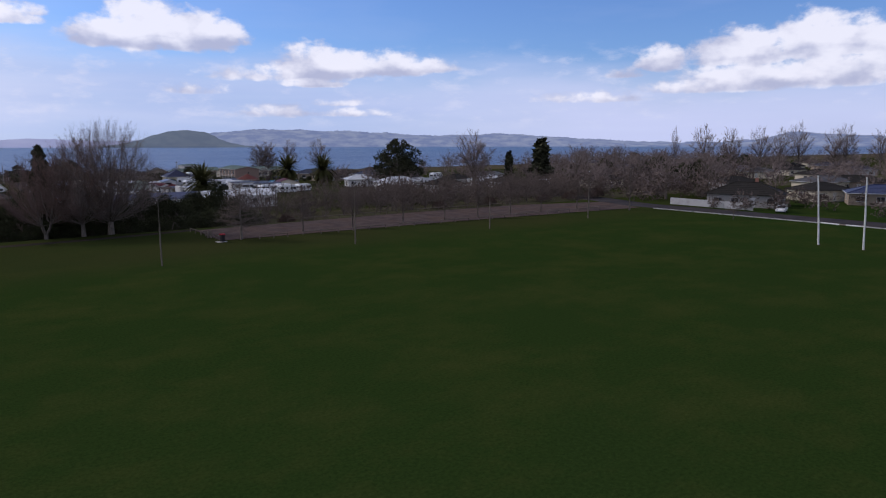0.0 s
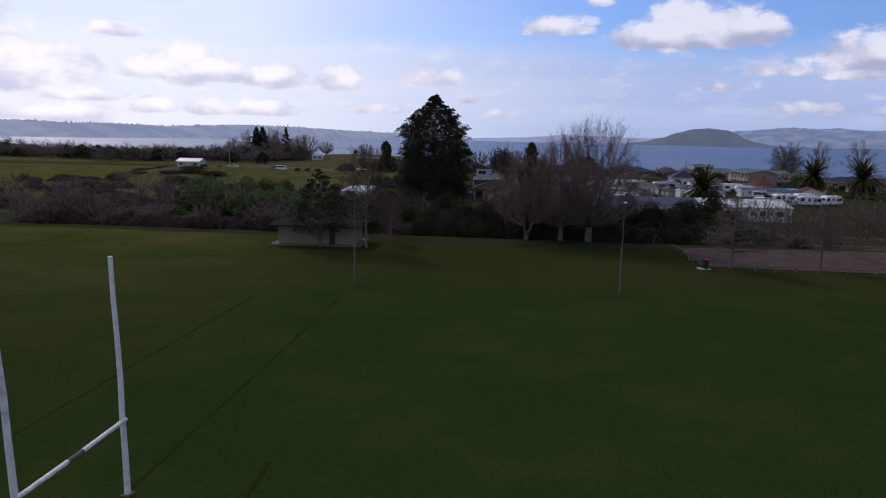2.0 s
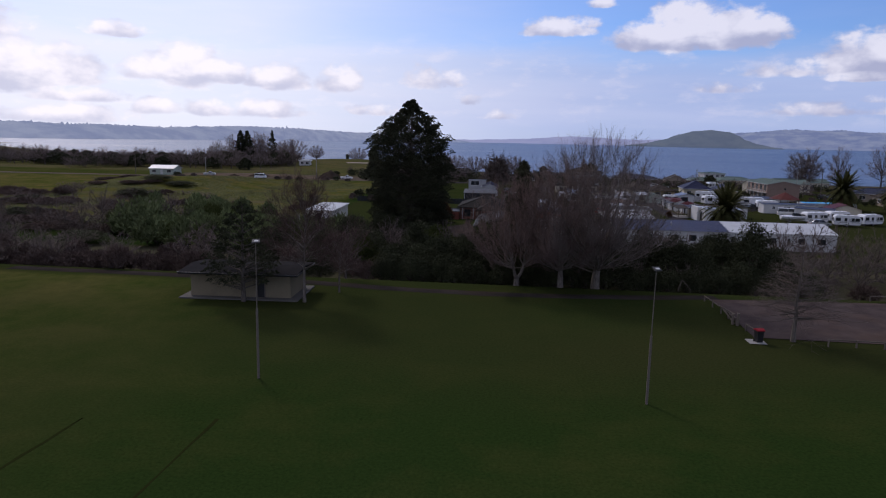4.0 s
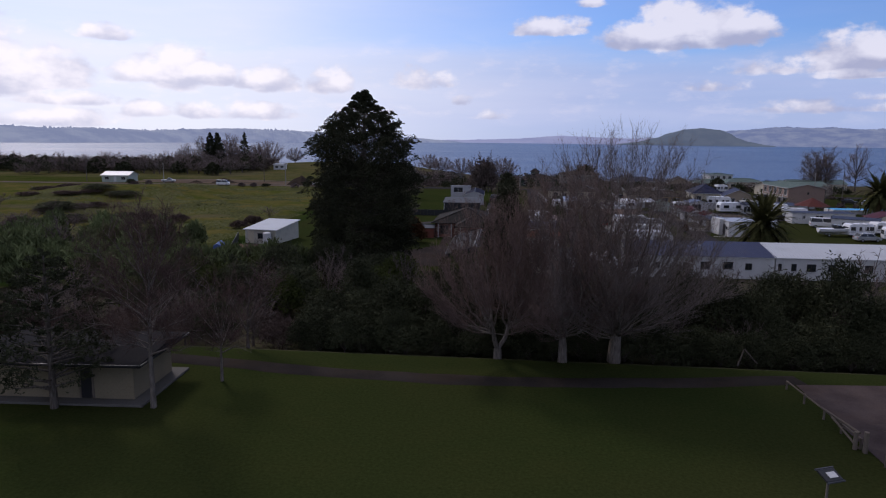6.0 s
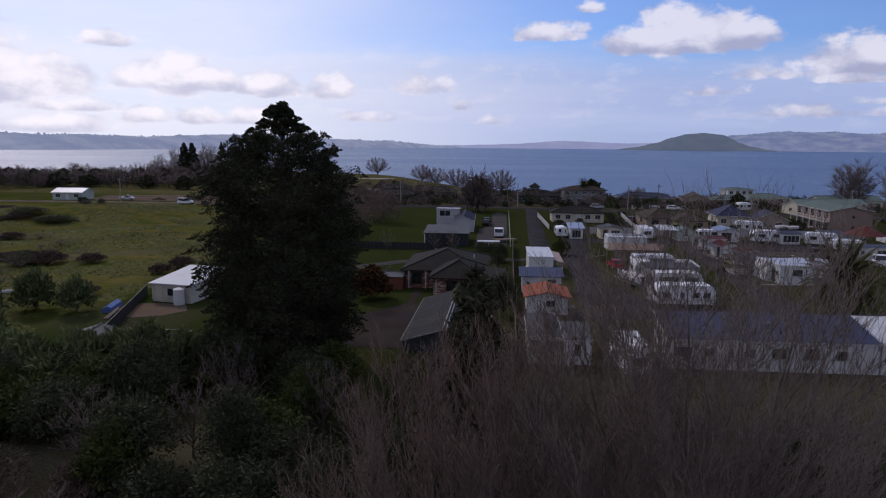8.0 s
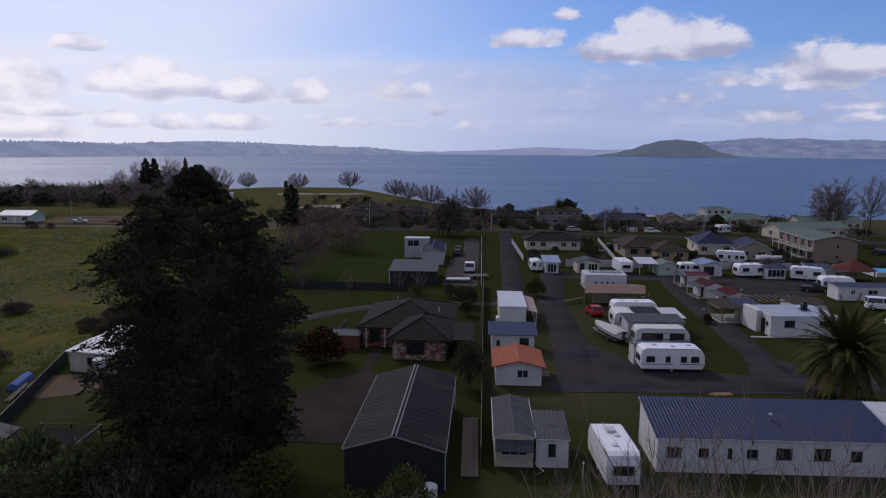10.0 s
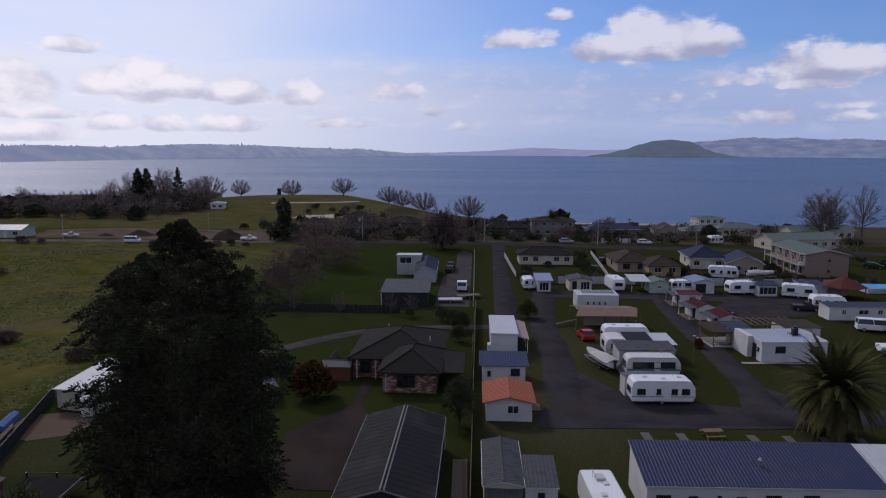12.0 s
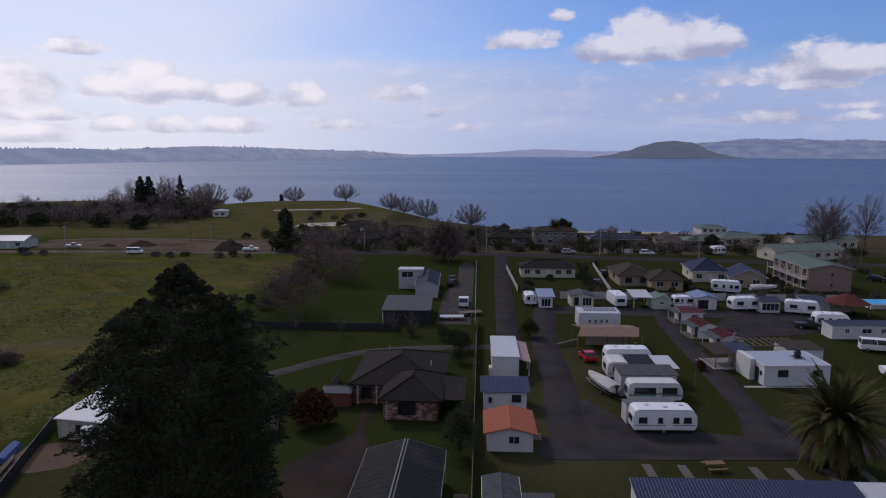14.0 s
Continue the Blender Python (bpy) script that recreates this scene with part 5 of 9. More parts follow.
# tall white box with lean-to
c = bare_cabin(4.15, 184.0, 0.5, "plain tall white cabin with a flat pale roof")
mono(c, 3.6, 10.8, 2.95, 2.8, WHITE, R_WHITE, 0.08, 0.0, fascia=TRIM)
window(c, 3.6, 3.0, 1.0, 1.2, 0.9, "E", 2)
bm = bmesh.new()
box(bm, -0.45, -0.02, 0.2, 1.6, 0, 1.3, 0.03)
part("meter_box", bm, WHITE, c)
for k in range(4):
    post(c, 5.05, 1.0 + 3.0 * k, 2.0, 0.05, WHITE)
bm = bmesh.new()
slab(bm, (3.66, 0.6, 2.45), (5.25, 0.6, 2.05), (5.25, 10.2, 2.05), (3.66, 10.2, 2.45), 0.05)
part("lean_to_roof", bm, surface("rust_patched_sheet", (0.34, 0.24, 0.22), 0.6, grime=0.5, stain=1.2, dirt=(0.5, 0.5, 0.5)), c, "patched rusty lean-to roof")
# pair of cabins by the boundary
c = bare_cabin(2.95, 143.1, 0.5, "cream park home with a curved grey ribbed roof and awning")
gable(c, 2.95, 7.8, 2.45, 0.32, CREAM, R_ZINC, "y", 0.12, 0.4, fascia=WHITE)
bm = bmesh.new()
slab(bm, (0.1, -0.75, 1.55), (2.85, -0.75, 1.55), (2.85, -0.02, 2.2), (0.1, -0.02, 2.2), 0.05)
awn = part("awning", bm, R_ZINC, c, "grey ribbed awning")
bm = bmesh.new()
ribs(bm, (0.1, -0.75, 1.55), (2.85, -0.75, 1.55), (2.85, -0.02, 2.2), (0.1, -0.02, 2.2), 0.3)
tagged(part("ribs", bm, R_ZINC, awn), kind="stuff")
window(c, 1.5, 0, 0.95, 2.0, 0.55, "S", 3)
window(c, 0, 3.0, 1.0, 1.0, 0.7, "W", 2)
c = bare_cabin(6.15, 143.2, 0.5, "small white cabin with a grey ribbed roof")
mono(c, 2.4, 4.4, 2.3, 2.75, WHITE, R_ZINC, 0.08, 0.3, fascia=WHITE)
window(c, 1.15, 0, 0.95, 0.55, 0.95, "S", 1, BLACK)
bm = bmesh.new()
rod(bm, (-0.05, -0.06, 2.2), (-0.05, -0.06, 0.25), 0.04, sides=6)
rod(bm, (-0.05, -0.06, 0.25), (0.5, -0.7, 0.03), 0.04, sides=6)
part("downpipe", bm, WHITE, c)
# caravan end-on
camper = caravan(13.25, 140.1, 94, 6.2, "long white caravan parked beside the long building", 2.75, 2.4, win=((0.2, 0.8), (0.5, 0.9), (0.8, 0.8)), hatches=2)
bm = bmesh.new()
box(bm, 3.6, 4.5, 0.85, 1.55, 2.72, 2.98, 0.05)
part("air_conditioner", bm, TRIM, camper, "low roof air conditioner")
st = thing("bollard_light", 9.35, 141.0, PARK, 0, "short white garden light post on the lawn", "bollard light")
bm = bmesh.new()
rod(bm, (0, 0, 0), (0, 0, 1.5), 0.035, sides=8)
part("post", bm, WHITE, st)
bm = bmesh.new()
rod(bm, (0, 0, 1.5), (0, 0, 1.68), 0.1, 0.03, 8)
part("cap", bm, WHITE, st)

# long accommodation block
lb1 = bare_cabin(15.15, 143.2, 1.5, "long white accommodation block under a blue ribbed steel roof", "cabin block")
LW = 17.85
mono(lb1, LW, 5.3, 2.75, 3.85, WHITE, R_BLUE, 0.12, 0.28, fascia=TRIM)
bm = bmesh.new()
for k in range(int(LW / 0.6)):
    box(bm, 0.28 + 0.6 * k, 0.31 + 0.6 * k, -0.02, 0, 0.05, 2.68)
tagged(part("batten", bm, WHITE, lb1), kind="stuff")
for wx, ww, hh in ((1.25, 1.1, 0.75), (3.45, 0.7, 0.7), (5.4, 0.3, 0.75), (7.05, 0.75, 0.7), (9.4, 1.15, 0.85), (12.2, 1.15, 0.9), (14.7, 0.8, 0.75)):
    window(lb1, wx, 0, 1.25, ww, hh, "S", 2 if ww > 0.4 else 1, BLACK)
for dx in (3.4, 7.0):
    door(lb1, dx, -0.02, 0.05, 0.85, 1.15, "S")
bm = bmesh.new()
rod(bm, (9.3, 2.4, 3.2), (9.3, 2.4, 3.75), 0.1, sides=10)
rod(bm, (9.3, 2.4, 3.75), (9.3, 2.4, 3.9), 0.18, 0.12, 10)
part("flue", bm, ALLOY, lb1, "small metal roof vent")
lb2 = bare_cabin(33.15, 143.7, 1.5, "long white accommodation block under a pale steel roof", "cabin block")
mono(lb2, 16.6, 5.1, 2.75, 3.85, WHITE, R_WHITE, 0.12, 0.42, fascia=TRIM)
for wx, ww in ((0.5, 0.4), (2.2, 0.6), (4.3, 1.1), (6.8, 0.9), (9.2, 0.4), (11.2, 1.0), (14.3, 1.2)):
    window(lb2, wx, 0, 1.2, ww, 0.85, "S", 2 if ww > 0.5 else 1, BLACK)
window(lb2, 16.6, 3.0, 1.2, 1.0, 0.8, "E", 2, BLACK)
bm = bmesh.new()
rod(bm, (0.9, -0.08, 0.1), (0.9, -0.08, 2.5), 0.045, sides=6)
part("downpipe", bm, WHITE, lb2)
pt = thing("picnic_table", 25.2, 158.5, PARK, 8, "yellowish timber picnic table on the verge", "picnic table")
WOOD_Y = surface("yellow_timber", (0.21, 0.14, 0.075), 0.7, grime=0.2, grain=12)
for yy in (-0.3, -0.1, 0.1, 0.3):
    bm = bmesh.new()
    box(bm, -0.95, 0.95, yy - 0.09, yy + 0.09, 0.72, 0.76)
    part("board", bm, WOOD_Y, pt)
for s in (-1, 1):
    bm = bmesh.new()
    box(bm, -0.95, 0.95, s * 0.75 - 0.14, s * 0.75 + 0.14, 0.42, 0.46)
    part("bench", bm, WOOD_Y, pt)
    bm = bmesh.new()
    rod(bm, (s * 0.7, -0.75, 0), (s * 0.7, 0.25, 0.72), 0.05, sides=4)
    rod(bm, (s * 0.7, 0.75, 0), (s * 0.7, -0.25, 0.72), 0.05, sides=4)
    part("leg", bm, WOOD_Y, pt)
for k in range(7):
    gx0 = 18.5 + 3.4 * k
    if 24.0 < gx0 < 26.5:
        continue
    sheet("paving_strip", [(gx0, 156.6), (gx0 + 0.9, 156.6), (gx0 + 0.8, 159.2), (gx0 - 0.1, 159.2)], surface("worn_concrete", (0.14, 0.135, 0.125)), "worn concrete parking strip on the verge", "paving", 0.05, 1.5)

# ---- caravan row on the grass island ----
caravan(19.2, 166.5, 2.5, 7.0, "white touring caravan with dark windows on the grass", 2.75, 2.35, pane_h=0.6)
aw = thing("awning", 19.0, 169.1, PARK, 2.5, "grey canvas awning behind a caravan", "awning", "caravan awnings")
mono(aw, 5.6, 2.2, 2.45, 2.1, CANVAS, R_GREY, 0.1)
caravan(20.55, 175.5, 2.5, 6.7, "white and teal caravan under an open shelter", 2.6, 2.3, WHITE, TEAL, win=((0.5, 5.2),), hatches=0, pane_h=0.75)
sh = thing("shelter", 20.15, 178.0, PARK, 2.5, "flat grey shelter over a caravan", "shelter", "caravan awnings")
mono(sh, 7.0, 3.4, 2.75, 2.95, GREY_WALL, R_ZINC, 0.15, 0.5)
caravan(19.6, 183.9, 2.5, 3.2, "short white caravan beside a canopy", 2.5, 3.6, WHITE, None, win=((0.5, 1.8),), hatches=0)
sh = thing("shelter", 22.6, 182.2, PARK, 2.5, "canopy of black and white tarpaulin panels", "shelter", "caravan awnings")
for px, py in ((0.1, 0.1), (5.7, 0.1), (0.1, 5.0), (5.7, 5.0)):
    post(sh, px, py, 2.3, 0.05, TIMBER)
bm = bmesh.new()
slab(bm, (-0.2, 0, 2.35), (3.3, 0, 2.35), (3.3, 5.3, 2.6), (-0.2, 5.3, 2.6), 0.05)
part("tarpaulin", bm, TARP_BLACK, sh, "black tarpaulin panel")
bm = bmesh.new()
slab(bm, (3.34, -0.2, 2.36), (6.0, -0.2, 2.36), (6.0, 4.8, 2.61), (3.34, 4.8, 2.61), 0.05)
part("panel", bm, R_WHITE, sh, "white roof panel")
bm = bmesh.new()
box(bm, 0.0, 5.8, 4.8, 4.9, 0, 2.3)
part("back_wall", bm, CANVAS, sh)
caravan(20.3, 189.2, 2.5, 6.6, "white caravan with a dark window band on the grass", 2.75, 2.3, WHITE_GLOSS, None, win=((0.2, 1.0), (0.5, 1.1), (0.82, 0.9)), hatches=2)
car(18.6, 191.0, 100, RED_PAINT, "bright red hatchback parked on the grass", 3.7)
boat(19.4, 177.4, 114, "trailer boat under a faded canvas cover")
# brown veranda roof and white cabin behind
vr = thing("veranda", 17.3, 197.6, PARK, 1.5, "open veranda with a rusty brown roof on posts", "veranda")
RUSTY = surface("rusty_roof", (0.22, 0.15, 0.12), 0.75, grime=0.5, stain=0.8, dirt=(0.11, 0.08, 0.07))
for px in (0.3, 4.8, 7.3, 10.2):
    post(vr, px, 0.3, 2.4, 0.06, TIMBER)
    post(vr, px, 6.0, 2.5, 0.06, TIMBER)
bm = bmesh.new()
slab(bm, (0.2, 0.0, 2.25), (9.6, 0.0, 2.25), (10.4, 3.2, 2.85), (1.2, 3.2, 2.85), 0.07)
slab(bm, (1.2, 3.2, 2.85), (10.4, 3.2, 2.85), (9.6, 6.4, 2.45), (0.2, 6.4, 2.45), 0.07)
part("roof", bm, RUSTY, vr)
bm = bmesh.new()
box(bm, 2.0, 8.6, 3.0, 3.1, 0.0, 1.9)
part("screen", bm, TAN, vr)
bm = bmesh.new()
slab(bm, (-2.6, 1.6, 0.5), (-2.6, 2.1, 0.5), (1.0, 4.2, 0.75), (1.0, 3.7, 0.75), 0.1)
rod(bm, (-2.4, 1.85, 0.45), (-2.4, 1.85, 0), 0.05, sides=6)
rod(bm, (-0.4, 3.1, 0.6), (-0.4, 3.1, 0), 0.05, sides=6)
part("ramp_rail", bm, TIMBER, vr)
lc = bare_cabin(19.7, 211.6, 1.5, "white cabin with a slatted flat roof")
mono(lc, 7.2, 4.2, 2.5, 2.6, WHITE, R_WHITE, 0.05, 0.0)
bm = bmesh.new()
for k in range(12):
    box(bm, 1.2 + k * 0.48, 1.42 + k * 0.48, 1.4, 3.9, 2.62, 2.72)
tagged(part("roof_slat", bm, BLACK, lc), kind="stuff")
for wx in (1.9, 2.9, 3.9, 4.9):
    window(lc, wx, 0, 0.95, 0.28, 0.42, "S", 1, BLACK)
door(lc, 0.0, 0.9, 0.0, 0.7, 1.9, "W")

# ---- back row along the board fence ----
fn = thing("board_fence", 11, 234.6, PARK, 0, "long weathered grey board fence behind the caravans", "fence")
for k in range(33):
    bm = bmesh.new()
    box(bm, 2.0 * k + 0.02, 2.0 * k + 1.96, -0.03, 0.03, 0.05, 1.6 + 0.03 * math.sin(k * 1.7))
    part("board", bm, GREY_WALL if k % 3 else TIMBER, fn)
c = bare_cabin(14.0, 226.0, 2, "small white cabin with a blue-grey skillion roof")
mono(c, 2.6, 4.0, 2.3, 2.9, WHITE, surface("pale_blue_roof", (0.26, 0.32, 0.45), 0.4, grime=0.2), 0.4, 0.35)
window(c, 1.3, 0, 0.3, 1.8, 1.6, "S", 3)
caravan(11.2, 227.4, 2, 2.6, "small white caravan beside a cabin", 2.2, 4.5, hatches=1, win=((0.5, 1.6),))
c = bare_cabin(20.4, 227.2, 2, "pair of pale cabins with grey roofs")
gable(c, 4.4, 4.4, 2.2, 0.5, CREAM, R_GREY, "y", 0.3, 0.4)
window(c, 3.1, 0, 0.3, 1.8, 1.6, "S", 3)
window(c, 1.0, 0, 0.4, 0.9, 1.6, "S", 1, BLACK)
caravan(31.2, 226.9, 96, 6.0, "white caravan parked end-on to the yard", 2.6, 2.4)
cpt = thing("carport", 32.5, 227.0, PARK, 2, "open carport with a pale sloping roof", "carport")
for px, py in ((0.1, 0.1), (3.4, 0.1), (0.1, 4.8), (3.4, 4.8)):
    post(cpt, px, py, 2.15, 0.05, WHITE)
bm = bmesh.new()
slab(bm, (-0.2, -0.2, 2.2), (3.7, -0.2, 2.2), (3.7, 5.1, 2.7), (-0.2, 5.1, 2.7), 0.07)
part("roof", bm, R_WHITE, cpt)
c = bare_cabin(36.0, 226.0, 2, "small pale green cabin with a grey gable roof")
gable(c, 3.4, 4.4, 2.1, 0.6, surface("pale_green_paint", (0.42, 0.47, 0.40), 0.6), R_GREEN, "y", 0.25)
window(c, 1.7, 0, 1.0, 0.8, 0.6, "S", 2)
c = bare_cabin(44.4, 226.6, 2, "pale cabin with a blue-grey roof and ranch-slider doors")
gable(c, 4.0, 5.0, 2.3, 0.5, WHITE, surface("pale_blue_roof", (0.26, 0.32, 0.45)), "y", 0.35, 0.4)
window(c, 1.4, 0, 0.2, 2.0, 1.7, "S", 2, R_RED)
caravan(40.4, 227.4, 2, 4.0, "pale green and white caravan", 2.3, 2.3, hatches=1)
for vx, vy, vt, lab in ((51.0, 225.4, 8, "white caravan with a bay-window annex"), (60.2, 224.2, -20, "long white caravan with a striped awning")):
    caravan(vx, vy, vt, 6.0, lab, 2.55, 2.5, win=((0.25, 1.3), (0.75, 1.3)))
c = bare_cabin(56.0, 224.6, 3, "caravan annex with white sliding windows")
gable(c, 3.6, 4.6, 2.2, 0.35, WHITE, R_SLATE, "x", 0.3)
window(c, 1.8, 0, 0.45, 3.2, 1.4, "S", 4)
c = bare_cabin(64.6, 224.5, 0, "caravan annex with a dark blue roof")
mono(c, 4.2, 4.4, 2.2, 2.5, GREY_WALL, R_SLATE, 0.3, fascia=WHITE)
gz = thing("gazebo", 71.8, 224.6, PARK, 10, "open gazebo with a red pyramid roof on posts", "gazebo")
for k in range(4):
    a = math.pi / 4 + k * math.pi / 2
    post(gz, 3.6 * math.cos(a), 3.6 * math.sin(a), 2.4, 0.08, TIMBER)
bm = bmesh.new()
tip = bm.verts.new((0, 0, 4.2))
ring = [bm.verts.new((4.1 * math.cos(k * math.pi / 4), 4.1 * math.sin(k * math.pi / 4), 2.35)) for k in range(8)]
for k in range(8):
    bm.faces.new((ring[k], ring[(k + 1) % 8], tip))
bm.faces.new(ring[::-1])
part("roof", bm, surface("rust_red_roof", (0.105, 0.032, 0.027), 0.65, grime=0.35), gz)
bm = bmesh.new()
box(bm, -2.4, 2.4, 1.6, 2.4, 0, 1.3)
part("counter", bm, TAN, gz)
pl = thing("swimming_pool", 78.8, 229.0, PARK, 0, "bright blue pool tank beside the gazebo", "pool")
bm = bmesh.new()
box(bm, 0, 14, 0, 5, 0, 0.98, 0.03)
part("tank", bm, WHITE, pl)
bm = bmesh.new()
box(bm, 0.3, 13.7, 0.3, 4.7, 0.985, 1.02)
part("water", bm, POOL, pl)
car(66.0, 213.2, 165, SILVER, "white saloon parked beside the caravans", 4.4)
car(57.4, 213.8, -8, BLACK, "dark pick-up with a white trailer", 4.6, "ute")
caravan(60.8, 213.4, -6, 5.6, "white caravan with dark windows in the yard", 2.6, 2.4)
mh = bare_cabin(60.2, 206.6, 2, "long low white mobile home with a flat roof")
mono(mh, 13, 3.3, 2.2, 2.35, WHITE, R_SLATE, 0.12, fascia=TRIM)
for wx, ww in ((2.4, 0.7), (5.6, 1.6), (8.3, 0.8), (11, 0.9)):
    window(mh, wx, 0, 1.0, ww, 0.8, "S", 2)
car(61.3, 200.6, -14, WHITE_GLOSS, "white camper van with dark windows", 5.0, "van")
c = bare_cabin(63.2, 195.8, -30, "white cabin with a grey roof at the park edge")
mono(c, 8, 3.5, 2.4, 2.6, WHITE, R_SLATE, 0.2)
window(c, 2.4, 0, 0.9, 1.1, 0.9, "S", 2)
window(c, 0, 1.7, 0.9, 1.1, 0.8, "W", 2, BLACK)
# red-roofed cabins
for cx, cy, ct, wide, lab in ((38.4, 215.0, 0, 3.7, "small white cabin with a maroon roof and porch"), (38.4, 205.2, 8, 3.1, "small white cabin with a maroon gable roof"), (39.6, 198.4, 4, 3.4, "white cabin with a maroon gable roof and porch")):
    c = bare_cabin(cx, cy, ct, lab)
    gable(c, wide, 4.6, 2.05, 0.55 if cy < 214 else 0.25, WHITE, R_RED, "x" if cy > 214 else "y", 0.2, 0.3, fascia=TRIM)
    window(c, wide * 0.62, 0, 0.95, 1.1, 0.75, "S", 2, BLACK)
    door(c, 0, 1.2, 0.05, 0.75, 1.9, "W", BLACK)
    for k in (0.2, 4.2):
        post(c, -1.25, k, 2.0, 0.05, WHITE)
    bm = bmesh.new()
    slab(bm, (-1.5, 0, 2.0), (-0.02, 0, 2.15), (-0.02, 4.5, 2.15), (-1.5, 4.5, 2.0), 0.05)
    part("porch_roof", bm, R_ZINC, c)
    bm = bmesh.new()
    box(bm, -1.5, -0.02, 0, 4.5, 0, 0.1)
    part("deck", bm, TIMBER, c)
# timber veranda and the square white building
vd = thing("veranda", 35.7, 189.6, PARK, 6, "timber veranda with a grey roof and railings", "veranda")
for px, py in ((0.1, 0.1), (2.6, 0.1), (5.2, 0.1), (0.1, 4.6), (5.2, 4.6), (2.6, 4.6)):
    post(vd, px, py, 2.2, 0.06, TIMBER)
bm = bmesh.new()
slab(bm, (-0.3, -0.2, 2.2), (2.8, -0.2, 2.2), (2.8, 4.9, 2.5), (-0.3, 4.9, 2.5), 0.07)
part("roof", bm, R_BROWN, vd)
bm = bmesh.new()
slab(bm, (2.84, -0.2, 2.3), (6.2, -0.2, 2.3), (6.2, 4.9, 2.55), (2.84, 4.9, 2.55), 0.07)
part("roof", bm, R_SLATE, vd)
for zz in (0.35, 0.65, 0.95):
    bm = bmesh.new()
    rod(bm, (0.1, 0.05, zz), (2.6, 0.05, zz), 0.04, sides=4)
    rod(bm, (0.05, 0.1, zz), (0.05, 4.6, zz), 0.04, sides=4)
    part("rail", bm, TIMBER, vd)
bm = bmesh.new()
box(bm, 2.7, 5.2, 1.6, 1.75, 0, 1.9)
part("screen", bm, CREAM, vd)
bm = bmesh.new()
box(bm, -0.3, 5.6, -0.3, 4.9, -0.02, 0.1)
part("deck", bm, CONCRETE, vd)
wb = bare_cabin(39.7, 182.9, 5, "square white building with a flat pale roof and a rooftop unit", "building")
mono(wb, 8.8, 6.4, 2.65, 2.75, WHITE, surface("pale_grey_roof", (0.36, 0.40, 0.48), 0.45, grime=0.25), 0.0)
bm = bmesh.new()
for a, b in (((0, 0), (8.8, 0)), ((8.8, 0), (8.8, 6.4)), ((8.8, 6.4), (0, 6.4)), ((0, 6.4), (0, 0))):
    x0, x1, y0, y1 = min(a[0], b[0]) - 0.08, max(a[0], b[0]) + 0.08, min(a[1], b[1]) - 0.08, max(a[1], b[1]) + 0.08
    box(bm, x0, x1, y0, y1, 2.55, 2.8)
part("parapet", bm, WHITE, wb)
bm = bmesh.new()
box(bm, -0.75, 0.0, 2.4, 6.4, 0, 2.95, 0.02)
part("end_wall", bm, WHITE, wb)
window(wb, 2.5, 0, 1.3, 1.35, 0.85, "S", 2, BLACK)
window(wb, 7.1, 0, 1.3, 1.25, 0.8, "S", 3, BLACK)
window(wb, 0, 0.9, 1.3, 0.5, 0.5, "W", 1, BLACK)
door(wb, 0, 1.9, 0.05, 0.8, 1.95, "W", BLACK)
bm = bmesh.new()
box(bm, 5.6, 6.7, 2.8, 3.8, 2.9, 3.0)
box(bm, 5.8, 6.5, 3.0, 3.7, 3.0, 3.75, 0.08)
rod(bm, (6.15, 3.3, 3.75), (6.15, 3.3, 4.0), 0.3, sides=10)
for px, py in ((5.5, 2.7), (6.8, 2.7), (5.5, 3.9), (6.8, 3.9)):
    rod(bm, (px, py, 2.75), (px, py, 2.95), 0.05, sides=5)
part("rooftop_unit", bm, BLACK, wb, "dark metal ventilation unit")
c = bare_cabin(46.5, 191.5, 3, "plain white shed with a brown-grey flat roof")
mono(c, 5.0, 4.2, 2.5, 2.6, WHITE, R_BROWN, 0.2)
sheet("paving_strip", [(37.0, 182.0), (49, 182.6), (49, 182.9), (39.5, 182.8), (37.0, 182.7)], CONCRETE, "narrow concrete path before the white building", "paving", 0.06, 2.0)
pg = thing("pergola", 41.6, 193.6, PARK, 4, "open timber pergola frame between the cabins", "pergola")
for px in (0.0, 2.6, 5.2, 7.8):
    for py in (0.0, 3.6):
        post(pg, px, py, 2.25, 0.06, TIMBER)
for py in (0.0, 3.6):
    bm = bmesh.new()
    box(bm, -0.3, 8.1, py - 0.05, py + 0.05, 2.25, 2.4)
    part("beam", bm, TIMBER, pg)
for k in range(9):
    bm = bmesh.new()
    box(bm, 0.97 * k - 0.04, 0.97 * k + 0.04, -0.4, 4.0, 2.41, 2.53)
    part("rafter", bm, TIMBER, pg)
# light post in the park
for px, py in ((30.6, 182.0), (40.4, 195.5)):
    st = thing("lamp_post", px, py, PARK, 0, "thin grey lamp post in the park", "lamp post")
    bm = bmesh.new()
    rod(bm, (0, 0, 0), (0, 0, 3.6), 0.05, 0.04, 8)
    part("post", bm, POLE, st)
    bm = bmesh.new()
    box(bm, -0.2, 0.2, -0.1, 0.1, 3.6, 3.75, 0.03)
    part("lamp_head", bm, ALLOY, st)
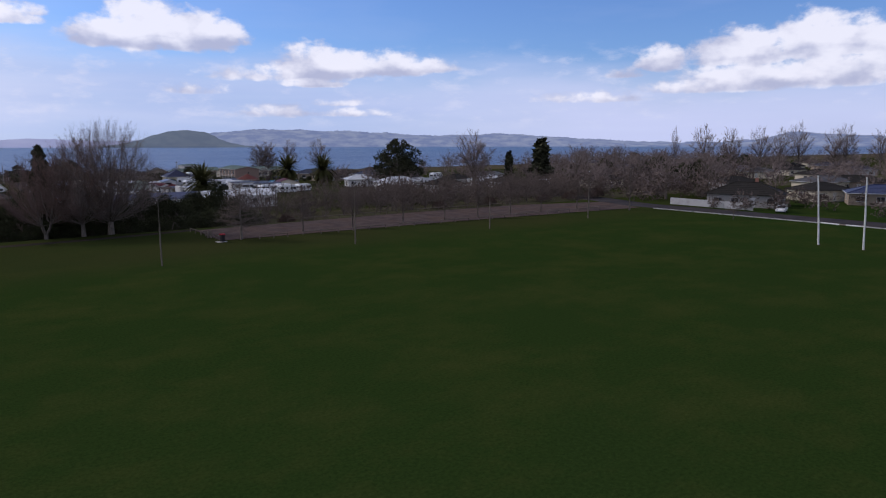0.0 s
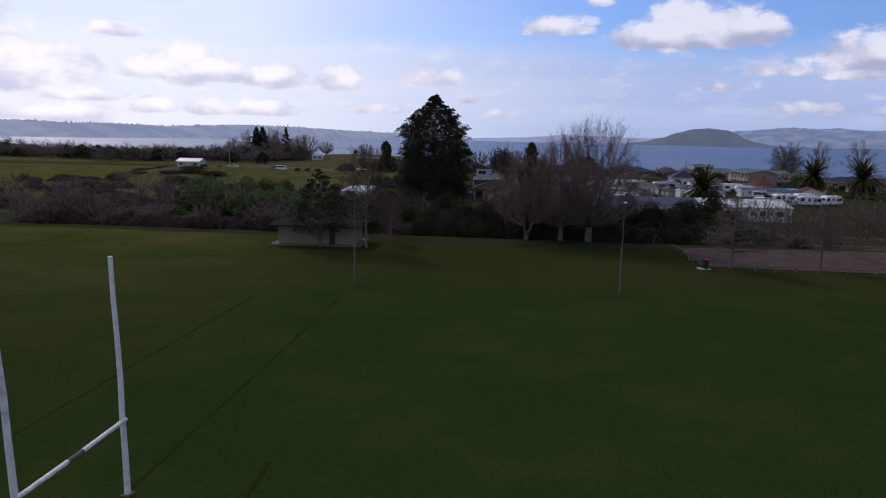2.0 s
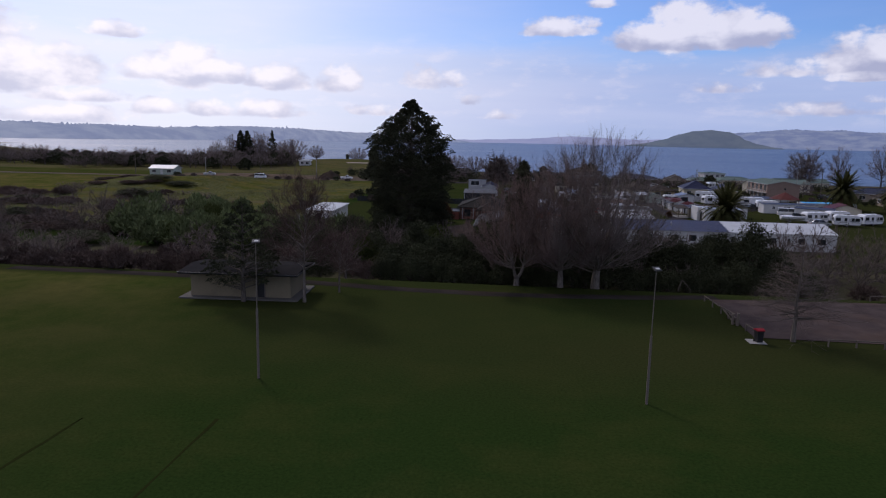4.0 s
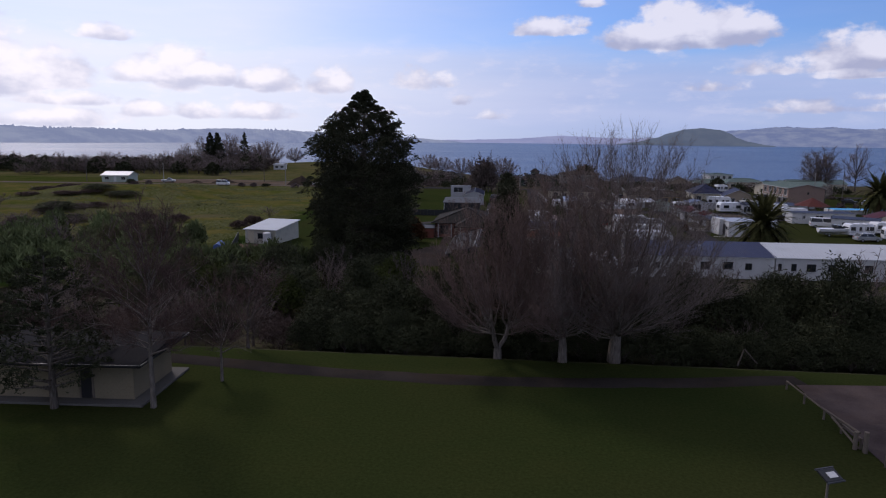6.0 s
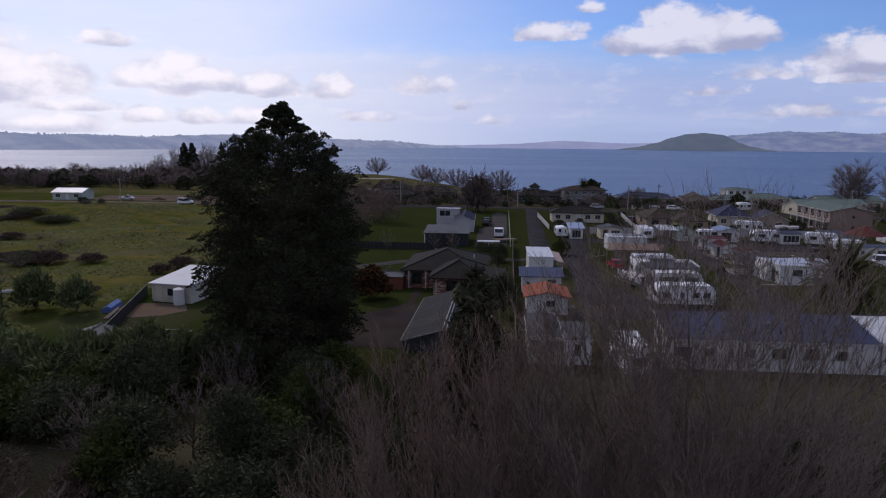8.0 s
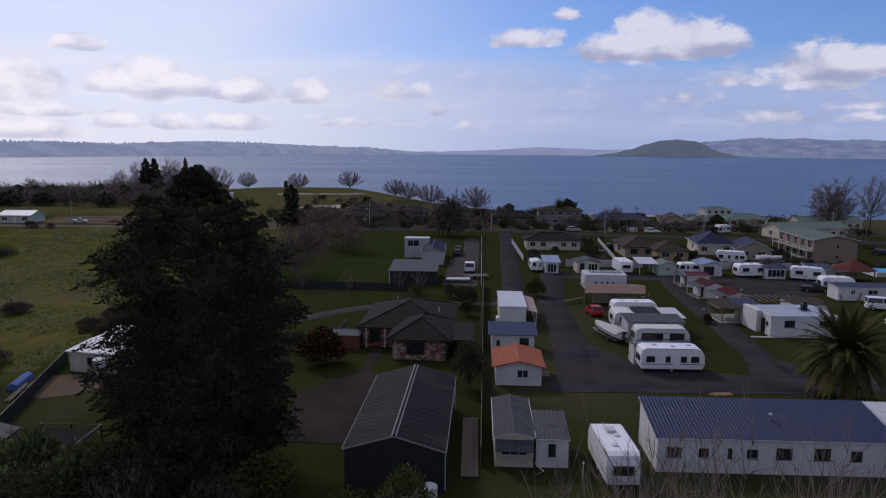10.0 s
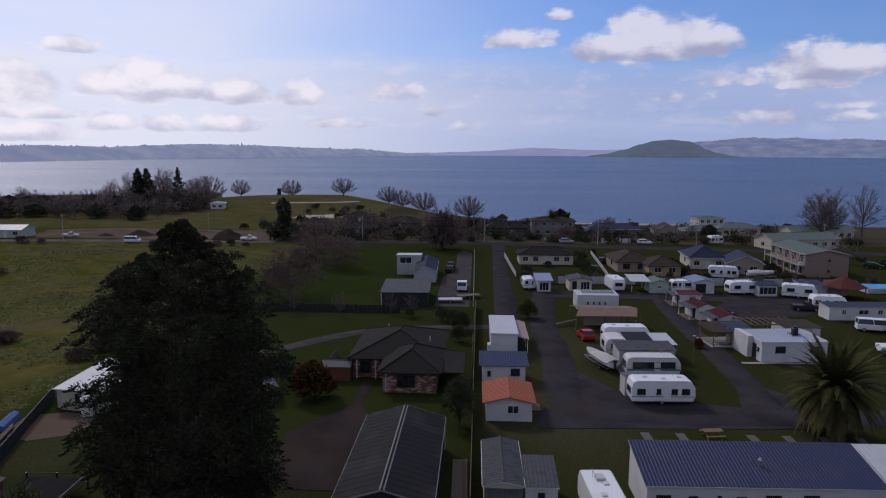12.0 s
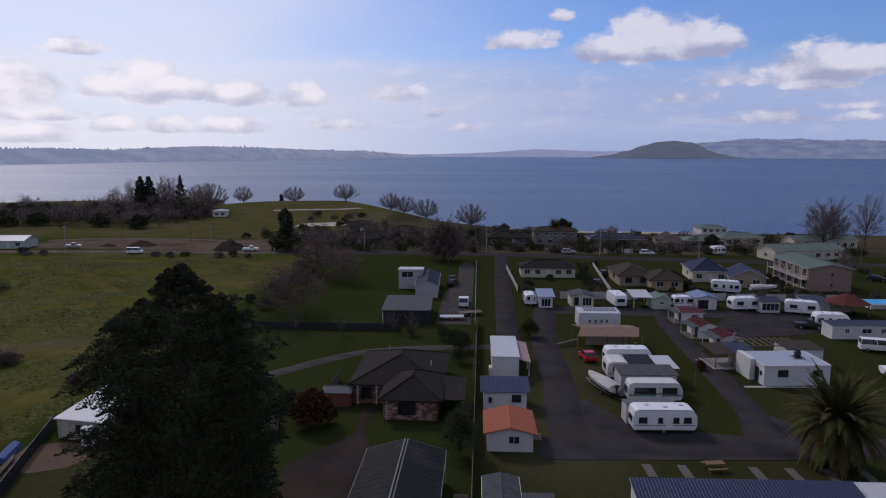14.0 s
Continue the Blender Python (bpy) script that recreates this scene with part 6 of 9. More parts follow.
# vehicles on the right edge of the park
boat(57.2, 187.5, -8, "white open motor boat on a trailer", False, 6.5)
for vx, vy, vt in ((62, 186, 10), (68.5, 189.5, 14), (66, 182, -12), (73, 184, 20)):
    caravan(vx, vy, vt, 5.2, "white caravan stored at the park edge", 2.4, 2.2, group="stored caravans")
car(60.5, 180.6, 8, SILVER, "silver estate car at the park edge", 4.4)
c = bare_cabin(71.0, 195.5, -8, "cream cabin with a red roof at the park edge", "cabin")
gable(c, 6.5, 5.5, 2.5, 1.0, CREAM, R_RED, "y", 0.3)
window(c, 2.0, 0, 1.0, 0.9, 0.9, "S", 2, BLACK)
# ---- brick house, steel shed and yard beyond the stream ----
sd = thing("steel_shed", -7.75, 138.8, PARK, 0, "big dark steel shed with a low gable roof and pale trim", "shed")
shed_roof = gable(sd, 7.1, 15.6, 3.05, 1.05, DARK_STEEL, R_SHED, "y", 0.12, 0.0, fascia=surface("grey_fascia", (0.22, 0.22, 0.22), 0.6))
bm = bmesh.new()
for s in (-1, 1):
    slab(bm, (3.55, -0.1, 4.185), (3.55 + s * 0.2, -0.1, 4.135), (3.55 + s * 0.2, 15.7, 4.135), (3.55, 15.7, 4.185), 0.02)
part("ridge_flashing", bm, surface("grey_fascia", (0.22, 0.22, 0.22), 0.6), shed_roof, "pale grey ridge flashing")
bm = bmesh.new()
for k in range(19):
    for s in (-1, 1):
        slab(bm, (3.55, 0.2 + 0.85 * k, 4.182), (3.55 + s * 3.6, 0.2 + 0.85 * k, 3.122), (3.55 + s * 3.6, 0.235 + 0.85 * k, 3.122), (3.55, 0.235 + 0.85 * k, 4.182), 0.012)
tagged(part("seams", bm, R_SHED, shed_roof), kind="stuff")
bm = bmesh.new()
rod(bm, (7.15, 0.2, 2.9), (7.15, 0.2, 0.05), 0.05, sides=6)
rod(bm, (7.15, 15.4, 2.9), (7.15, 15.4, 0.05), 0.05, sides=6)
part("downpipe", bm, TRIM, sd)
bm = bmesh.new()
for k in range(17):
    box(bm, 0.25 + 0.42 * k, 0.29 + 0.42 * k, -0.02, 0.0, 0.05, 3.0)
tagged(part("rib", bm, DARK_STEEL, sd), kind="stuff")
wt = thing("water_tank", -1.6, 137.2, PARK, 0, "small pale grey drum beside the steel shed", "drum")
bm = bmesh.new()
rod(bm, (0, 0, 0), (0, 0, 1.3), 0.6, sides=18)
rod(bm, (0, 0, 1.3), (0, 0, 1.5), 0.6, 0.2, 18)
part("drum", bm, TRIM, wt)
for px, py, lab in ((0.4, 142.5, "long narrow grey plank ramp beside the shed"),):
    o = thing("ramp", px, py, PARK, 1, lab, "ramp")
    for k in range(6):
        bm = bmesh.new()
        box(bm, 0.02 + 0.22 * k, 0.22 + 0.22 * k, -1.5, 9.5, 0.12, 0.18)
        part("plank", bm, TIMBER, o)
    bm = bmesh.new()
    box(bm, 0.1, 1.25, -1.4, 9.4, 0.0, 0.12)
    part("bearer", bm, TIMBER, o)

hs = thing("brick_house", -13.2, 168.7, PARK, 0, "low brick house under a dark hipped tile roof", "house")
hip(hs, 10.6, 12.6, 2.55, 2.1, MORTAR, R_CHAR, 0.55, 0.3, 5.0, 24, step=0.014)
hip(hs, 6.2, 8.5, 2.55, 1.75, MORTAR, R_CHAR, 0.55, 4.7, 0.0, 16, step=0.014)
bm = bmesh.new()
slab(bm, (10.9, 0.6, 2.35), (14.0, 0.6, 2.3), (14.0, 8.0, 2.45), (10.9, 8.0, 2.75), 0.1)
part("carport_roof", bm, R_CHAR, hs)
for py in (0.9, 7.6):
    post(hs, 13.8, py, 2.3, 0.07, TIMBER)
for px in (0.9, 3.2):
    post(hs, px, 4.55, 2.5, 0.06, WHITE, "porch_post")
window(hs, 7.4, -0.09, 0.75, 2.0, 1.35, "S", 3, BLACK)
window(hs, 1.9, 4.93, 0.7, 1.3, 1.35, "S", 2, BLACK)
window(hs, 0.22, 9.5, 0.8, 1.5, 1.2, "W", 2, BLACK)
bm = bmesh.new()
rod(bm, (5.1, -0.12, 2.4), (5.1, -0.12, 0.05), 0.05, sides=6)
part("downpipe", bm, WHITE, hs)
bm = bmesh.new()
for px, py, pz in ((3.2, 16.9, 3.7), (9.5, 9, 4.2)):
    rod(bm, (px, py, pz - 0.6), (px, py, pz), 0.07, sides=8)
part("flue", bm, TRIM, hs)
# bricks of the front wall and the porch return
rb = random.Random(5)


def brick_mesh():
    bm = bmesh.new()
    box(bm, 0, 0.44, -0.055, 0, 0, 0.145, 0.008)
    return bm_mesh("brick", bm, BRICK)


bmesh_red = brick_mesh()
bmesh_pale = bmesh_red.copy()
bmesh_pale.materials.clear()
bmesh_pale.materials.append(BRICK_PALE)
count = 0
for r in range(16):
    for k in range(13):
        bx = 4.72 + k * 0.47 + (0.23 if r % 2 else 0.0)
        bz = 0.02 + r * 0.157
        if bx + 0.44 > 10.9 or (6.35 < bx + 0.2 < 8.45 and 0.6 < bz + 0.1 < 2.2):
            continue
        o = new("brick", bmesh_pale if rb.random() < 0.36 else bmesh_red)
        o.parent = hs
        o.matrix_basis = pose(bx, -0.002, bz)
        count += 1
for r in range(16):
    for k in range(8):
        bx = 0.34 + k * 0.47 + (0.23 if r % 2 else 0.0)
        bz = 0.02 + r * 0.157
        if bx + 0.44 > 4.5 or (1.2 < bx + 0.2 < 2.7 and 0.55 < bz + 0.1 < 2.2):
            continue
        o = new("brick", bmesh_pale if rb.random() < 0.3 else bmesh_red)
        o.parent = hs
        o.matrix_basis = pose(bx, 4.998, bz)
gs = thing("garden_shed", -16.4, 172.3, PARK, 0, "low garden shed with a grey roof beside the house", "shed")
gable(gs, 3.4, 2.6, 1.7, 0.4, surface("red_shed_wall", (0.20, 0.07, 0.05), 0.8), R_GREY, "x", 0.15)
fe = thing("garden_fence", -16.3, 176.5, PARK, 0, "slatted timber fence beside the brick house", "fence")
for k in range(14):
    bm = bmesh.new()
    box(bm, -0.02, 0.02, 0.36 * k, 0.36 * k + 0.28, 0, 1.5)
    part("slat", bm, TIMBER, fe)
# little gabled white shed seen past the conifer
ws = thing("garden_shed", -21.6, 164.5, PARK, 20, "small cream gabled shed under the conifer", "shed")
gable(ws, 2.0, 2.4, 1.7, 0.5, TAN, R_GREY, "y", 0.15)
window(ws, 1.0, 0, 0.7, 0.6, 0.6, "S", 2)
# boundary fence between the house and the park
fb = thing("board_fence", 1.9, 143, PARK, 0, "dark board fence along the park boundary", "fence")
for k in range(30):
    bm = bmesh.new()
    box(bm, -0.03, 0.03, 2.3 * k, 2.3 * k + 2.25, 0, 1.55)
    part("board", bm, TIMBER, fb)
for px, py in ((1.7, 178), (1.8, 190)):
    o = thing("utility_pole", px, py, PARK, 0, "thin weathered service pole at the boundary", "pole")
    bm = bmesh.new()
    rod(bm, (0, 0, 0), (0, 0, 4.5), 0.09, 0.07, 8)
    part("pole", bm, POLE, o)

# white shed left of the conifer
w2 = thing("white_shed", -42.4, 161.5, PARK, -8, "cream shed with a white single-pitch roof beside the pasture", "shed")
mono(w2, 5.4, 8.2, 2.3, 3.0, surface("shed_cream", (0.52, 0.50, 0.42), 0.7, grime=0.3), R_WHITE, 0.25, 0.0, fascia=TRIM)
window(w2, 2.7, 0, 0.9, 1.0, 0.8, "S", 2, BLACK)
door(w2, 1.0, 0, 0.02, 0.9, 1.95, "S", CREAM)
o = thing("water_tank", -38.3, 160.2, PARK, 0, "white upright water tank beside the shed", "water tank")
bm = bmesh.new()
rod(bm, (0, 0, 0), (0, 0, 1.9), 0.65, sides=16)
rod(bm, (0, 0, 1.9), (0, 0, 2.05), 0.65, 0.3, 16)
part("tank", bm, WHITE, o)
o = thing("board_fence", -45.0, 165, PARK, 18, "dark board fence beside the pasture", "fence")
for k in range(14):
    bm = bmesh.new()
    box(bm, -0.04, 0.04, -2.2 * k - 2.15, -2.2 * k, 0, 1.3)
    part("board", bm, DARK_STEEL, o)
jt = thing("junk_pile", -45.3, 158.5, PARK, 14, "blue tarpaulin and boards stacked beside the fence", "junk pile")
bm = bmesh.new()
prism(bm, [(-0.6, 0), (0.6, 0), (0.45, 0.5), (0.0, 0.75), (-0.5, 0.45)], "y", -3.2, 0.6)
part("tarpaulin", bm, surface("blue_tarpaulin", (0.10, 0.16, 0.36), 0.5), jt)
for k in range(4):
    bm = bmesh.new()
    rod(bm, (0.7 + 0.15 * k, -6.5, 0.1), (0.9 + 0.1 * k, -2.0 - 0.3 * k, 0.35), 0.08, sides=5)
    part("board", bm, BARK_PALE, jt)
for bx, by, bt in ((-62.5, 161.5, 20), (-66.0, 161.0, -8)):
    o = thing("timber_stack", bx, by, land(bx, by), bt, "loose stack of pale boards lying in the pasture", "timber stack", "timber stacks")
    for k in range(7):
        bm = bmesh.new()
        rod(bm, (-1.6 + 0.12 * k, -0.5 + 0.17 * k, 0.08 + 0.07 * (k % 3)), (1.3 + 0.2 * math.sin(k * 2.0), -0.3 + 0.1 * k + 0.5 * math.sin(k * 1.7), 0.16 + 0.18 * (k % 2)), 0.075, sides=4)
        part("board", bm, TRIM, o)
# animal pen and its shelter
pn = thing("pen", -34.2, 140.6, PARK, 2, "roofed dark mesh pen on the lawn", "pen")
for px, py in ((0, 0), (5.0, 0), (0, 4.4), (5.0, 4.4), (2.5, 0), (2.5, 4.4)):
    post(pn, px, py, 1.35, 0.05, BLACK)
for a, b in (((0, 0), (5, 0)), ((5, 0), (5, 4.4)), ((5, 4.4), (0, 4.4)), ((0, 4.4), (0, 0))):
    for zz in (0.7, 1.32):
        bm = bmesh.new()
        rod(bm, (*a, zz), (*b, zz), 0.04, sides=5)
        part("rail", bm, BLACK, pn)
bm = bmesh.new()
slab(bm, (0.1, 0.1, 1.0), (4.9, 0.1, 1.0), (4.9, 4.3, 1.0), (0.1, 4.3, 1.0), 0.05)
part("cover", bm, surface("dark_mesh", (0.016, 0.016, 0.018), 1.0), pn)
o = thing("animal_shelter", -38.8, 138.8, PARK, 8, "small shelter with a weathered zinc roof", "shelter")
gable(o, 4.2, 4.0, 1.6, 0.6, surface("red_shed_wall", (0.20, 0.07, 0.05), 0.8), R_ZINC, "y", 0.2)

# ---- barns in the paddock ----
bn = thing("barn", -14.9, 211.6, -0.72, 2, "open-fronted barn with a pale grey skillion roof", "barn")
mono(bn, 8.3, 10.8, 2.55, 2.85, DARK_STEEL, R_ZINC, 0.25, 0.5)
bm = bmesh.new()
rod(bm, (0.0, -0.1, 0), (0.0, -0.1, 2.4), 0.06, sides=6)
part("downpipe", bm, WHITE, bn)
b2 = thing("barn", -11.3, 234.0, -0.8, 2, "long narrow grey barn with a slate-blue gable roof", "barn")
gable(b2, 4.7, 14.5, 2.7, 0.9, GREY_WALL, R_SLATE, "y", 0.2, 0.5, fascia=TRIM)
lf2 = thing("loft_shed", -16.0, 243.2, -0.8, 2, "tall pale shed with an open upper loft", "shed")
mono(lf2, 5.4, 5.0, 4.4, 4.1, GREY_WALL, R_WHITE, 0.15)
window(lf2, 2.0, 0, 2.6, 2.6, 1.4, "S", 2, WHITE)
yf = thing("wire_fence", 1.5, 212.5, -0.75, 0.3, "thin pale post and wire fence beside the gravel yard", "fence")
for k in range(22):
    bm = bmesh.new()
    rod(bm, (0, 3.0 * k, -0.1), (0, 3.0 * k, 1.2), 0.05, sides=6)
    part("post", bm, TRIM, yf)
for zz in (0.45, 0.8, 1.12):
    bm = bmesh.new()
    rod(bm, (0, 0, zz), (0, 63.0, zz), 0.018, sides=4)
    part("wire", bm, TRIM, yf)
tr = thing("truck", -0.9, 226.5, -0.75, -90, "white flat-deck truck in the gravel yard", "truck")
bm = bmesh.new()
box(bm, -4.2, 0.2, -1.0, 1.0, 0.75, 0.95, 0.02)
part("deck", bm, TIMBER, tr)
bm = bmesh.new()
prism(bm, [(0.3, 0.5), (2.0, 0.5), (2.05, 1.2), (1.7, 2.1), (0.3, 2.15)], "y", -0.95, 0.95)
part("cab", bm, WHITE_GLOSS, tr)
bm = bmesh.new()
prism(bm, [(2.04, 1.25), (1.98, 1.3), (1.72, 2.0), (1.78, 2.0)], "y", -0.85, 0.85)
part("windscreen", bm, GLASS, tr)
bm = bmesh.new()
box(bm, -4.2, 2.0, -0.4, 0.4, 0.45, 0.75)
part("chassis", bm, BLACK, tr)
for f in (-3.2, 1.3):
    for s in (-0.85, 0.85):
        wheel(tr, 0, 0, 0.42, 0.26).matrix_basis = pose(f, s, 0.42, 0, 0, 90)
for jx, jy, jt2, lab in ((-4.9, 214.5, 4, "white flat trailer deck in the yard"), (-1.3, 217.5, 20, "pale farm trailer loaded with boards")):
    o = thing("trailer", jx, jy, -0.72, jt2, lab, "trailer")
    bm = bmesh.new()
    box(bm, 0, 4.4, 0, 1.9, 0.6, 0.72, 0.02)
    part("deck", bm, R_WHITE if jx < -3 else TIMBER, o)
    bm = bmesh.new()
    rod(bm, (4.4, 0.95, 0.62), (5.6, 0.95, 0.5), 0.05, sides=6)
    rod(bm, (5.5, 0.95, 0.5), (5.5, 0.95, 0), 0.04, sides=6)
    part("drawbar", bm, BLACK, o)
    for s in (0.1, 1.8):
        wheel(o, 0, 0, 0.3, 0.16).matrix_basis = pose(2.2, s, 0.3, 0, 0, 90)
for cx, cy, ct in ((-4.5, 246, 80), (-4.2, 251, 95)):
    car(cx, cy, ct, BLACK, "dark car parked beside the barn", 4.4, "hatch", -0.85)
hg = thing("paling_fence", -24, 207.2, -0.7, 0, "long dark paling fence along the paddock", "fence")
for k in range(40):
    bm = bmesh.new()
    box(bm, -19 + 0.8 * k, -18.25 + 0.8 * k, -0.04, 0.04, 0, 1.3)
    part("board", bm, DARK_STEEL, hg)

# ---- houses along the lakeside road ----
FOOT = []


def villa(x, y, turn, w, d, label, wall, roof, h=2.5, rise=1.6, style="hip", z=None, wins=3, fr=None, group="lakeside houses", chimney=False):
    z = land(x, y) if z is None else z
    FOOT.append((x, y, w, d))
    o = thing("house", x, y, z - 0.02, turn, label, "house", group)
    if style == "hip":
        hip(o, w, d, h, rise, wall, roof, 0.5, courses=7)
    else:
        gable(o, w, d, h, rise, wall, roof, style, 0.4, fascia=TRIM)
    n = wins
    for k in range(n):
        wx = w * (k + 0.6) / (n + 0.2)
        if k == n // 2 and n > 2:
            door(o, wx, -0.0, 0.05, 0.85, 2.0, "S", fr or WHITE)
        else:
            window(o, wx, -0.0, 0.85, min(1.6, w / n * 0.5), 1.15, "S", 2, fr)
    window(o, 0, d * 0.5, 0.9, 1.4, 1.1, "W", 2, fr)
    if h > 4:
        for k in range(n + 1):
            window(o, w * (k + 0.5) / (n + 1), 0, 3.4, 1.2, 1.1, "S", 2, fr)
    if chimney:
        bm = bmesh.new()
        box(bm, w * 0.6, w * 0.6 + 0.7, d * 0.55, d * 0.55 + 0.6, h, h + rise + 0.9, 0.02)
        part("chimney", bm, BRICK, o)
    return o


villa(12.4, 260.2, 1, 13.2, 7.5, "long cream bungalow under a dark tile roof", CREAM, R_CHAR, 2.5, 1.5, wins=5)
o = thing("board_fence", 10.6, 242, -0.8, 3, "pale board fence round the bungalow lawn", "fence")
for k in range(13):
    bm = bmesh.new()
    box(bm, -0.03, 0.03, 2.2 * k, 2.2 * k + 2.15, 0, 1.2)
    part("board", bm, GREY_WALL, o)
o = thing("board_fence", 31.0, 243, -0.8, -3, "pale low wall beside the bungalow drive", "fence")
for k in range(16):
    bm = bmesh.new()
    box(bm, -0.08, 0.08, 2.2 * k, 2.2 * k + 2.18, 0, 0.9)
    part("board", bm, GREY_WALL, o)
villa(34.5, 250.5, 2, 7.5, 12, "brown brick house under a brown tile roof", TAN, R_BROWN, 2.5, 1.9, wins=2, fr=BLACK)
villa(40.5, 245.5, 2, 7.0, 9, "ochre wing of a house under a brown tile roof", surface("ochre_wall", (0.40, 0.30, 0.17), 0.8), R_BROWN, 2.4, 1.6, wins=2)
car(33.2, 262, 92, BLACK, "dark car in the bungalow drive", 4.3, z=-1.0)
villa(53.0, 257, -4, 8.0, 11, "pale house under a deep blue hipped roof", CREAM, R_NAVY, 2.7, 2.4, wins=3)
villa(59.5, 250.6, -10, 7.6, 9, "pale gabled wing under a blue roof", TAN, R_NAVY, 2.6, 1.7, "y", wins=2)
caravan(53.0, 244.0, -16, 6.2, "white motor caravan beside the blue-roofed house", 2.7, 2.3, z=-0.85)
boat(61.5, 244.5, 4, "covered white boat beside the blue-roofed house", True, 6.0, z=-0.85)


def motel(x, y, turn, w, d, label, h=5.2):
    o = thing("motel", x, y, land(x, y) - 0.02, turn, label, "motel", "motel blocks")
    gable(o, d, w, h, 1.0, surface("pinkish_tan_brick", (0.30, 0.215, 0.175), 0.85, grime=0.25, grain=14), R_GREEN, "y", 0.35, 0.7, fascia=WHITE)
    for f in (0, 1):
        for k in range(int(w / 3.6)):
            window(o, 0, 1.9 + 3.6 * k, 0.5 + 2.6 * f, 2.0, 1.8, "W", 3)
    bm = bmesh.new()
    box(bm, -1.4, -0.02, 0.2, w - 0.2, 2.5, 2.65)
    part("balcony", bm, CONCRETE, o)
    for zz in (2.95, 3.25, 3.55):
        bm = bmesh.new()
        rod(bm, (-1.35, 0.2, zz), (-1.35, w - 0.2, zz), 0.03, sides=4)
        part("rail", bm, TIMBER, o)
    for k in range(int(w / 3.6) + 1):
        post(o, -1.3, 0.3 + 3.6 * k, 3.6, 0.06, WHITE)
    window(o, d * 0.55, 0, 3.6, 0.5, 0.5, "S", 1, BLACK)
    window(o, d * 0.55, 0, 1.2, 0.4, 0.5, "S", 1, BLACK)
    return o


motel(75.0, 246.9, 0, 18, 9.4, "two-storey tan motel block with a pale green roof and balcony")
villa(86.0, 290, 14, 22, 8, "long pale motel wing with a green roof", CREAM, R_GREEN, 3.0, 1.4, "x", wins=7)
# beyond the road
villa(4.6, 321, 0, 14, 9, "dark green house with a raised lookout", surface("dark_green_wall", (0.06, 0.085, 0.07), 0.8), R_CHAR, 2.7, 1.8, wins=4)
o = thing("lookout", 8.7, 325.5, land(8.7, 325.5), 0, "small lookout tower above the green house", "tower")
bm = bmesh.new()
box(bm, 0, 3.2, 0, 3.2, 2.5, 5.6)
part("wall", bm, surface("dark_green_wall", (0.06, 0.085, 0.07)), o)
bm = bmesh.new()
box(bm, 0.2, 3.0, 0.2, 3.0, -0.1, 2.5)
part("base", bm, surface("dark_green_wall", (0.06, 0.085, 0.07)), o)
for k in range(2):
    window(o, 0.9 + 1.4 * k, 0, 4.0, 1.1, 1.0, "S", 1)
bm = bmesh.new()
tip = bm.verts.new((1.6, 1.6, 7.0))
ring = [bm.verts.new((x, y, 5.55)) for x, y in ((-0.5, -0.5), (3.7, -0.5), (3.7, 3.7), (-0.5, 3.7))]
for k in range(4):
    bm.faces.new((ring[k], ring[(k + 1) % 4], tip))
bm.faces.new(ring[::-1])
part("roof", bm, R_CHAR, o)
villa(20.1, 322, 0, 14.5, 8, "two-storey grey house with white windows", surface("grey_weatherboard", (0.22, 0.22, 0.22), 0.8), R_BROWN, 5.0, 1.2, wins=4)
villa(38.6, 319, 2, 18, 8, "long slate-roofed house behind a white wall", surface("grey_weatherboard", (0.22, 0.22, 0.22)), R_SLATE, 2.8, 1.5, wins=5)
o = thing("garden_wall", 40.5, 304.5, land(41, 304.5), 1.5, "low white panelled wall beside the road", "wall")
for k in range(6):
    bm = bmesh.new()
    box(bm, 3.1 * k, 3.1 * k + 2.7, -0.1, 0.1, 0, 1.3, 0.02)
    part("panel", bm, WHITE, o)
    post(o, 3.1 * k + 2.9, 0, 1.45, 0.14, BLACK)
villa(59.8, 318, -6, 8.5, 8, "tan house with a brown gable and white garage door", TAN, R_BROWN, 2.8, 1.9, "y", wins=2)
villa(70, 318, 3, 12, 8, "tan house with a pale green roof", TAN, R_GREEN, 2.7, 1.3, wins=3)
villa(84, 326, 6, 14, 8, "pale house with a green roof beside the beach", CREAM, R_GREEN, 2.8, 1.3, wins=4)
villa(80, 336, 4, 9, 8, "two-storey pale house beside the beach", WHITE, R_GREEN, 5.0, 0.6, wins=3)
villa(104, 318, 10, 22, 7, "long pale motel wing with a green roof beside the lake", CREAM, R_GREEN, 2.9, 1.3, "x", wins=8)
caravan(72.5, 300.5, 20, 4.5, "white caravan parked beside the road", 2.6, 2.2, z=land(72.5, 300.5))
car(23.0, 306.2, 4, SILVER, "silver car parked beside the lakeside road", 4.4, z=land(23, 306))
for hx, hy, ht in ((-4.5, 322, 4), (-22, 336, -10), (-40, 352, 6), (-34, 316, -4), (-50, 322, 8)):
    villa(hx - 10, hy, ht, 12, 8, "dark weatherboard house among trees", surface("dark_weatherboard", (0.13, 0.115, 0.10), 0.8), R_CHAR, 2.7, 1.8, wins=3)
for hx, hy, ht, hw in ((105, 258, -20, 14), (118, 246, 12, 12), (104, 236, 0, 13), (121, 226, 20, 12), (140, 262, 5, 13), (136, 238, -8, 12)):
    villa(hx, hy, ht, hw, 8, "low pale house near the lake", TAN, R_SLATE if hx % 2 else R_BROWN, 2.6, 1.6, wins=3)
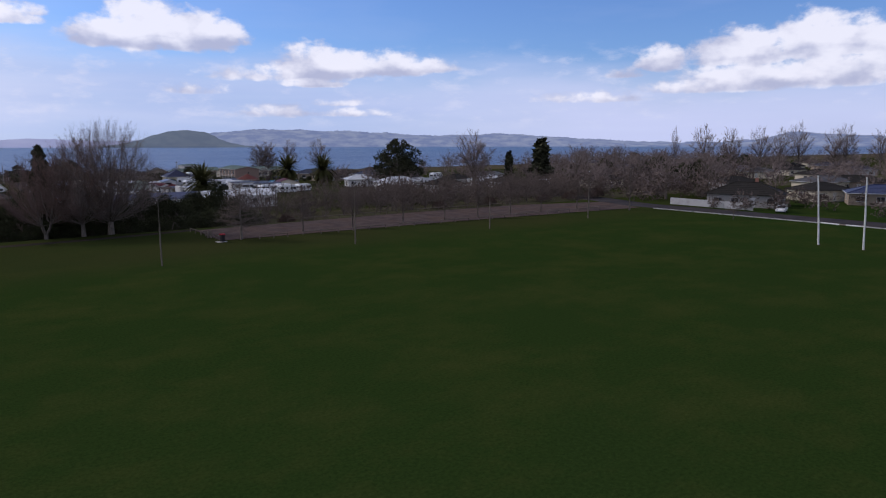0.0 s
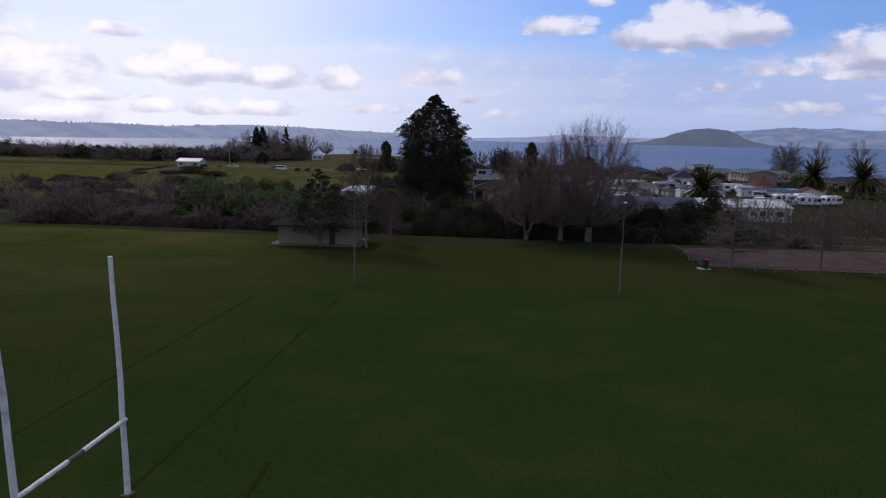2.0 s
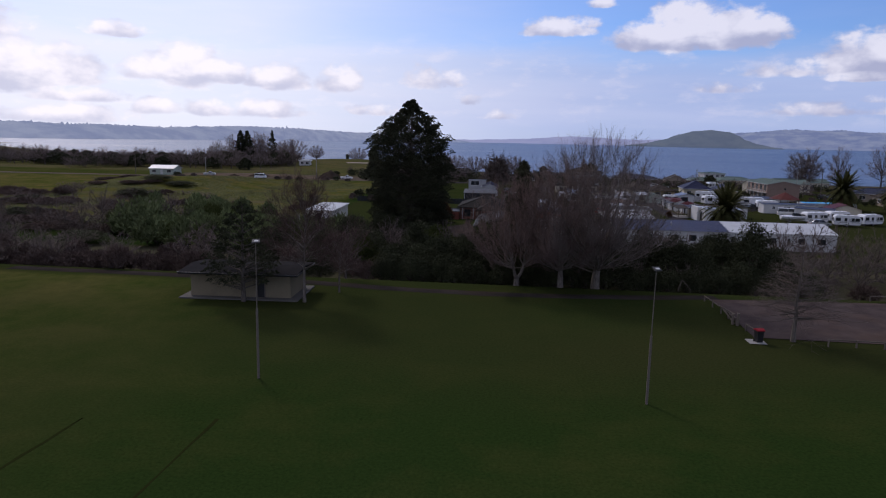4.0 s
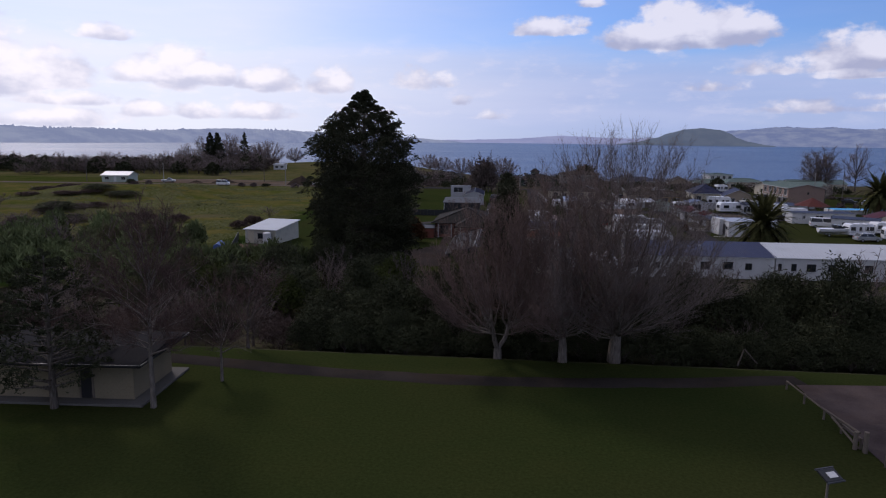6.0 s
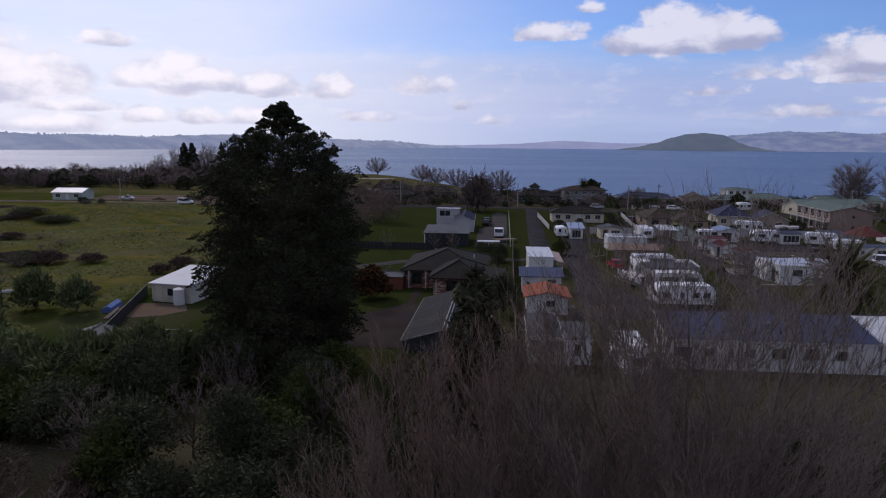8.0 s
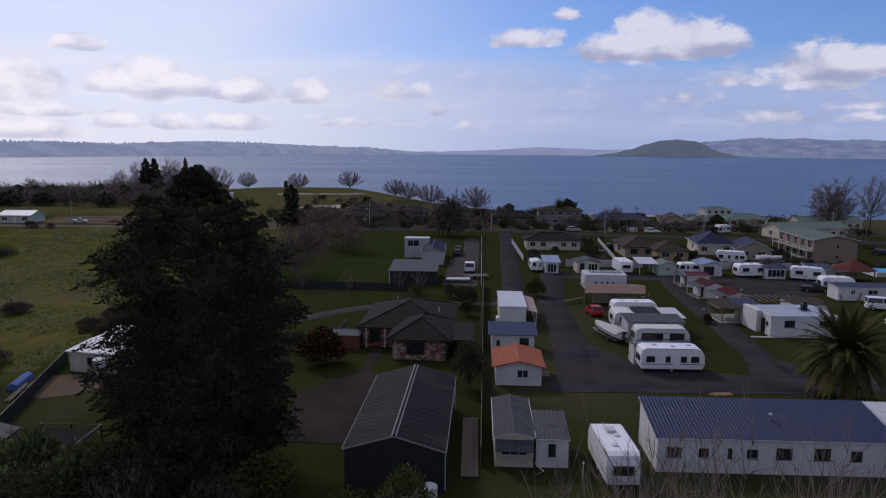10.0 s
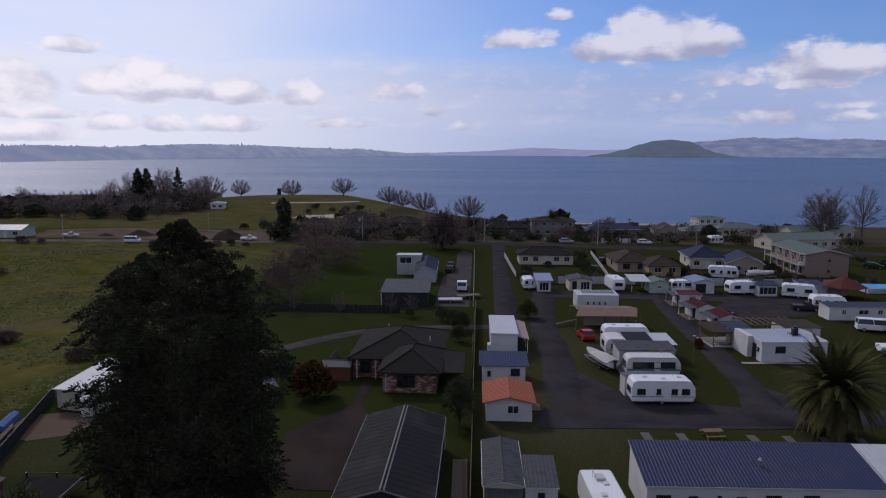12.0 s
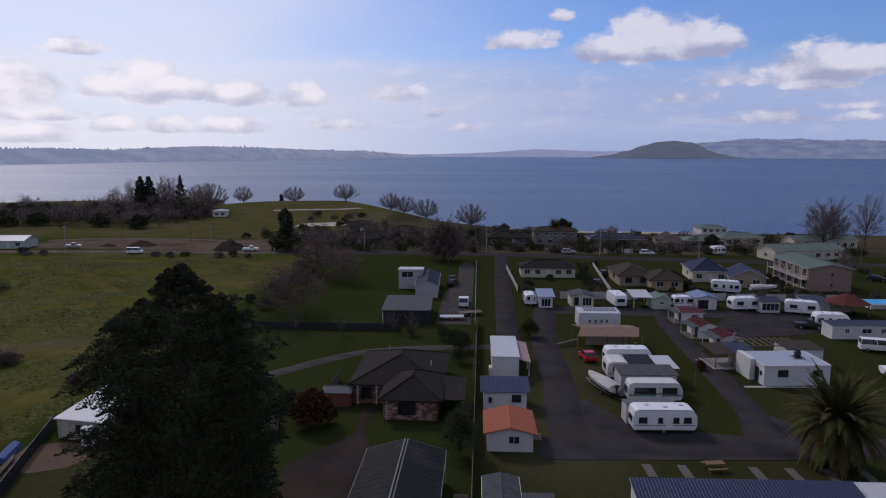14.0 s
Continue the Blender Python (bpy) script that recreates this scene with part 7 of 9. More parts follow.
# street poles
def utility_pole(x, y, h, label="timber power pole with a crossarm beside the road"):
    o = thing("utility_pole", x, y, land(x, y), 0, label, "power pole", "power poles")
    bm = bmesh.new()
    rod(bm, (0, 0, -0.2), (0, 0, h), 0.15, 0.1, 8)
    part("pole", bm, POLE, o)
    bm = bmesh.new()
    box(bm, -0.9, 0.9, -0.06, 0.06, h - 0.7, h - 0.58)
    part("crossarm", bm, TIMBER, o)
    return o


for px, py, ph in ((-98.5, 322, 9), (0.7, 302.5, 9), (106.4, 283.9, 9), (48, 301.5, 8), (-50, 301, 9), (-160, 300, 9)):
    utility_pole(px, py, ph)

# ---- far left: houses, vans and heaps at the pasture's edge ----
villa(-153.0, 298.5, 5, 10, 8, "low pale house with a white roof at the pasture edge", surface("pale_green_paint", (0.42, 0.47, 0.40)), R_WHITE, 2.6, 1.2, "x", z=-1.0, wins=3, group="pasture houses")
car(-104.5, 290.6, 6, WHITE_GLOSS, "white van parked beside the pasture", 4.6, "van", land(-103, 290.6))
car(-131, 301.8, 10, SILVER, "silver pick-up on the dirt track", 4.8, "ute", -0.98)
car(-71.6, 298.2, 12, WHITE_GLOSS, "white pick-up beside a soil heap", 4.8, "ute", -0.9)
for hx, hy, hw, hh in ((-77, 302, 11, 3.6), (-111, 312, 10, 2.0), (-121, 309, 6, 1.0)):
    o = thing("soil_heap", hx, hy, land(hx, hy) - 0.1, 0, "rough heap of dark soil", "soil heap", "soil heaps")
    vs, fs, n = [], [], 18
    for i in range(n + 1):
        for j in range(n + 1):
            u, v = 2 * i / n - 1, 2 * j / n - 1
            k = max(0.0, 1 - math.hypot(u, v)) ** 0.9
            vs.append((u * hw / 2, v * hw / 2, hh * k * (1 + 0.35 * noise.noise((u * 3, v * 3, hx)))))
            if i and j:
                a = i * (n + 1) + j
                fs.append((a - n - 2, a - 1, a, a - n - 1))
    mesh_ob("soil", vs, fs, DARK_SOIL, o, smooth=True)
for hx, hy, ht, hw in ((-190, 408, 8, 12), (-216, 404, -6, 12), (-232, 412, 4, 13), (-250, 402, 10, 12), (-268, 410, 0, 14), (-150, 452, 0, 10)):
    villa(hx, hy, ht, hw, 8, "pale bungalow among leafless trees", GREY_WALL if hx % 3 else TAN, R_CHAR if hx % 2 else R_BROWN, 2.6, 1.5, wins=3, group="far houses")

villa(-121.5, 398.0, 10, 6, 5, "small white shed at the edge of the pines", WHITE, R_WHITE, 2.8, 0.7, wins=2, group="far houses")

# ---- houses by the street at the end of the field ----
villa(123.6, 80.0, -66, 15, 10, "grey weatherboard house under a dark hipped roof", surface("grey_house_wall", (0.36, 0.34, 0.32), 0.8), R_CHAR, 2.8, 2.4, z=0.0, wins=4, group="street houses", chimney=True)
o = thing("board_fence", 121.0, 87.5, 0, -90, "pale grey board fence beside the street", "fence")
for k in range(9):
    bm = bmesh.new()
    box(bm, 2.2 * k, 2.2 * k + 2.16, -0.04, 0.04, 0, 1.5)
    part("board", bm, GREY_WALL, o)
car(124.2, 63.2, 200, WHITE_GLOSS, "white car in a street driveway", 4.3, z=0.0)
villa(136, 46.0, -62, 14, 10, "low house with a slate-blue roof", surface("brown_house_wall", (0.22, 0.18, 0.15), 0.8), R_SLATE, 2.7, 1.8, z=0.0, wins=4, group="street houses")
villa(126, 36.0, -90, 10, 9, "white house with dark posts by the street", WHITE, R_CHAR, 2.7, 1.6, z=0.0, wins=3, group="street houses")
villa(150, 62.0, -62, 16, 10, "long house with a blue steel roof", TAN, R_BLUE, 2.7, 1.8, z=0.0, wins=4, group="street houses")
villa(175, 60.0, -62, 16, 10, "low house with a brown roof", TAN, R_BROWN, 2.7, 1.8, z=0.0, wins=4, group="street houses")
rs = random.Random(9)
for k in range(34):
    hx = rs.uniform(150, 420)
    hy = hx * rs.uniform(0.42, 0.92)
    villa(hx, hy, rs.uniform(-70, 20), rs.uniform(11, 16), 9, "pale suburban house among leafless trees", rs.choice([CREAM, GREY_WALL, TAN]), rs.choice([R_CHAR, R_BROWN, R_SLATE, R_ZINC, R_CHAR]), 2.7, 1.7, wins=3, group="suburb houses")
for k in range(16):
    hx, hy = rs.uniform(92, 150), rs.uniform(150, 222)
    if k % 2:
        villa(hx, hy, rs.uniform(-20, 20), rs.uniform(9, 12), 7, "white holiday unit among trees", WHITE, rs.choice([R_WHITE, R_GREY, R_CHAR]), 2.6, 1.5, wins=3, group="holiday units")
    else:
        caravan(hx, hy, rs.uniform(-20, 20), 6.0, "white caravan in the far part of the park", 2.6, 2.3, group="far caravans")

# cars by the lakeside houses
for cx, cy, ct, paint, lab in ((27.0, 301.0, 2, SILVER, "silver car parked on the lakeside verge"), (29.0, 249.0, 82, BLACK, "dark car in a driveway beside a brown house"), (66.5, 268.0, 20, WHITE_GLOSS, "white car parked beside the motel"), (96.0, 262.0, -30, BLACK, "dark car parked beside the motel"), (99.5, 258.0, -30, SILVER, "silver car parked beside the motel"), (50.5, 300.5, -4, WHITE_GLOSS, "white car beside the lakeside road")):
    car(cx, cy, ct, paint, lab, 4.3, z=land(cx, cy), group="roadside cars")
# ---- trees ----
def tubes_mesh(name, segs, mat, sides=4, smooth=True):
    """One mesh from tapered segments (start, end, radius, radius)."""
    p0 = np.array([s[0] for s in segs], dtype=np.float64)
    p1 = np.array([s[1] for s in segs], dtype=np.float64)
    r0 = np.array([s[2] for s in segs])[:, None]
    r1 = np.array([s[3] for s in segs])[:, None]
    d = p1 - p0
    d /= np.linalg.norm(d, axis=1, keepdims=True) + 1e-9
    ref = np.where(np.abs(d[:, 2:3]) < 0.9, np.array([[0, 0, 1.0]]), np.array([[1.0, 0, 0]]))
    u = np.cross(d, ref)
    u /= np.linalg.norm(u, axis=1, keepdims=True)
    v = np.cross(d, u)
    rings = []
    for base, rad in ((p0, r0), (p1, r1)):
        for k in range(sides):
            t = 2 * math.pi * k / sides
            rings.append(base + rad * (math.cos(t) * u + math.sin(t) * v))
    vs = np.stack(rings, 1).reshape(-1, 3)
    n = len(segs)
    off = np.arange(n)[:, None] * 2 * sides
    quads = np.concatenate([off + np.array([[k, (k + 1) % sides, sides + (k + 1) % sides, sides + k]]) for k in range(sides)], 0)
    return raw_mesh(name, vs, quads, mat, smooth)


def welded_mesh(name, segs, mat, sides=5):
    """One connected mesh from tapered segments that share their end points: a ring at each point, skin between rings."""
    rings, dirs = {}, {}
    key = lambda p: tuple(round(c, 3) for c in p)
    for p, q, ra, rb in segs:
        d = (Vector(q) - Vector(p)).normalized()
        for pt, r in ((p, ra), (q, rb)):
            k = key(pt)
            rings[k] = max(rings.get(k, 0.0), r)
            dirs[k] = dirs.get(k, Vector()) + d
    vs, at = [], {}
    for k, r in rings.items():
        d = dirs[k].normalized() if dirs[k].length > 1e-6 else Vector((0, 0, 1))
        u = d.orthogonal().normalized() if abs(d.z) < 0.95 else Vector((1, 0, 0))
        w = d.cross(u).normalized()
        at[k] = len(vs)
        vs += [tuple(Vector(k) + r * (math.cos(6.2832 * i / sides) * u + math.sin(6.2832 * i / sides) * w)) for i in range(sides)]
    faces = []
    for p, q, _, _ in segs:
        a, b = at[key(p)], at[key(q)]
        if a != b:
            faces += [(a + i, a + (i + 1) % sides, b + (i + 1) % sides, b + i) for i in range(sides)]
    return raw_mesh(name, np.array(vs), np.array(faces), mat, True)


def spikes_mesh(name, segs, mat, grow_on=1.25):
    """One mesh of slender three-sided spikes, for twigs: (start, end, radius, radius)."""
    p0 = np.array([s[0] for s in segs], dtype=np.float64)
    p1 = np.array([s[1] for s in segs], dtype=np.float64)
    r0 = np.array([s[2] for s in segs])[:, None]
    d = p1 - p0
    tip = p0 + d * grow_on
    d /= np.linalg.norm(d, axis=1, keepdims=True) + 1e-9
    ref = np.where(np.abs(d[:, 2:3]) < 0.9, np.array([[0, 0, 1.0]]), np.array([[1.0, 0, 0]]))
    u = np.cross(d, ref)
    u /= np.linalg.norm(u, axis=1, keepdims=True)
    v = np.cross(d, u)
    rings = [p0 + r0 * (math.cos(a) * u + math.sin(a) * v) for a in (0.0, 2.094, 4.189)]
    vs = np.stack([*rings, tip], 1).reshape(-1, 3)
    off = np.arange(len(segs))[:, None] * 4
    tri = np.concatenate([off + np.array([[k, (k + 1) % 3, 3]]) for k in range(3)], 0)
    return raw_mesh(name, vs, tri, mat)


def feathered(rng, height, width, n_limbs, n_twigs, trunk_h, trunk_r, twig_r, low=0.22, upright=0.35, dense=3, fork=0.8, subs=0, twig_l=1.0):
    """A leafless round-headed tree of few, well spread pieces: limbs run to the crown's rim and twigs fan from them."""
    thick, thin = [], []
    top = Vector((0, 0, trunk_h))
    thick += [((0, 0, -0.3), (0, 0, trunk_h * 0.5), trunk_r * 1.3, trunk_r), ((0, 0, trunk_h * 0.5), tuple(top), trunk_r, trunk_r * 0.8)]
    joints = [top]
    ends = []
    for k in range(n_limbs):
        u = (k + 0.5) / n_limbs
        az = k * 2.39996 + rng.uniform(-0.3, 0.3)
        zf = low + (1 - low) * u
        rad = width / 2 * math.sqrt(max(0.02, 1 - (max(0.0, (zf - 0.45)) / 0.56) ** 2)) * (0.78 + 0.22 * min(1, zf / 0.45)) * rng.uniform(0.7, 1.0)
        tip = Vector((rad * math.cos(az), rad * math.sin(az), height * zf * rng.uniform(0.9, 1.0)))
        base = top.lerp(Vector((0.2, 0.1, height * 0.72)), u * fork)
        mid = base.lerp(tip, 0.5) + Vector((0, 0, upright * rad * rng.uniform(-0.15, 0.35)))
        girth = trunk_r * (0.52 if k % 6 == 0 else 0.22)
        thick += [(tuple(base), tuple(mid), girth, girth * 0.55), (tuple(mid), tuple(tip), girth * 0.55, twig_r)]
        ends.append((base, mid, tip))
        joints.append(base)
        for _ in range(subs):
            f = rng.uniform(0.25, 0.9)
            a = base.lerp(mid, f * 2) if f < 0.5 else mid.lerp(tip, f * 2 - 1)
            d = ((tip - mid).normalized() * 0.75 + Vector((rng.gauss(0, 0.5), rng.gauss(0, 0.5), rng.gauss(upright * 0.6, 0.3)))).normalized()
            L = (tip - base).length * rng.uniform(0.22, 0.42)
            c = a + d * L
            b = a.lerp(c, 0.5) + Vector((rng.gauss(0, 0.08), rng.gauss(0, 0.08), 0.03)) * L
            thick += [(tuple(a), tuple(b), trunk_r * 0.15, trunk_r * 0.1), (tuple(b), tuple(c), trunk_r * 0.1, twig_r)]
            ends.append((a, b, c))
    joints = sorted(joints, key=lambda p: p.z) + [Vector((0.2, 0.1, height * 0.72))]
    for k, (a, b) in enumerate(zip(joints, joints[1:])):
        f = k / len(joints)
        if (b - a).length > 1e-3:
            thick.append((tuple(a), tuple(b), trunk_r * (0.7 - 0.5 * f), trunk_r * (0.7 - 0.5 * f)))
    per = max(1, n_twigs // len(ends))
    for base, mid, tip in ends:
        for j in range(per):
            f = rng.random() ** 0.6
            p = mid.lerp(tip, f * 2 - 1) if f > 0.5 else base.lerp(mid, 0.4 + f)
            d = ((tip - base).normalized() * 0.55 + Vector((rng.gauss(0, 0.62), rng.gauss(0, 0.62), rng.gauss(upright, 0.5)))).normalized()
            L = width * rng.uniform(0.06, 0.15) * twig_l
            q = p + d * L
            thin.append((tuple(p), tuple(q), twig_r, twig_r * 0.4))
            for _ in range(dense):
                s = p.lerp(q, rng.uniform(0.25, 1.0))
                e = (d * 0.7 + Vector((rng.gauss(0, 0.55), rng.gauss(0, 0.55), rng.gauss(upright * 0.6, 0.45)))).normalized()
                thin.append((tuple(s), tuple(s + e * L * rng.uniform(0.4, 0.8)), twig_r * 0.8, twig_r * 0.3))
    return thick, thin


def raw_mesh(name, vs, faces, mat, smooth=False):
    """A mesh from number arrays; all faces have the same count of corners."""
    me = bpy.data.meshes.new(name)
    k = faces.shape[1]
    me.vertices.add(len(vs))
    me.vertices.foreach_set("co", vs.astype(np.float32).ravel())
    me.loops.add(faces.size)
    me.loops.foreach_set("vertex_index", faces.astype(np.int32).ravel())
    me.polygons.add(len(faces))
    me.polygons.foreach_set("loop_start", np.arange(0, faces.size, k, dtype=np.int32))
    me.polygons.foreach_set("loop_total", np.full(len(faces), k, dtype=np.int32))
    me.update(calc_edges=True)
    me.materials.append(mat)
    if smooth:
        me.shade_smooth()
    return me


def grow(rng, height, limbs, depth, spread, trunk_h, trunk_r, up=0.25, ratio=0.70, kids=(2, 3), droop=0.0, side=0.5, lean=0.0, wander=0.16, first=0.36, rmin=0.008, tilt_most=0.0, width=0.0):
    """The skeleton of a leafless tree: thick segments (trunk and limbs) and thin ones (twigs)."""
    thick, thin = [], []

    def branch(p, d, length, r, level):
        steps = 3 if level < depth - 1 else 2
        for k in range(steps):
            d = (d + Vector((rng.gauss(0, wander), rng.gauss(0, wander), rng.gauss(0, wander * 0.6) + up * 0.12 - droop * 0.1 * level))).normalized()
            q = p + d * (length / steps)
            ra, rb = r * (1 - 0.3 * k / steps), r * (1 - 0.3 * (k + 1) / steps)
            (thick if r > max(0.035, rmin * 1.2) else thin).append((tuple(p), tuple(q), ra, rb))
            p = q
            if level > 0 and level < depth and rng.random() < side:
                branch(p, turned(d, rng.uniform(0.5, 1.0)), length * 0.55, max(rmin, rb * 0.5), level + 1)
        if level >= depth:
            return
        for _ in range(rng.choice(kids)):
            branch(p, turned(d, rng.uniform(0.18, spread)), length * ratio * rng.uniform(0.8, 1.15), max(rmin, r * 0.7 * rng.uniform(0.75, 0.95)), level + 1)

    def turned(d, ang):
        a = d.orthogonal().normalized()
        a.rotate(Matrix.Rotation(rng.uniform(0, 2 * math.pi), 3, d))
        return (d * math.cos(ang) + a * math.sin(ang)).normalized()

    p = Vector((0, 0, -0.3))
    steps = 4
    d = Vector((lean, 0, 1)).normalized()
    for k in range(steps):
        q = p + d * ((trunk_h + 0.3) / steps) + Vector((rng.gauss(0, 0.03), rng.gauss(0, 0.03), 0)) * trunk_h
        thick.append((tuple(p), tuple(q), trunk_r * (1.35 if k == 0 else 1.05 - 0.1 * k), trunk_r * (1.05 - 0.1 * (k + 1))))
        p = q
    a0 = rng.uniform(0, 6.28)
    for k in range(limbs):
        az = a0 + 2 * math.pi * k / limbs + rng.uniform(-0.3, 0.3)
        tilt = rng.uniform(0.15, 1.0) * (tilt_most or spread * 1.35) if k else 0.1
        dd = Vector((math.sin(tilt) * math.cos(az), math.sin(tilt) * math.sin(az), math.cos(tilt)))
        start = p if k < limbs * 0.6 else Vector((p.x, p.y, p.z * rng.uniform(0.65, 0.95)))
        branch(start, dd, (height - trunk_h) * first * rng.uniform(0.8, 1.1), trunk_r * 0.55 * rng.uniform(0.7, 1.0), 1)
    tall = max(q[2] for _, q, _, _ in thick + thin)
    k = height / tall
    w = k
    if width:
        reach = sorted(math.hypot(q[0], q[1]) for _, q, _, _ in thin)
        w = width / 2 / reach[int(len(reach) * 0.97)]

    def sized(some):
        return [((p[0] * w, p[1] * w, p[2] * k), (q[0] * w, q[1] * w, q[2] * k), a, b) for p, q, a, b in some]

    return sized(thick), sized(thin)


def excurrent(rng, height, r, n, reach, rise, z0=0.25, sub=7, depth2=True):
    """A leafless tree with one straight leader and many level branches."""
    thick, thin = [], []
    p = Vector((0, 0, -0.3))
    pts = [p]
    for k in range(1, 9):
        q = Vector((rng.gauss(0, 0.05), rng.gauss(0, 0.05), height * k / 8))
        thick.append((tuple(p), tuple(q), r * (1.25 if k == 1 else 1.05 - (k - 1) / 8.5), r * (1.05 - k / 8.5)))
        p = q
        pts.append(q)
    for _ in range(n):
        f = rng.uniform(z0, 0.98)
        base = Vector((0, 0, f * height))
        az = rng.uniform(0, 6.28)
        L = reach * (1.08 - f) ** 0.7 * rng.uniform(0.6, 1.1)
        d = Vector((math.cos(az), math.sin(az), rise * rng.uniform(0.3, 1.5)))
        last, rad = base, 0.05 * (1.2 - f)
        for s in range(4):
            d = (d + Vector((rng.gauss(0, 0.14), rng.gauss(0, 0.14), rng.gauss(0, 0.10)))).normalized()
            nxt = last + d * L / 4
            (thick if rad > 0.035 else thin).append((tuple(last), tuple(nxt), rad, max(0.008, rad * 0.72)))
            for _ in range(sub // 2):
                t = rng.random()
                b = last.lerp(nxt, t)
                dd = (d + Vector((rng.gauss(0, 0.8), rng.gauss(0, 0.8), rng.gauss(0.1, 0.45)))).normalized()
                e = b + dd * L * rng.uniform(0.15, 0.36)
                thin.append((tuple(b), tuple(e), 0.012, 0.006))
                if depth2:
                    for _ in range(2):
                        b2 = b.lerp(e, rng.uniform(0.3, 1.0))
                        d2 = (dd + Vector((rng.gauss(0, 0.7), rng.gauss(0, 0.7), rng.gauss(0.1, 0.4)))).normalized()
                        thin.append((tuple(b2), tuple(b2 + d2 * L * 0.14), 0.008, 0.004))
            last, rad = nxt, max(0.008, rad * 0.72)
    return thick, thin


def bare_tree(kind, skeleton, x, y, z, turn, label, bark, twigs, group="", category="tree", sides=5, weld=False):
    thick, thin = skeleton
    t = thing(kind, x, y, z, turn, label, category, group)
    a = new("trunk", welded_mesh("trunk", thick, bark, sides) if weld else tubes_mesh("trunk", thick, bark, sides))
    a.parent = t
    b = new("crown", spikes_mesh("crown", thin, twigs))
    b.parent = t
    b["label"] = "leafless twigs"
    return t


def sprays(nrng, centres, radii, count, size, squash=0.75, shell=0.55, long=1.8, up=0.2, mat=None, name="crown"):
    """Many small leaf sprays (bent kites) scattered in blobs; each blob is a centre with a radius."""
    centres, radii = np.asarray(centres, float), np.asarray(radii, float)
    n = len(centres)
    d = nrng.normal(size=(n, count, 3))
    d /= np.linalg.norm(d, axis=2, keepdims=True)
    rad = radii[:, None, None] * (shell + (1 - shell) * nrng.random((n, count, 1))) * nrng.uniform(0.75, 1.12, (n, count, 1))
    pos = centres[:, None, :] + d * rad * np.array([1, 1, squash])
    pos, out = pos.reshape(-1, 3), d.reshape(-1, 3)
    m = len(pos)
    a = out * 0.8 + nrng.normal(size=(m, 3)) * 0.7
    a[:, 2] += up
    a /= np.linalg.norm(a, axis=1, keepdims=True)
    b = np.cross(a, nrng.normal(size=(m, 3)))
    b /= np.linalg.norm(b, axis=1, keepdims=True)
    c = np.cross(a, b)
    s = size * nrng.uniform(0.6, 1.4, (m, 1))
    tip, root = pos + a * s * long * 0.6, pos - a * s * long * 0.4
    l, r = pos + b * s * 0.45 + c * s * 0.15, pos - b * s * 0.45 + c * s * 0.15
    vs = np.stack([root, l, tip, r], 1).reshape(-1, 3)
    base = np.arange(m)[:, None] * 4
    tri = np.concatenate([base + np.array([[0, 1, 2]]), base + np.array([[0, 2, 3]])], 0)
    return raw_mesh(name, vs, tri, mat)


def evergreen(kind, x, y, z, height, width, label, mat, seed, profile, clumps=150, per=160, size=0.32, trunk_r=0.4, group="", low=0.04, clump_r=1.2, category="tree", squash=0.7, bark=None, ragged=0.25, long=1.8):
    """A leafy tree: tapered trunk, limbs reaching into the crown, and a crown of separate clumps of sprays."""
    rng, nrng = random.Random(seed), np.random.default_rng(seed)
    t = thing(kind, x, y, z, 0, label, category, group)
    segs = [((0, 0, -0.4), (0, 0, height * 0.3), trunk_r * 1.2, trunk_r * 0.8), ((0, 0, height * 0.3), (0, 0, height * 0.95), trunk_r * 0.8, 0.04)]
    cs, rs = [], []
    for k in range(clumps):
        u = low + (1 - low) * (1 - (1 - (k + rng.random()) / clumps) ** 0.85)
        az = k * 2.39996 + rng.uniform(-0.5, 0.5)
        bulge = 1 + ragged * noise.noise((2.2 * math.cos(az) + seed, 2.2 * math.sin(az), u * 7.0))
        r = profile(u) * width / 2 * rng.uniform(0.6, 1.0) * bulge
        c = (r * math.cos(az), r * math.sin(az), u * height)
        cr = clump_r * rng.uniform(0.7, 1.25) * (0.45 + 0.65 * min(1.0, profile(u) * 1.4))
        cs.append(c)
        rs.append(cr)
        if k % 2 == 0:
            segs.append(((0, 0, max(0.3, c[2] - r * 0.35)), c, 0.05 + 0.06 * (1 - u), 0.02))
    b = new("trunk", tubes_mesh("trunk", segs, bark or BARK, 6))
    b.parent = t
    cr = new("crown", sprays(nrng, cs, rs, per, size, squash, mat=mat, long=long))
    cr.parent = t
    return t


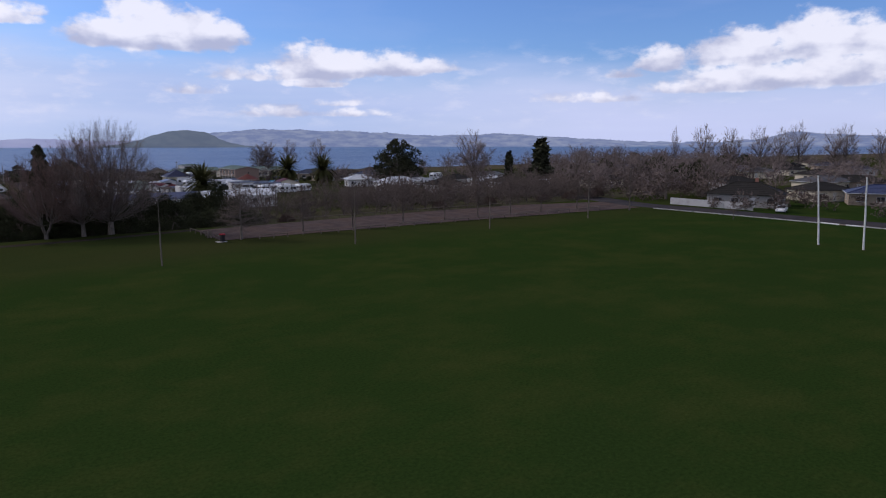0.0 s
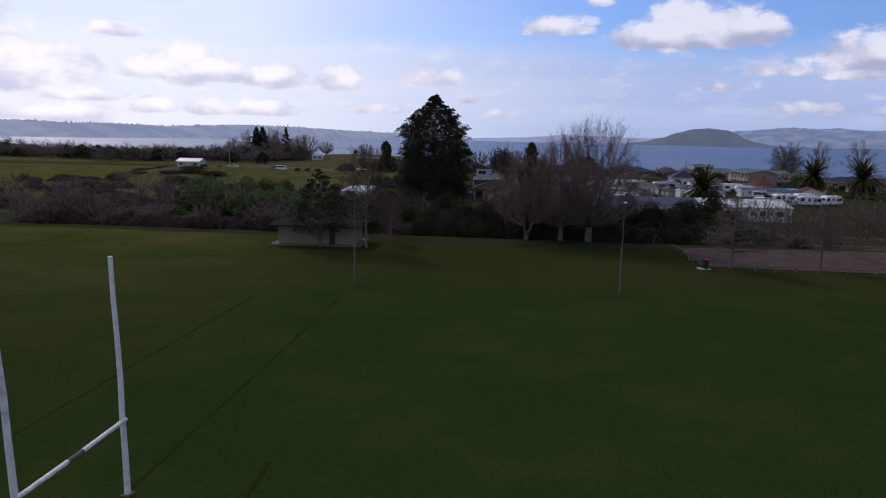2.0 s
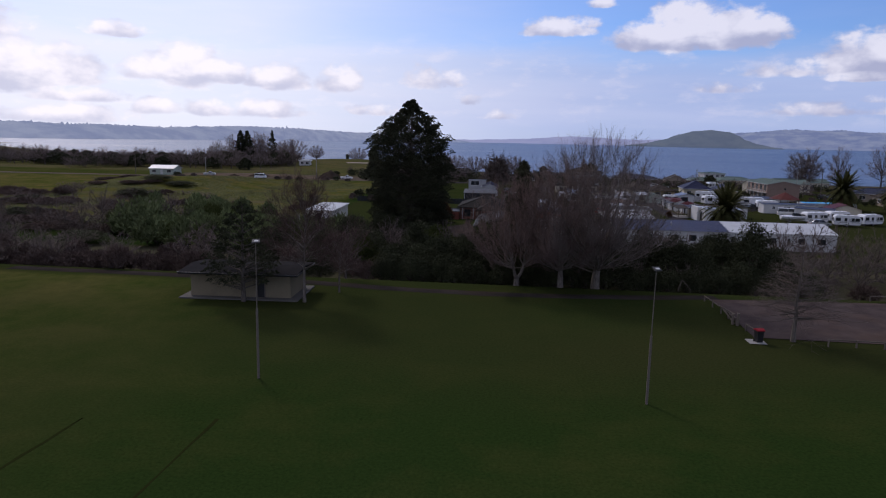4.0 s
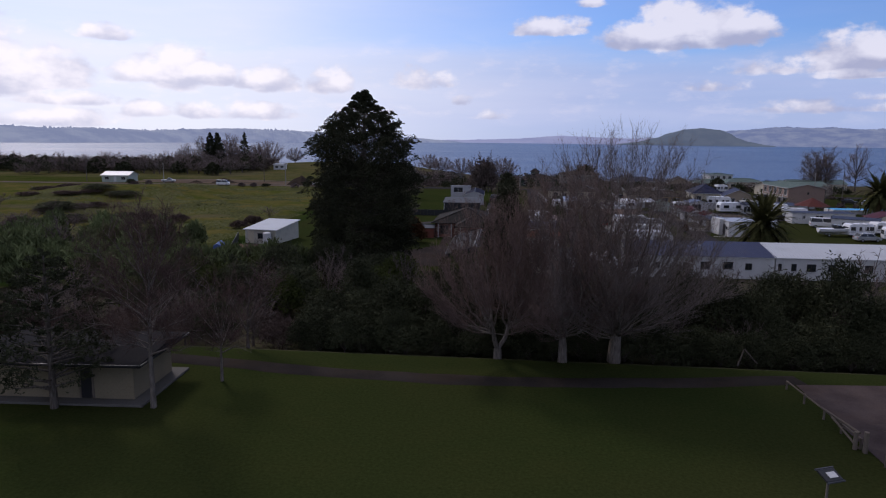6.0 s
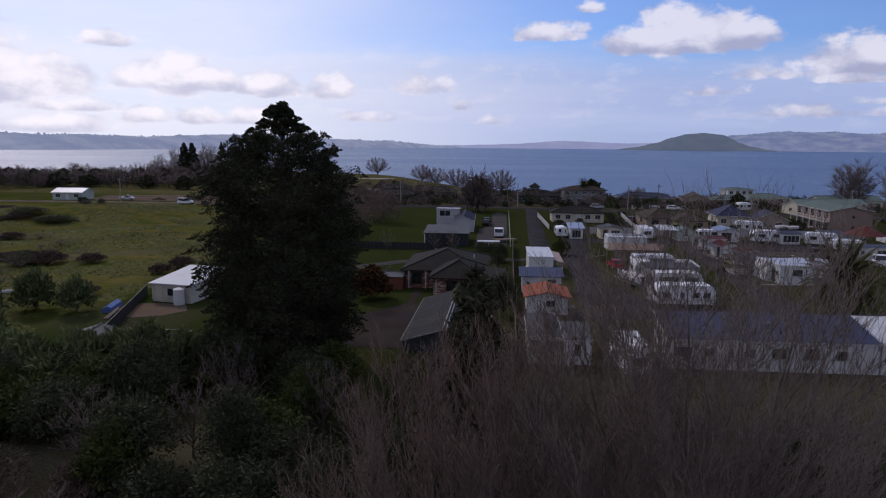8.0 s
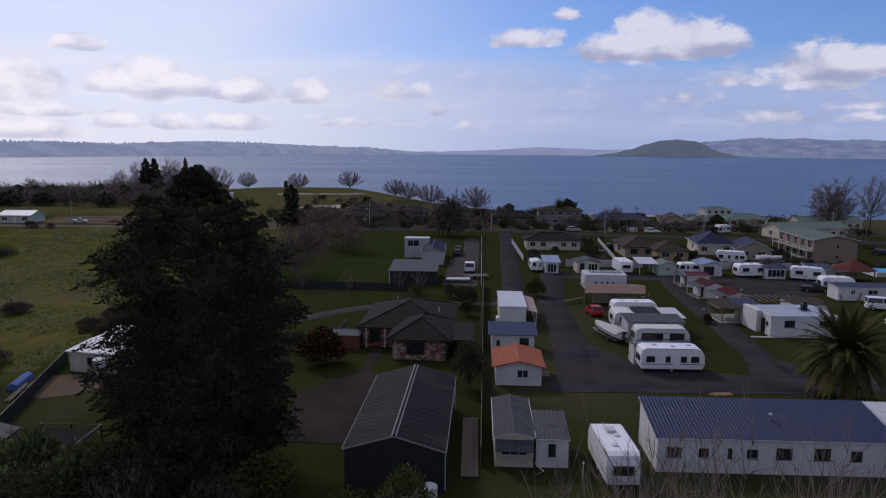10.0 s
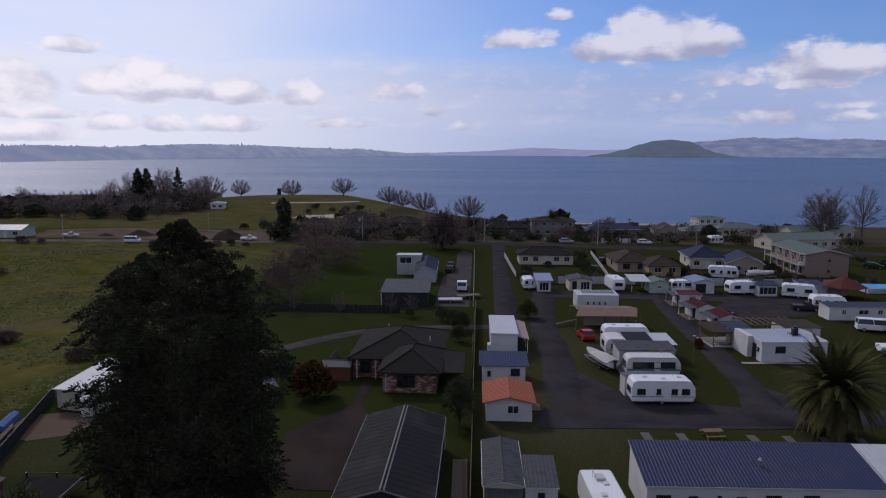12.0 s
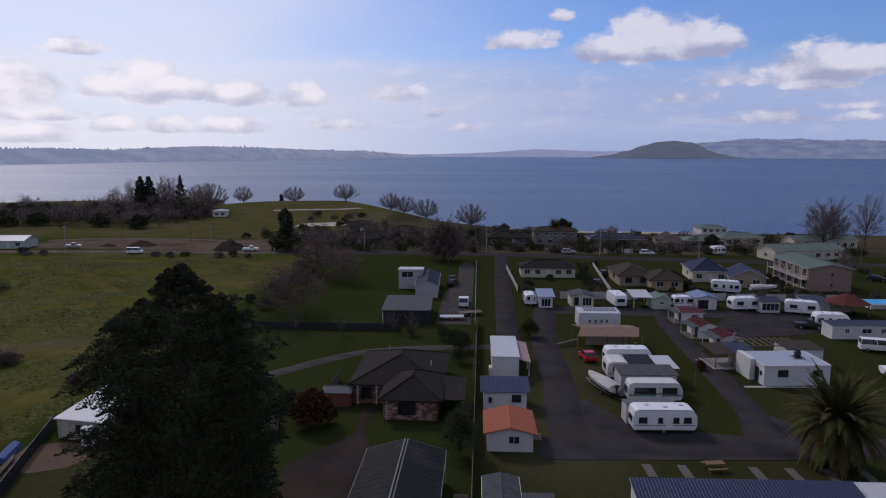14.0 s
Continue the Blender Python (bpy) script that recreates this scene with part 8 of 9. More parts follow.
def bush_kind(kind, label, mat, seed, r, h, blobs, per, size, category="bush", up=0.2, long=1.8, x=0, y=-900):
    rng, nrng = random.Random(seed), np.random.default_rng(seed)
    t = thing(kind, x, y, 0, 0, label, category)
    cs, rs = [], []
    for k in range(blobs):
        u = (k + 0.5) / blobs
        a = k * 2.39996
        rr = r * math.sqrt(u) * 0.75
        cs.append((rr * math.cos(a), rr * math.sin(a), h * (0.25 + 0.55 * (1 - u**1.5) * rng.uniform(0.7, 1.1) + 0.12 * rng.random())))
        rs.append(r * rng.uniform(0.32, 0.48))
    sv = [(0.08, 0, h * 0.1), (0, 0.08, h * 0.1), (-0.08, 0, h * 0.1), (0, -0.08, h * 0.1), (0, 0, -0.4)] + cs[::2]
    sf = [f for k in [4, *range(5, len(sv))] for f in ((0, 1, k), (1, 2, k), (2, 3, k), (3, 0, k))]
    mesh_ob("stem", sv, sf, TWIG_DIM, t)
    c = new("crown", sprays(nrng, cs, rs, per, size, max(0.6, min(1.1, h / (2 * r) * 1.1)), mat=mat, up=up, long=long))
    c.parent = t
    return t


def put(proto, x, y, z=None, turn=0.0, s=1.0, sz=None, label=""):
    """A copy of a plant, set on the ground, turned and scaled."""
    o = copy_thing(proto, pose(x, y, land(x, y) if z is None else z, 0, 0, turn))
    o.scale = (s, s, sz or s)
    if label:
        o["label"] = label
    return o


R = random.Random(11)
# three great leafless trees on the bank
def upswept(rng, height, width, stems, limbs, trunk_h, trunk_r, twig_r, fork_h=0.0, shoots=2, sprigs=3):
    """A leafless broad tree: limbs leave a short trunk, the lowest nearly level, bend upwards and fill a dome with long fine shoots."""
    thick, thin = [], []
    up = Vector((0, 0, 1))
    mid_h = height * 0.44
    heart = Vector((0, 0, mid_h * 0.8))

    def bent(a, c, b, n, r0, r1, wander=0.0):
        """A curve from a by way of c to b; gives its points and directions."""
        pts = []
        for k in range(n + 1):
            t = k / n
            p = a * (1 - t) ** 2 + c * (2 * t * (1 - t)) + b * t * t
            if 0 < k < n:
                p = p + Vector((rng.gauss(0, wander), rng.gauss(0, wander), rng.gauss(0, wander * 0.6)))
            pts.append(p)
        for k, (p, q) in enumerate(zip(pts, pts[1:])):
            ra, rb = r0 + (r1 - r0) * k / n, r0 + (r1 - r0) * (k + 1) / n
            (thick if ra > 0.024 else thin).append((tuple(p), tuple(q), ra, rb))
        return [(p, (q - p).normalized()) for p, q in zip(pts, pts[1:])] + [(pts[-1], (pts[-1] - pts[-2]).normalized())]

    foot = Vector((0, 0, -0.3))
    tops = []
    if stems == 1:
        crotch = Vector((rng.uniform(-0.15, 0.15), 0, trunk_h))
        tops.append(bent(foot, Vector((0, 0, trunk_h * 0.5)), crotch, 4, trunk_r * 1.35, trunk_r * 0.9)[-1][0])
    else:
        fork = Vector((0, 0, fork_h))
        bent(foot, Vector((0, 0, 0.2)), fork, 2, trunk_r * 1.3, trunk_r)
        for k in range(stems):
            a = 6.283 * k / stems + rng.uniform(-0.3, 0.3)
            end = Vector((math.cos(a) * 0.75, math.sin(a) * 0.75, trunk_h + rng.uniform(-0.2, 0.6)))
            tops.append(bent(fork, Vector((end.x * 0.7, end.y * 0.7, fork_h + 0.6)), end, 4, trunk_r * 0.7, trunk_r * 0.5, 0.02)[-1][0])
    for k in range(limbs):
        f = (k + 0.5) / limbs
        az = k * 2.39996 + rng.uniform(-0.35, 0.35)
        cosp = 0.99 - 1.34 * f**1.15
        sinp = math.sqrt(max(0.0, 1 - cosp * cosp))
        far = rng.uniform(0.86, 0.94) if f < 0.3 else rng.uniform(0.72, 0.95) if cosp > 0.05 else rng.uniform(0.8, 1.12)
        tip = Vector((width / 2 * sinp * math.cos(az) * far, width / 2 * sinp * math.sin(az) * far, mid_h + (height * 0.94 - mid_h if cosp > 0 else mid_h) * cosp * far))
        start = min(tops, key=lambda p: (p - tip).length) if stems > 1 else tops[0] - up * (0.45 * trunk_h * max(0.0, f - 0.4) * rng.random())
        over = Vector((tip.x - start.x, tip.y - start.y, 0))
        via = start + over * 0.62 + up * ((tip.z - start.z) * (0.42 if f < 0.6 else 0.30))
        r0 = trunk_r * (0.44 if k % 4 == 0 else 0.17) * rng.uniform(0.75, 1.1)
        limb = bent(start, via, tip, 9, r0, 0.015, 0.09)
        for i, (q, d) in enumerate(limb[2:], 2):
            for _ in range(1 if i < 4 else 2 if i < 8 else 4):
                away = (q - heart).normalized()
                s = (d * 0.7 + away * 0.5 + up * 0.25 + Vector((rng.gauss(0, 0.45), rng.gauss(0, 0.45), rng.gauss(0, 0.3)))).normalized()
                L = height * rng.uniform(0.09, 0.17)
                sub = bent(q, q + s * L * 0.5, q + s * L * 0.9 + up * L * 0.22, 4, max(0.016, r0 * (0.34 - 0.03 * i)), 0.010, 0.03)
                for q2, d2 in sub[1:]:
                    for _ in range(shoots):
                        e = (d2 + up * 0.3 + Vector((rng.gauss(0, 0.42), rng.gauss(0, 0.42), rng.gauss(0, 0.32)))).normalized()
                        M = height * rng.uniform(0.04, 0.085)
                        end = q2 + e * M
                        thin.append((tuple(q2), tuple(end), twig_r, twig_r))
                        for _ in range(sprigs):
                            g = (e + up * 0.3 + Vector((rng.gauss(0, 0.45), rng.gauss(0, 0.45), rng.gauss(0, 0.32)))).normalized()
                            b = q2.lerp(end, rng.uniform(0.3, 1.0))
                            thin.append((tuple(b), tuple(b + g * M * rng.uniform(0.4, 0.75)), twig_r * 0.7, twig_r * 0.4))
    return thick, thin


for (tx, ty, tz, hh, ww, stems, seed, lab) in ((-0.9, 107.0, -0.3, 11.8, 10.6, 3, 3, "leafless reddish tree with a forked trunk on the stream bank"), (3.9, 106.2, 0.0, 13.4, 10.6, 1, 8, "leafless spreading tree with pale limbs on the stream bank"), (7.9, 107.5, 0.0, 15.9, 14.2, 1, 21, "tallest leafless tree with long upswept limbs on the bank")):
    rng = random.Random(seed)
    sk = upswept(rng, hh, ww, stems, 36 if hh < 14 else 56, 2.3 if stems > 1 else 2.0, 0.30 if hh < 14 else 0.42, 0.012, fork_h=0.9)
    bare_tree("bare_tree", sk, tx, ty, tz, rng.uniform(0, 360), lab, BARK_PALE, TWIG_RED if seed < 10 else TWIG, "bank trees")

# the great dark conifer
def tufted(nrng, bases, reaches, count, size, mat, name="crown"):
    """Fans of needle tufts: each runs out along its branch, thin towards the tip, with upturned ends."""
    b, r = np.asarray(bases, float), np.asarray(reaches, float)
    n = len(b)
    L = np.linalg.norm(r, axis=1)[:, None, None]
    d = r[:, None, :] / L
    flat_side = np.cross(d, np.array([0, 0, 1.0]))
    flat_side /= np.linalg.norm(flat_side, axis=2, keepdims=True) + 1e-9
    u = nrng.random((n, count, 1)) ** 0.7
    wide = L * 0.42 * np.sin(np.clip(0.18 + u * 0.9, 0, 1) * math.pi) ** 0.7
    lateral = nrng.normal(0, 0.5, (n, count, 1)).clip(-1, 1) * wide
    lift = nrng.normal(0, 0.2, (n, count, 1)) * wide + 0.16 * L * u**2 + 0.10 * L * np.sin(lateral * 9.0 / L + u * 11)
    pos = (b[:, None, :] + d * L * u + flat_side * lateral + np.array([0, 0, 1.0]) * lift).reshape(-1, 3)
    m = len(pos)
    a = np.repeat(d, count, axis=1).reshape(-1, 3) * 0.7 + nrng.normal(size=(m, 3)) * 0.55
    a[:, 2] += 0.35
    a /= np.linalg.norm(a, axis=1, keepdims=True)
    c = np.cross(a, nrng.normal(size=(m, 3)))
    c /= np.linalg.norm(c, axis=1, keepdims=True)
    e = np.cross(a, c)
    s = size * nrng.uniform(0.6, 1.5, (m, 1))
    vs = np.stack([pos - a * s, pos + c * s * 0.5 + e * s * 0.2, pos + a * s * 1.5, pos - c * s * 0.5 + e * s * 0.2], 1).reshape(-1, 3)
    k = np.arange(m)[:, None] * 4
    tri = np.concatenate([k + np.array([[0, 1, 2]]), k + np.array([[0, 2, 3]])], 0)
    return raw_mesh(name, vs, tri, mat)


def fir(kind, x, y, z, height, width, label, mat, seed, profile, boughs, count, size, trunk_r, low=0.05, rise=0.15, category="tree", fill=0.45):
    """A big conifer of separate boughs: outline by profile(u), boughs of uneven reach, some gaps between them."""
    rng, nrng = random.Random(seed), np.random.default_rng(seed)
    t = thing(kind, x, y, z, 0, label, category)
    segs = [((0, 0, -0.4), (0, 0, height * 0.35), trunk_r * 1.25, trunk_r * 0.8), ((0, 0, height * 0.35), (0.1, 0, height * 0.97), trunk_r * 0.8, 0.05)]
    bases, reaches = [], []
    for k in range(boughs):
        u = low + (1 - low) * (1 - (1 - (k + rng.random()) / boughs) ** 0.8)
        az = k * 2.39996 + rng.uniform(-0.4, 0.4)
        uneven = 1 + 0.44 * noise.noise((1.6 * math.cos(az) + seed, 1.6 * math.sin(az), u * 6.0)) + 0.34 * noise.noise((4 * math.cos(az), 4 * math.sin(az) + seed, u * 17.0))
        r = max(0.35, profile(u) * width / 2 * min(uneven, 1.14) * (1.0 if k % 3 else rng.uniform(0.6, 0.95)))
        out = Vector((math.cos(az), math.sin(az), 0))
        tip = out * r + Vector((0, 0, u * height + rise * r * rng.uniform(-0.6, 1.0)))
        reach = min(r, max(0.9, r * fill) * rng.uniform(0.8, 1.3))
        base = tip - (out + Vector((0, 0, rise * rng.uniform(-0.8, 1.2)))) * reach
        bases.append(tuple(base))
        reaches.append(tuple(tip - base))
        if k % 2 == 0:
            segs.append(((0, 0, max(0.3, base.z - r * 0.25)), tuple(base.lerp(tip, 0.5)), 0.04 + 0.06 * (1 - u), 0.02))
    for name, me in (("trunk", tubes_mesh("trunk", segs, BARK, 6)), ("crown", tufted(nrng, bases, reaches, count, size, mat))):
        o = new(name, me)
        o.parent = t
    return t


def cone_profile(u):
    """Full for two thirds of its height, then drawn in to a blunt top."""
    if u < 0.64:
        return (0.80 + 0.17 * min(1.0, u / 0.3)) + 0.05 * math.sin(u * 19)
    k = (u - 0.64) / 0.36
    return max(0.05, (1 - k) ** 0.8 + 0.05 * math.sin(k * 14))


fir("conifer", -18.2, 140.0, PARK, 22.6, 14.4, "great dark conical evergreen conifer beside the stream", L_CONIFER, 6, cone_profile, 860, 330, 0.080, 0.7, low=0.02, fill=0.48)

# slim conifer behind the bare trees
evergreen("conifer", -0.4, 112.4, -1.9, 15.2, 5.2, "ragged dark conifer behind the leafless trees", L_CONIFER, 9, lambda u: (1 - u) ** 0.7 + 0.05, 110, 150, 0.17, 0.3, clump_r=0.9, ragged=0.7, long=2.8)
# trees by the toilet block
fir("evergreen_tree", -27.2, 93.6, 0, 9.6, 7.0, "dark feathery evergreen tree overhanging the toilet block", L_BUSH, 13, lambda u: math.sin(min(1, 0.16 + u * 0.84) * math.pi) ** 0.7, 120, 120, 0.075, 0.2, low=0.22, rise=-0.1)
bare_tree("bare_tree", feathered(random.Random(31), 13.2, 7.6, 30, 1500, 3.2, 0.16, 0.010, low=0.3, upright=0.55, dense=6, fork=0.8, subs=4), -21.4, 94.4, 0, 0, "slender pale leafless birch beside the toilet block", BARK_PALE, TWIG_DARK, "bank trees")
bare_tree("bare_tree", feathered(random.Random(14), 7.4, 5.6, 18, 600, 1.9, 0.10, 0.009, low=0.3, upright=0.6, dense=5, fork=0.4, subs=3), -19.2, 99.2, 0, 0, "small leafless ornamental tree on the lawn", BARK_PALE, TWIG_DARK, "bank trees")
bare_tree("bare_tree", grow(random.Random(15), 7.5, 6, 5, 0.6, 1.6, 0.16, up=0.5, side=0.5, first=0.32), -20.5, 107.0, -0.4, 0, "small leafless tree on the stream bank", BARK, TWIG_DARK, "bank trees")

# broad leafless trees of the car park
cp = excurrent(random.Random(41), 8.2, 0.2, 110, 5.2, 0.10, 0.22, 9)
bare_tree("bare_tree", cp, 21.9, 88.9, 0, 0, "broad leafless tree with level branches beside the car park rail", BARK_PALE, TWIG, "car park trees")
cp2 = bare_tree("bare_tree", excurrent(random.Random(42), 7.4, 0.14, 80, 3.2, 0.35, 0.25, 8), 32.4, 91.0, 0, 0, "leafless young tree beside the car park rail", BARK, TWIG_DIM, "car park trees")
for bx, by, bs in ((41.5, 91.8, 0.95), (51.7, 92.3, 1.0), (60.2, 91.6, 0.9), (67.8, 91.6, 1.05), (76.1, 91.8, 0.95), (84.7, 92.2, 1.0), (95, 92, 0.9)):
    put(cp2, bx, by, 0, R.uniform(0, 360), bs)
birch = bare_tree("birch", excurrent(random.Random(43), 9.5, 0.16, 90, 2.7, 0.9, 0.2, 9), 101.8, 83.7, 0, 0, "pale leafless birch at the corner of the field", BARK_PALE, TWIG_DIM, "field birches")
put(birch, 96.5, 90.0, 0, 100, 0.85)
put(cp2, 103.2, 61.4, 0, 40, 0.6)

# ---- scrub and hedge along the stream ----
dark_bush = bush_kind("bush", "dense dark evergreen bush on the stream bank", L_BUSH, 51, 2.6, 4.6, 36, 170, 0.092, long=3.2)
dark_bush2 = bush_kind("bush", "tall dark evergreen bush on the stream bank", L_BUSH, 52, 2.3, 6.2, 40, 160, 0.092, long=3.2)
green_bush = bush_kind("bush", "leafy bright green bush beside the stream", L_BRIGHT, 53, 2.4, 4.0, 32, 110, 0.13, long=3.0)
reed = bush_kind("reed_clump", "dense stand of pale green cane-like leaves", L_REED, 54, 2.5, 4.2, 30, 75, 0.24, category="reeds", up=0.9, long=3.4)
rust = bush_kind("scrub", "rusty brown winter scrub on the stream bank", L_RUST, 55, 2.4, 3.0, 26, 90, 0.085, category="scrub", up=0.9, long=7.0)
copper = bush_kind("bush", "rounded copper-leaved bush on a lawn", L_RED, 56, 2.2, 3.8, 30, 100, 0.24)
protos = [dark_bush, dark_bush2, green_bush, reed, rust, copper]
twiggy = bare_tree("bare_shrub", feathered(random.Random(57), 5.2, 4.8, 14, 190, 0.4, 0.09, 0.022, low=0.3, upright=0.8, dense=3, fork=0.4), 0, -900, 0, 0, "thicket of leafless stems on the stream bank", TWIG_DIM, TWIG_DIM, "", "shrub", weld=True)
protos.append(twiggy)

for k in range(34):
    put(R.choice([rust, rust, twiggy, rust]), -78 + 1.35 * k + R.uniform(-0.8, 0.8), 107.4 + R.uniform(0, 3.4), None, R.uniform(0, 360), R.uniform(0.7, 1.0), R.uniform(0.6, 0.95))
# belt behind the bank trees and car park
x = -16.0
while x < 30:
    put(dark_bush2 if R.random() < 0.55 else dark_bush, x, 113.5 + R.uniform(-1.5, 2.0), None, R.uniform(0, 360), R.uniform(0.9, 1.15), R.uniform(0.85, 1.12) * (1.25 if x > 12 else 1.0))
    x += R.uniform(2.4, 3.2)
x = -14.0
while x < 30:
    put(R.choice([dark_bush, dark_bush2, green_bush]), x, 118.5 + R.uniform(-1, 2), None, R.uniform(0, 360), R.uniform(0.75, 1.0))
    x += R.uniform(3.2, 4.6)
thicket = bare_tree("sapling", feathered(random.Random(58), 6.6, 6.4, 20, 190, 0.8, 0.13, 0.032, low=0.15, upright=0.6, dense=3, fork=0.5), 0, -905, 0, 0, "leafless brown sapling in a thick belt", BARK, TWIG_DIM, "", "tree", weld=True)
protos.append(thicket)
for row, (yy, s0) in enumerate(((109.6, 0.72), (112.6, 0.88), (116.5, 1.0), (121.5, 1.0))):
    x = 30.0 + row
    while x < 128:
        put(thicket if row else R.choice([thicket, rust, twiggy]), x, yy + R.uniform(-1.2, 1.2), None, R.uniform(0, 360), s0 * R.uniform(0.85, 1.15), s0 * R.uniform(0.8, 1.12))
        x += R.uniform(3.2, 4.6)
for k in range(16):
    put(thicket, R.uniform(62, 134), R.uniform(124, 140), None, R.uniform(0, 360), R.uniform(0.9, 1.35))
x = -40.0
while x < 32:
    put(R.choice([dark_bush, dark_bush, dark_bush2, twiggy] if x > -14 else [thicket, twiggy, rust, dark_bush]), x, 110.6 + R.uniform(-0.6, 0.8), None, R.uniform(0, 360), R.uniform(0.75, 1.0), R.uniform(0.6, 0.85))
    x += R.uniform(2.6, 3.6)
for k in range(16):
    put(thicket, 9.0 + 1.55 * k + R.uniform(-0.6, 0.6), 121.5 + R.uniform(-1.0, 2.5), None, R.uniform(0, 360), R.uniform(0.8, 1.0), R.uniform(0.62, 0.85), "leafless brown sapling beside the long cabin block")
for k in range(9):
    put(R.choice([green_bush, reed]), R.uniform(-46, -27), R.uniform(128, 136), None, R.uniform(0, 360), R.uniform(0.7, 0.95), R.uniform(0.6, 0.8))
for k in range(11):
    put(R.choice([green_bush, green_bush, reed]), -51 + 2.2 * k, 125.5 + R.uniform(-2.0, 3.0), None, R.uniform(0, 360), R.uniform(0.85, 1.1), R.uniform(0.8, 1.05))
for k in range(26):
    put(R.choice([dark_bush, dark_bush2]), -17 + 1.85 * k + R.uniform(-0.5, 0.5), 109.4 + R.uniform(-0.4, 0.6), None, R.uniform(0, 360), R.uniform(0.6, 0.8), R.uniform(0.42, 0.62))
# left of the conifer: scrub, canes and thickets
for k in range(52):
    put(reed if R.random() < 0.85 else green_bush, R.uniform(-56, -25), R.uniform(125.5, 136.5), None, R.uniform(0, 360), R.uniform(0.7, 0.95), R.uniform(0.75, 1.05))
for k in range(46):
    sx = R.uniform(-88, -22)
    sy = 108.5 + R.uniform(0, 12)
    put(R.choice([rust, rust, twiggy, thicket, thicket, dark_bush]), sx, sy, None, R.uniform(0, 360), R.uniform(0.8, 1.2), R.uniform(0.55, 0.9))
for k in range(36):
    put(reed if R.random() < 0.8 else green_bush, R.uniform(-72, -46), R.uniform(134, 158), None, R.uniform(0, 360), R.uniform(0.75, 1.05), R.uniform(0.85, 1.2))
for k in range(30):
    put(R.choice([green_bush, dark_bush, dark_bush, twiggy]), R.uniform(-38, -11), R.uniform(118, 137), None, R.uniform(0, 360), R.uniform(0.8, 1.15), R.uniform(0.7, 1.1))
for cx, cy in ((-118, 232), (-96, 205), (-136, 250), (-84, 186), (-110, 180)):
    for k in range(6):
        put(R.choice([rust, rust, dark_bush, twiggy]), cx + R.gauss(0, 6), cy + R.gauss(0, 2.5), None, R.uniform(0, 360), R.uniform(1.1, 1.9), R.uniform(0.25, 0.5), "low clump of winter scrub in the pasture")
for k in range(60):
    put(R.choice([rust, rust, dark_bush, thicket, twiggy]), R.uniform(-150, -60), R.uniform(108, 150), None, R.uniform(0, 360), R.uniform(1.0, 1.7), R.uniform(0.35, 0.6))
for k in range(26):
    put(R.choice([rust, rust, thicket, twiggy]), R.uniform(-120, -66), R.uniform(112, 165), None, R.uniform(0, 360), R.uniform(1.0, 1.6), R.uniform(0.35, 0.55))
for k in range(10):
    put(R.choice([twiggy, rust]), R.uniform(-80, -45), R.uniform(158, 200), None, R.uniform(0, 360), R.uniform(0.8, 1.3), R.uniform(0.4, 0.7))

for k in range(64):
    sx = R.uniform(-160, -78)
    put(R.choice([rust, rust, twiggy]), sx, R.uniform(146, 206), None, R.uniform(0, 360), R.uniform(0.8, 1.4), R.uniform(0.35, 0.7), "low brown scrub spreading over the pasture")

# far leafless and evergreen trees, built once and set about
far_bare = bare_tree("bare_tree", feathered(random.Random(61), 10.5, 11.5, 22, 160, 2.0, 0.30, 0.07, low=0.28, dense=3), 0, -950, 0, 0, "round-headed leafless winter tree", BARK, TWIG_FAR, "", "tree", weld=True)
far_bare2 = bare_tree("bare_tree", feathered(random.Random(62), 13.5, 9.5, 22, 160, 2.2, 0.28, 0.065, low=0.3, upright=0.75, dense=3), 0, -960, 0, 0, "tall grey leafless winter tree", BARK, TWIG_FAR, "", "tree", weld=True)
great = bare_tree("bare_tree", feathered(random.Random(66), 18.0, 13.0, 30, 520, 3.0, 0.36, 0.042, low=0.25, upright=0.8, dense=4, fork=0.5, subs=2), 0, -955, 0, 0, "tall spreading leafless tree", BARK, TWIG_FAR, "", "tree")
pine = fir("conifer", 0, -975, 0, 22, 13.0, "tall layered dark pine", L_CONIFER, 67, lambda u: max(0.04, (1 - u) ** 0.62 * (0.88 + 0.16 * math.sin(u * 40))), 230, 40, 0.34, 0.35, low=0.05, fill=0.6)
shore_tree = bare_tree("bare_tree", upswept(random.Random(68), 10.2, 13.0, 1, 34, 1.4, 0.34, 0.040, shoots=1, sprigs=3), 0, -985, 0, 0, "leafless round-headed tree on the lake shore", BARK, TWIG_FAR, "", "tree")
far_red = bare_tree("bare_tree", feathered(random.Random(65), 10.5, 15.0, 34, 800, 1.4, 0.26, 0.03, low=0.15, dense=5), 0, -990, 0, 0, "leafless reddish tree in the paddock", BARK, TWIG_RED, "", "tree", weld=True)
far_cypress = evergreen("conifer", 0, -970, 0, 11, 5.0, "dark pointed evergreen conifer tree", L_CONIFER, 63, lambda u: (1 - u) ** 0.6 * (0.75 + 0.3 * math.sin(u * 9)), 55, 30, 0.6, 0.25, clump_r=1.0)
far_round = evergreen("evergreen_tree", 0, -980, 0, 8, 8.0, "dark rounded evergreen tree", L_BUSH, 64, lambda u: math.sin(min(1, 0.1 + u * 0.95) * math.pi) ** 0.5, 55, 26, 0.68, 0.25, low=0.15, clump_r=1.2, ragged=0.7)
protos += [far_bare, far_bare2, far_red, great, pine, shore_tree, far_cypress, far_round]
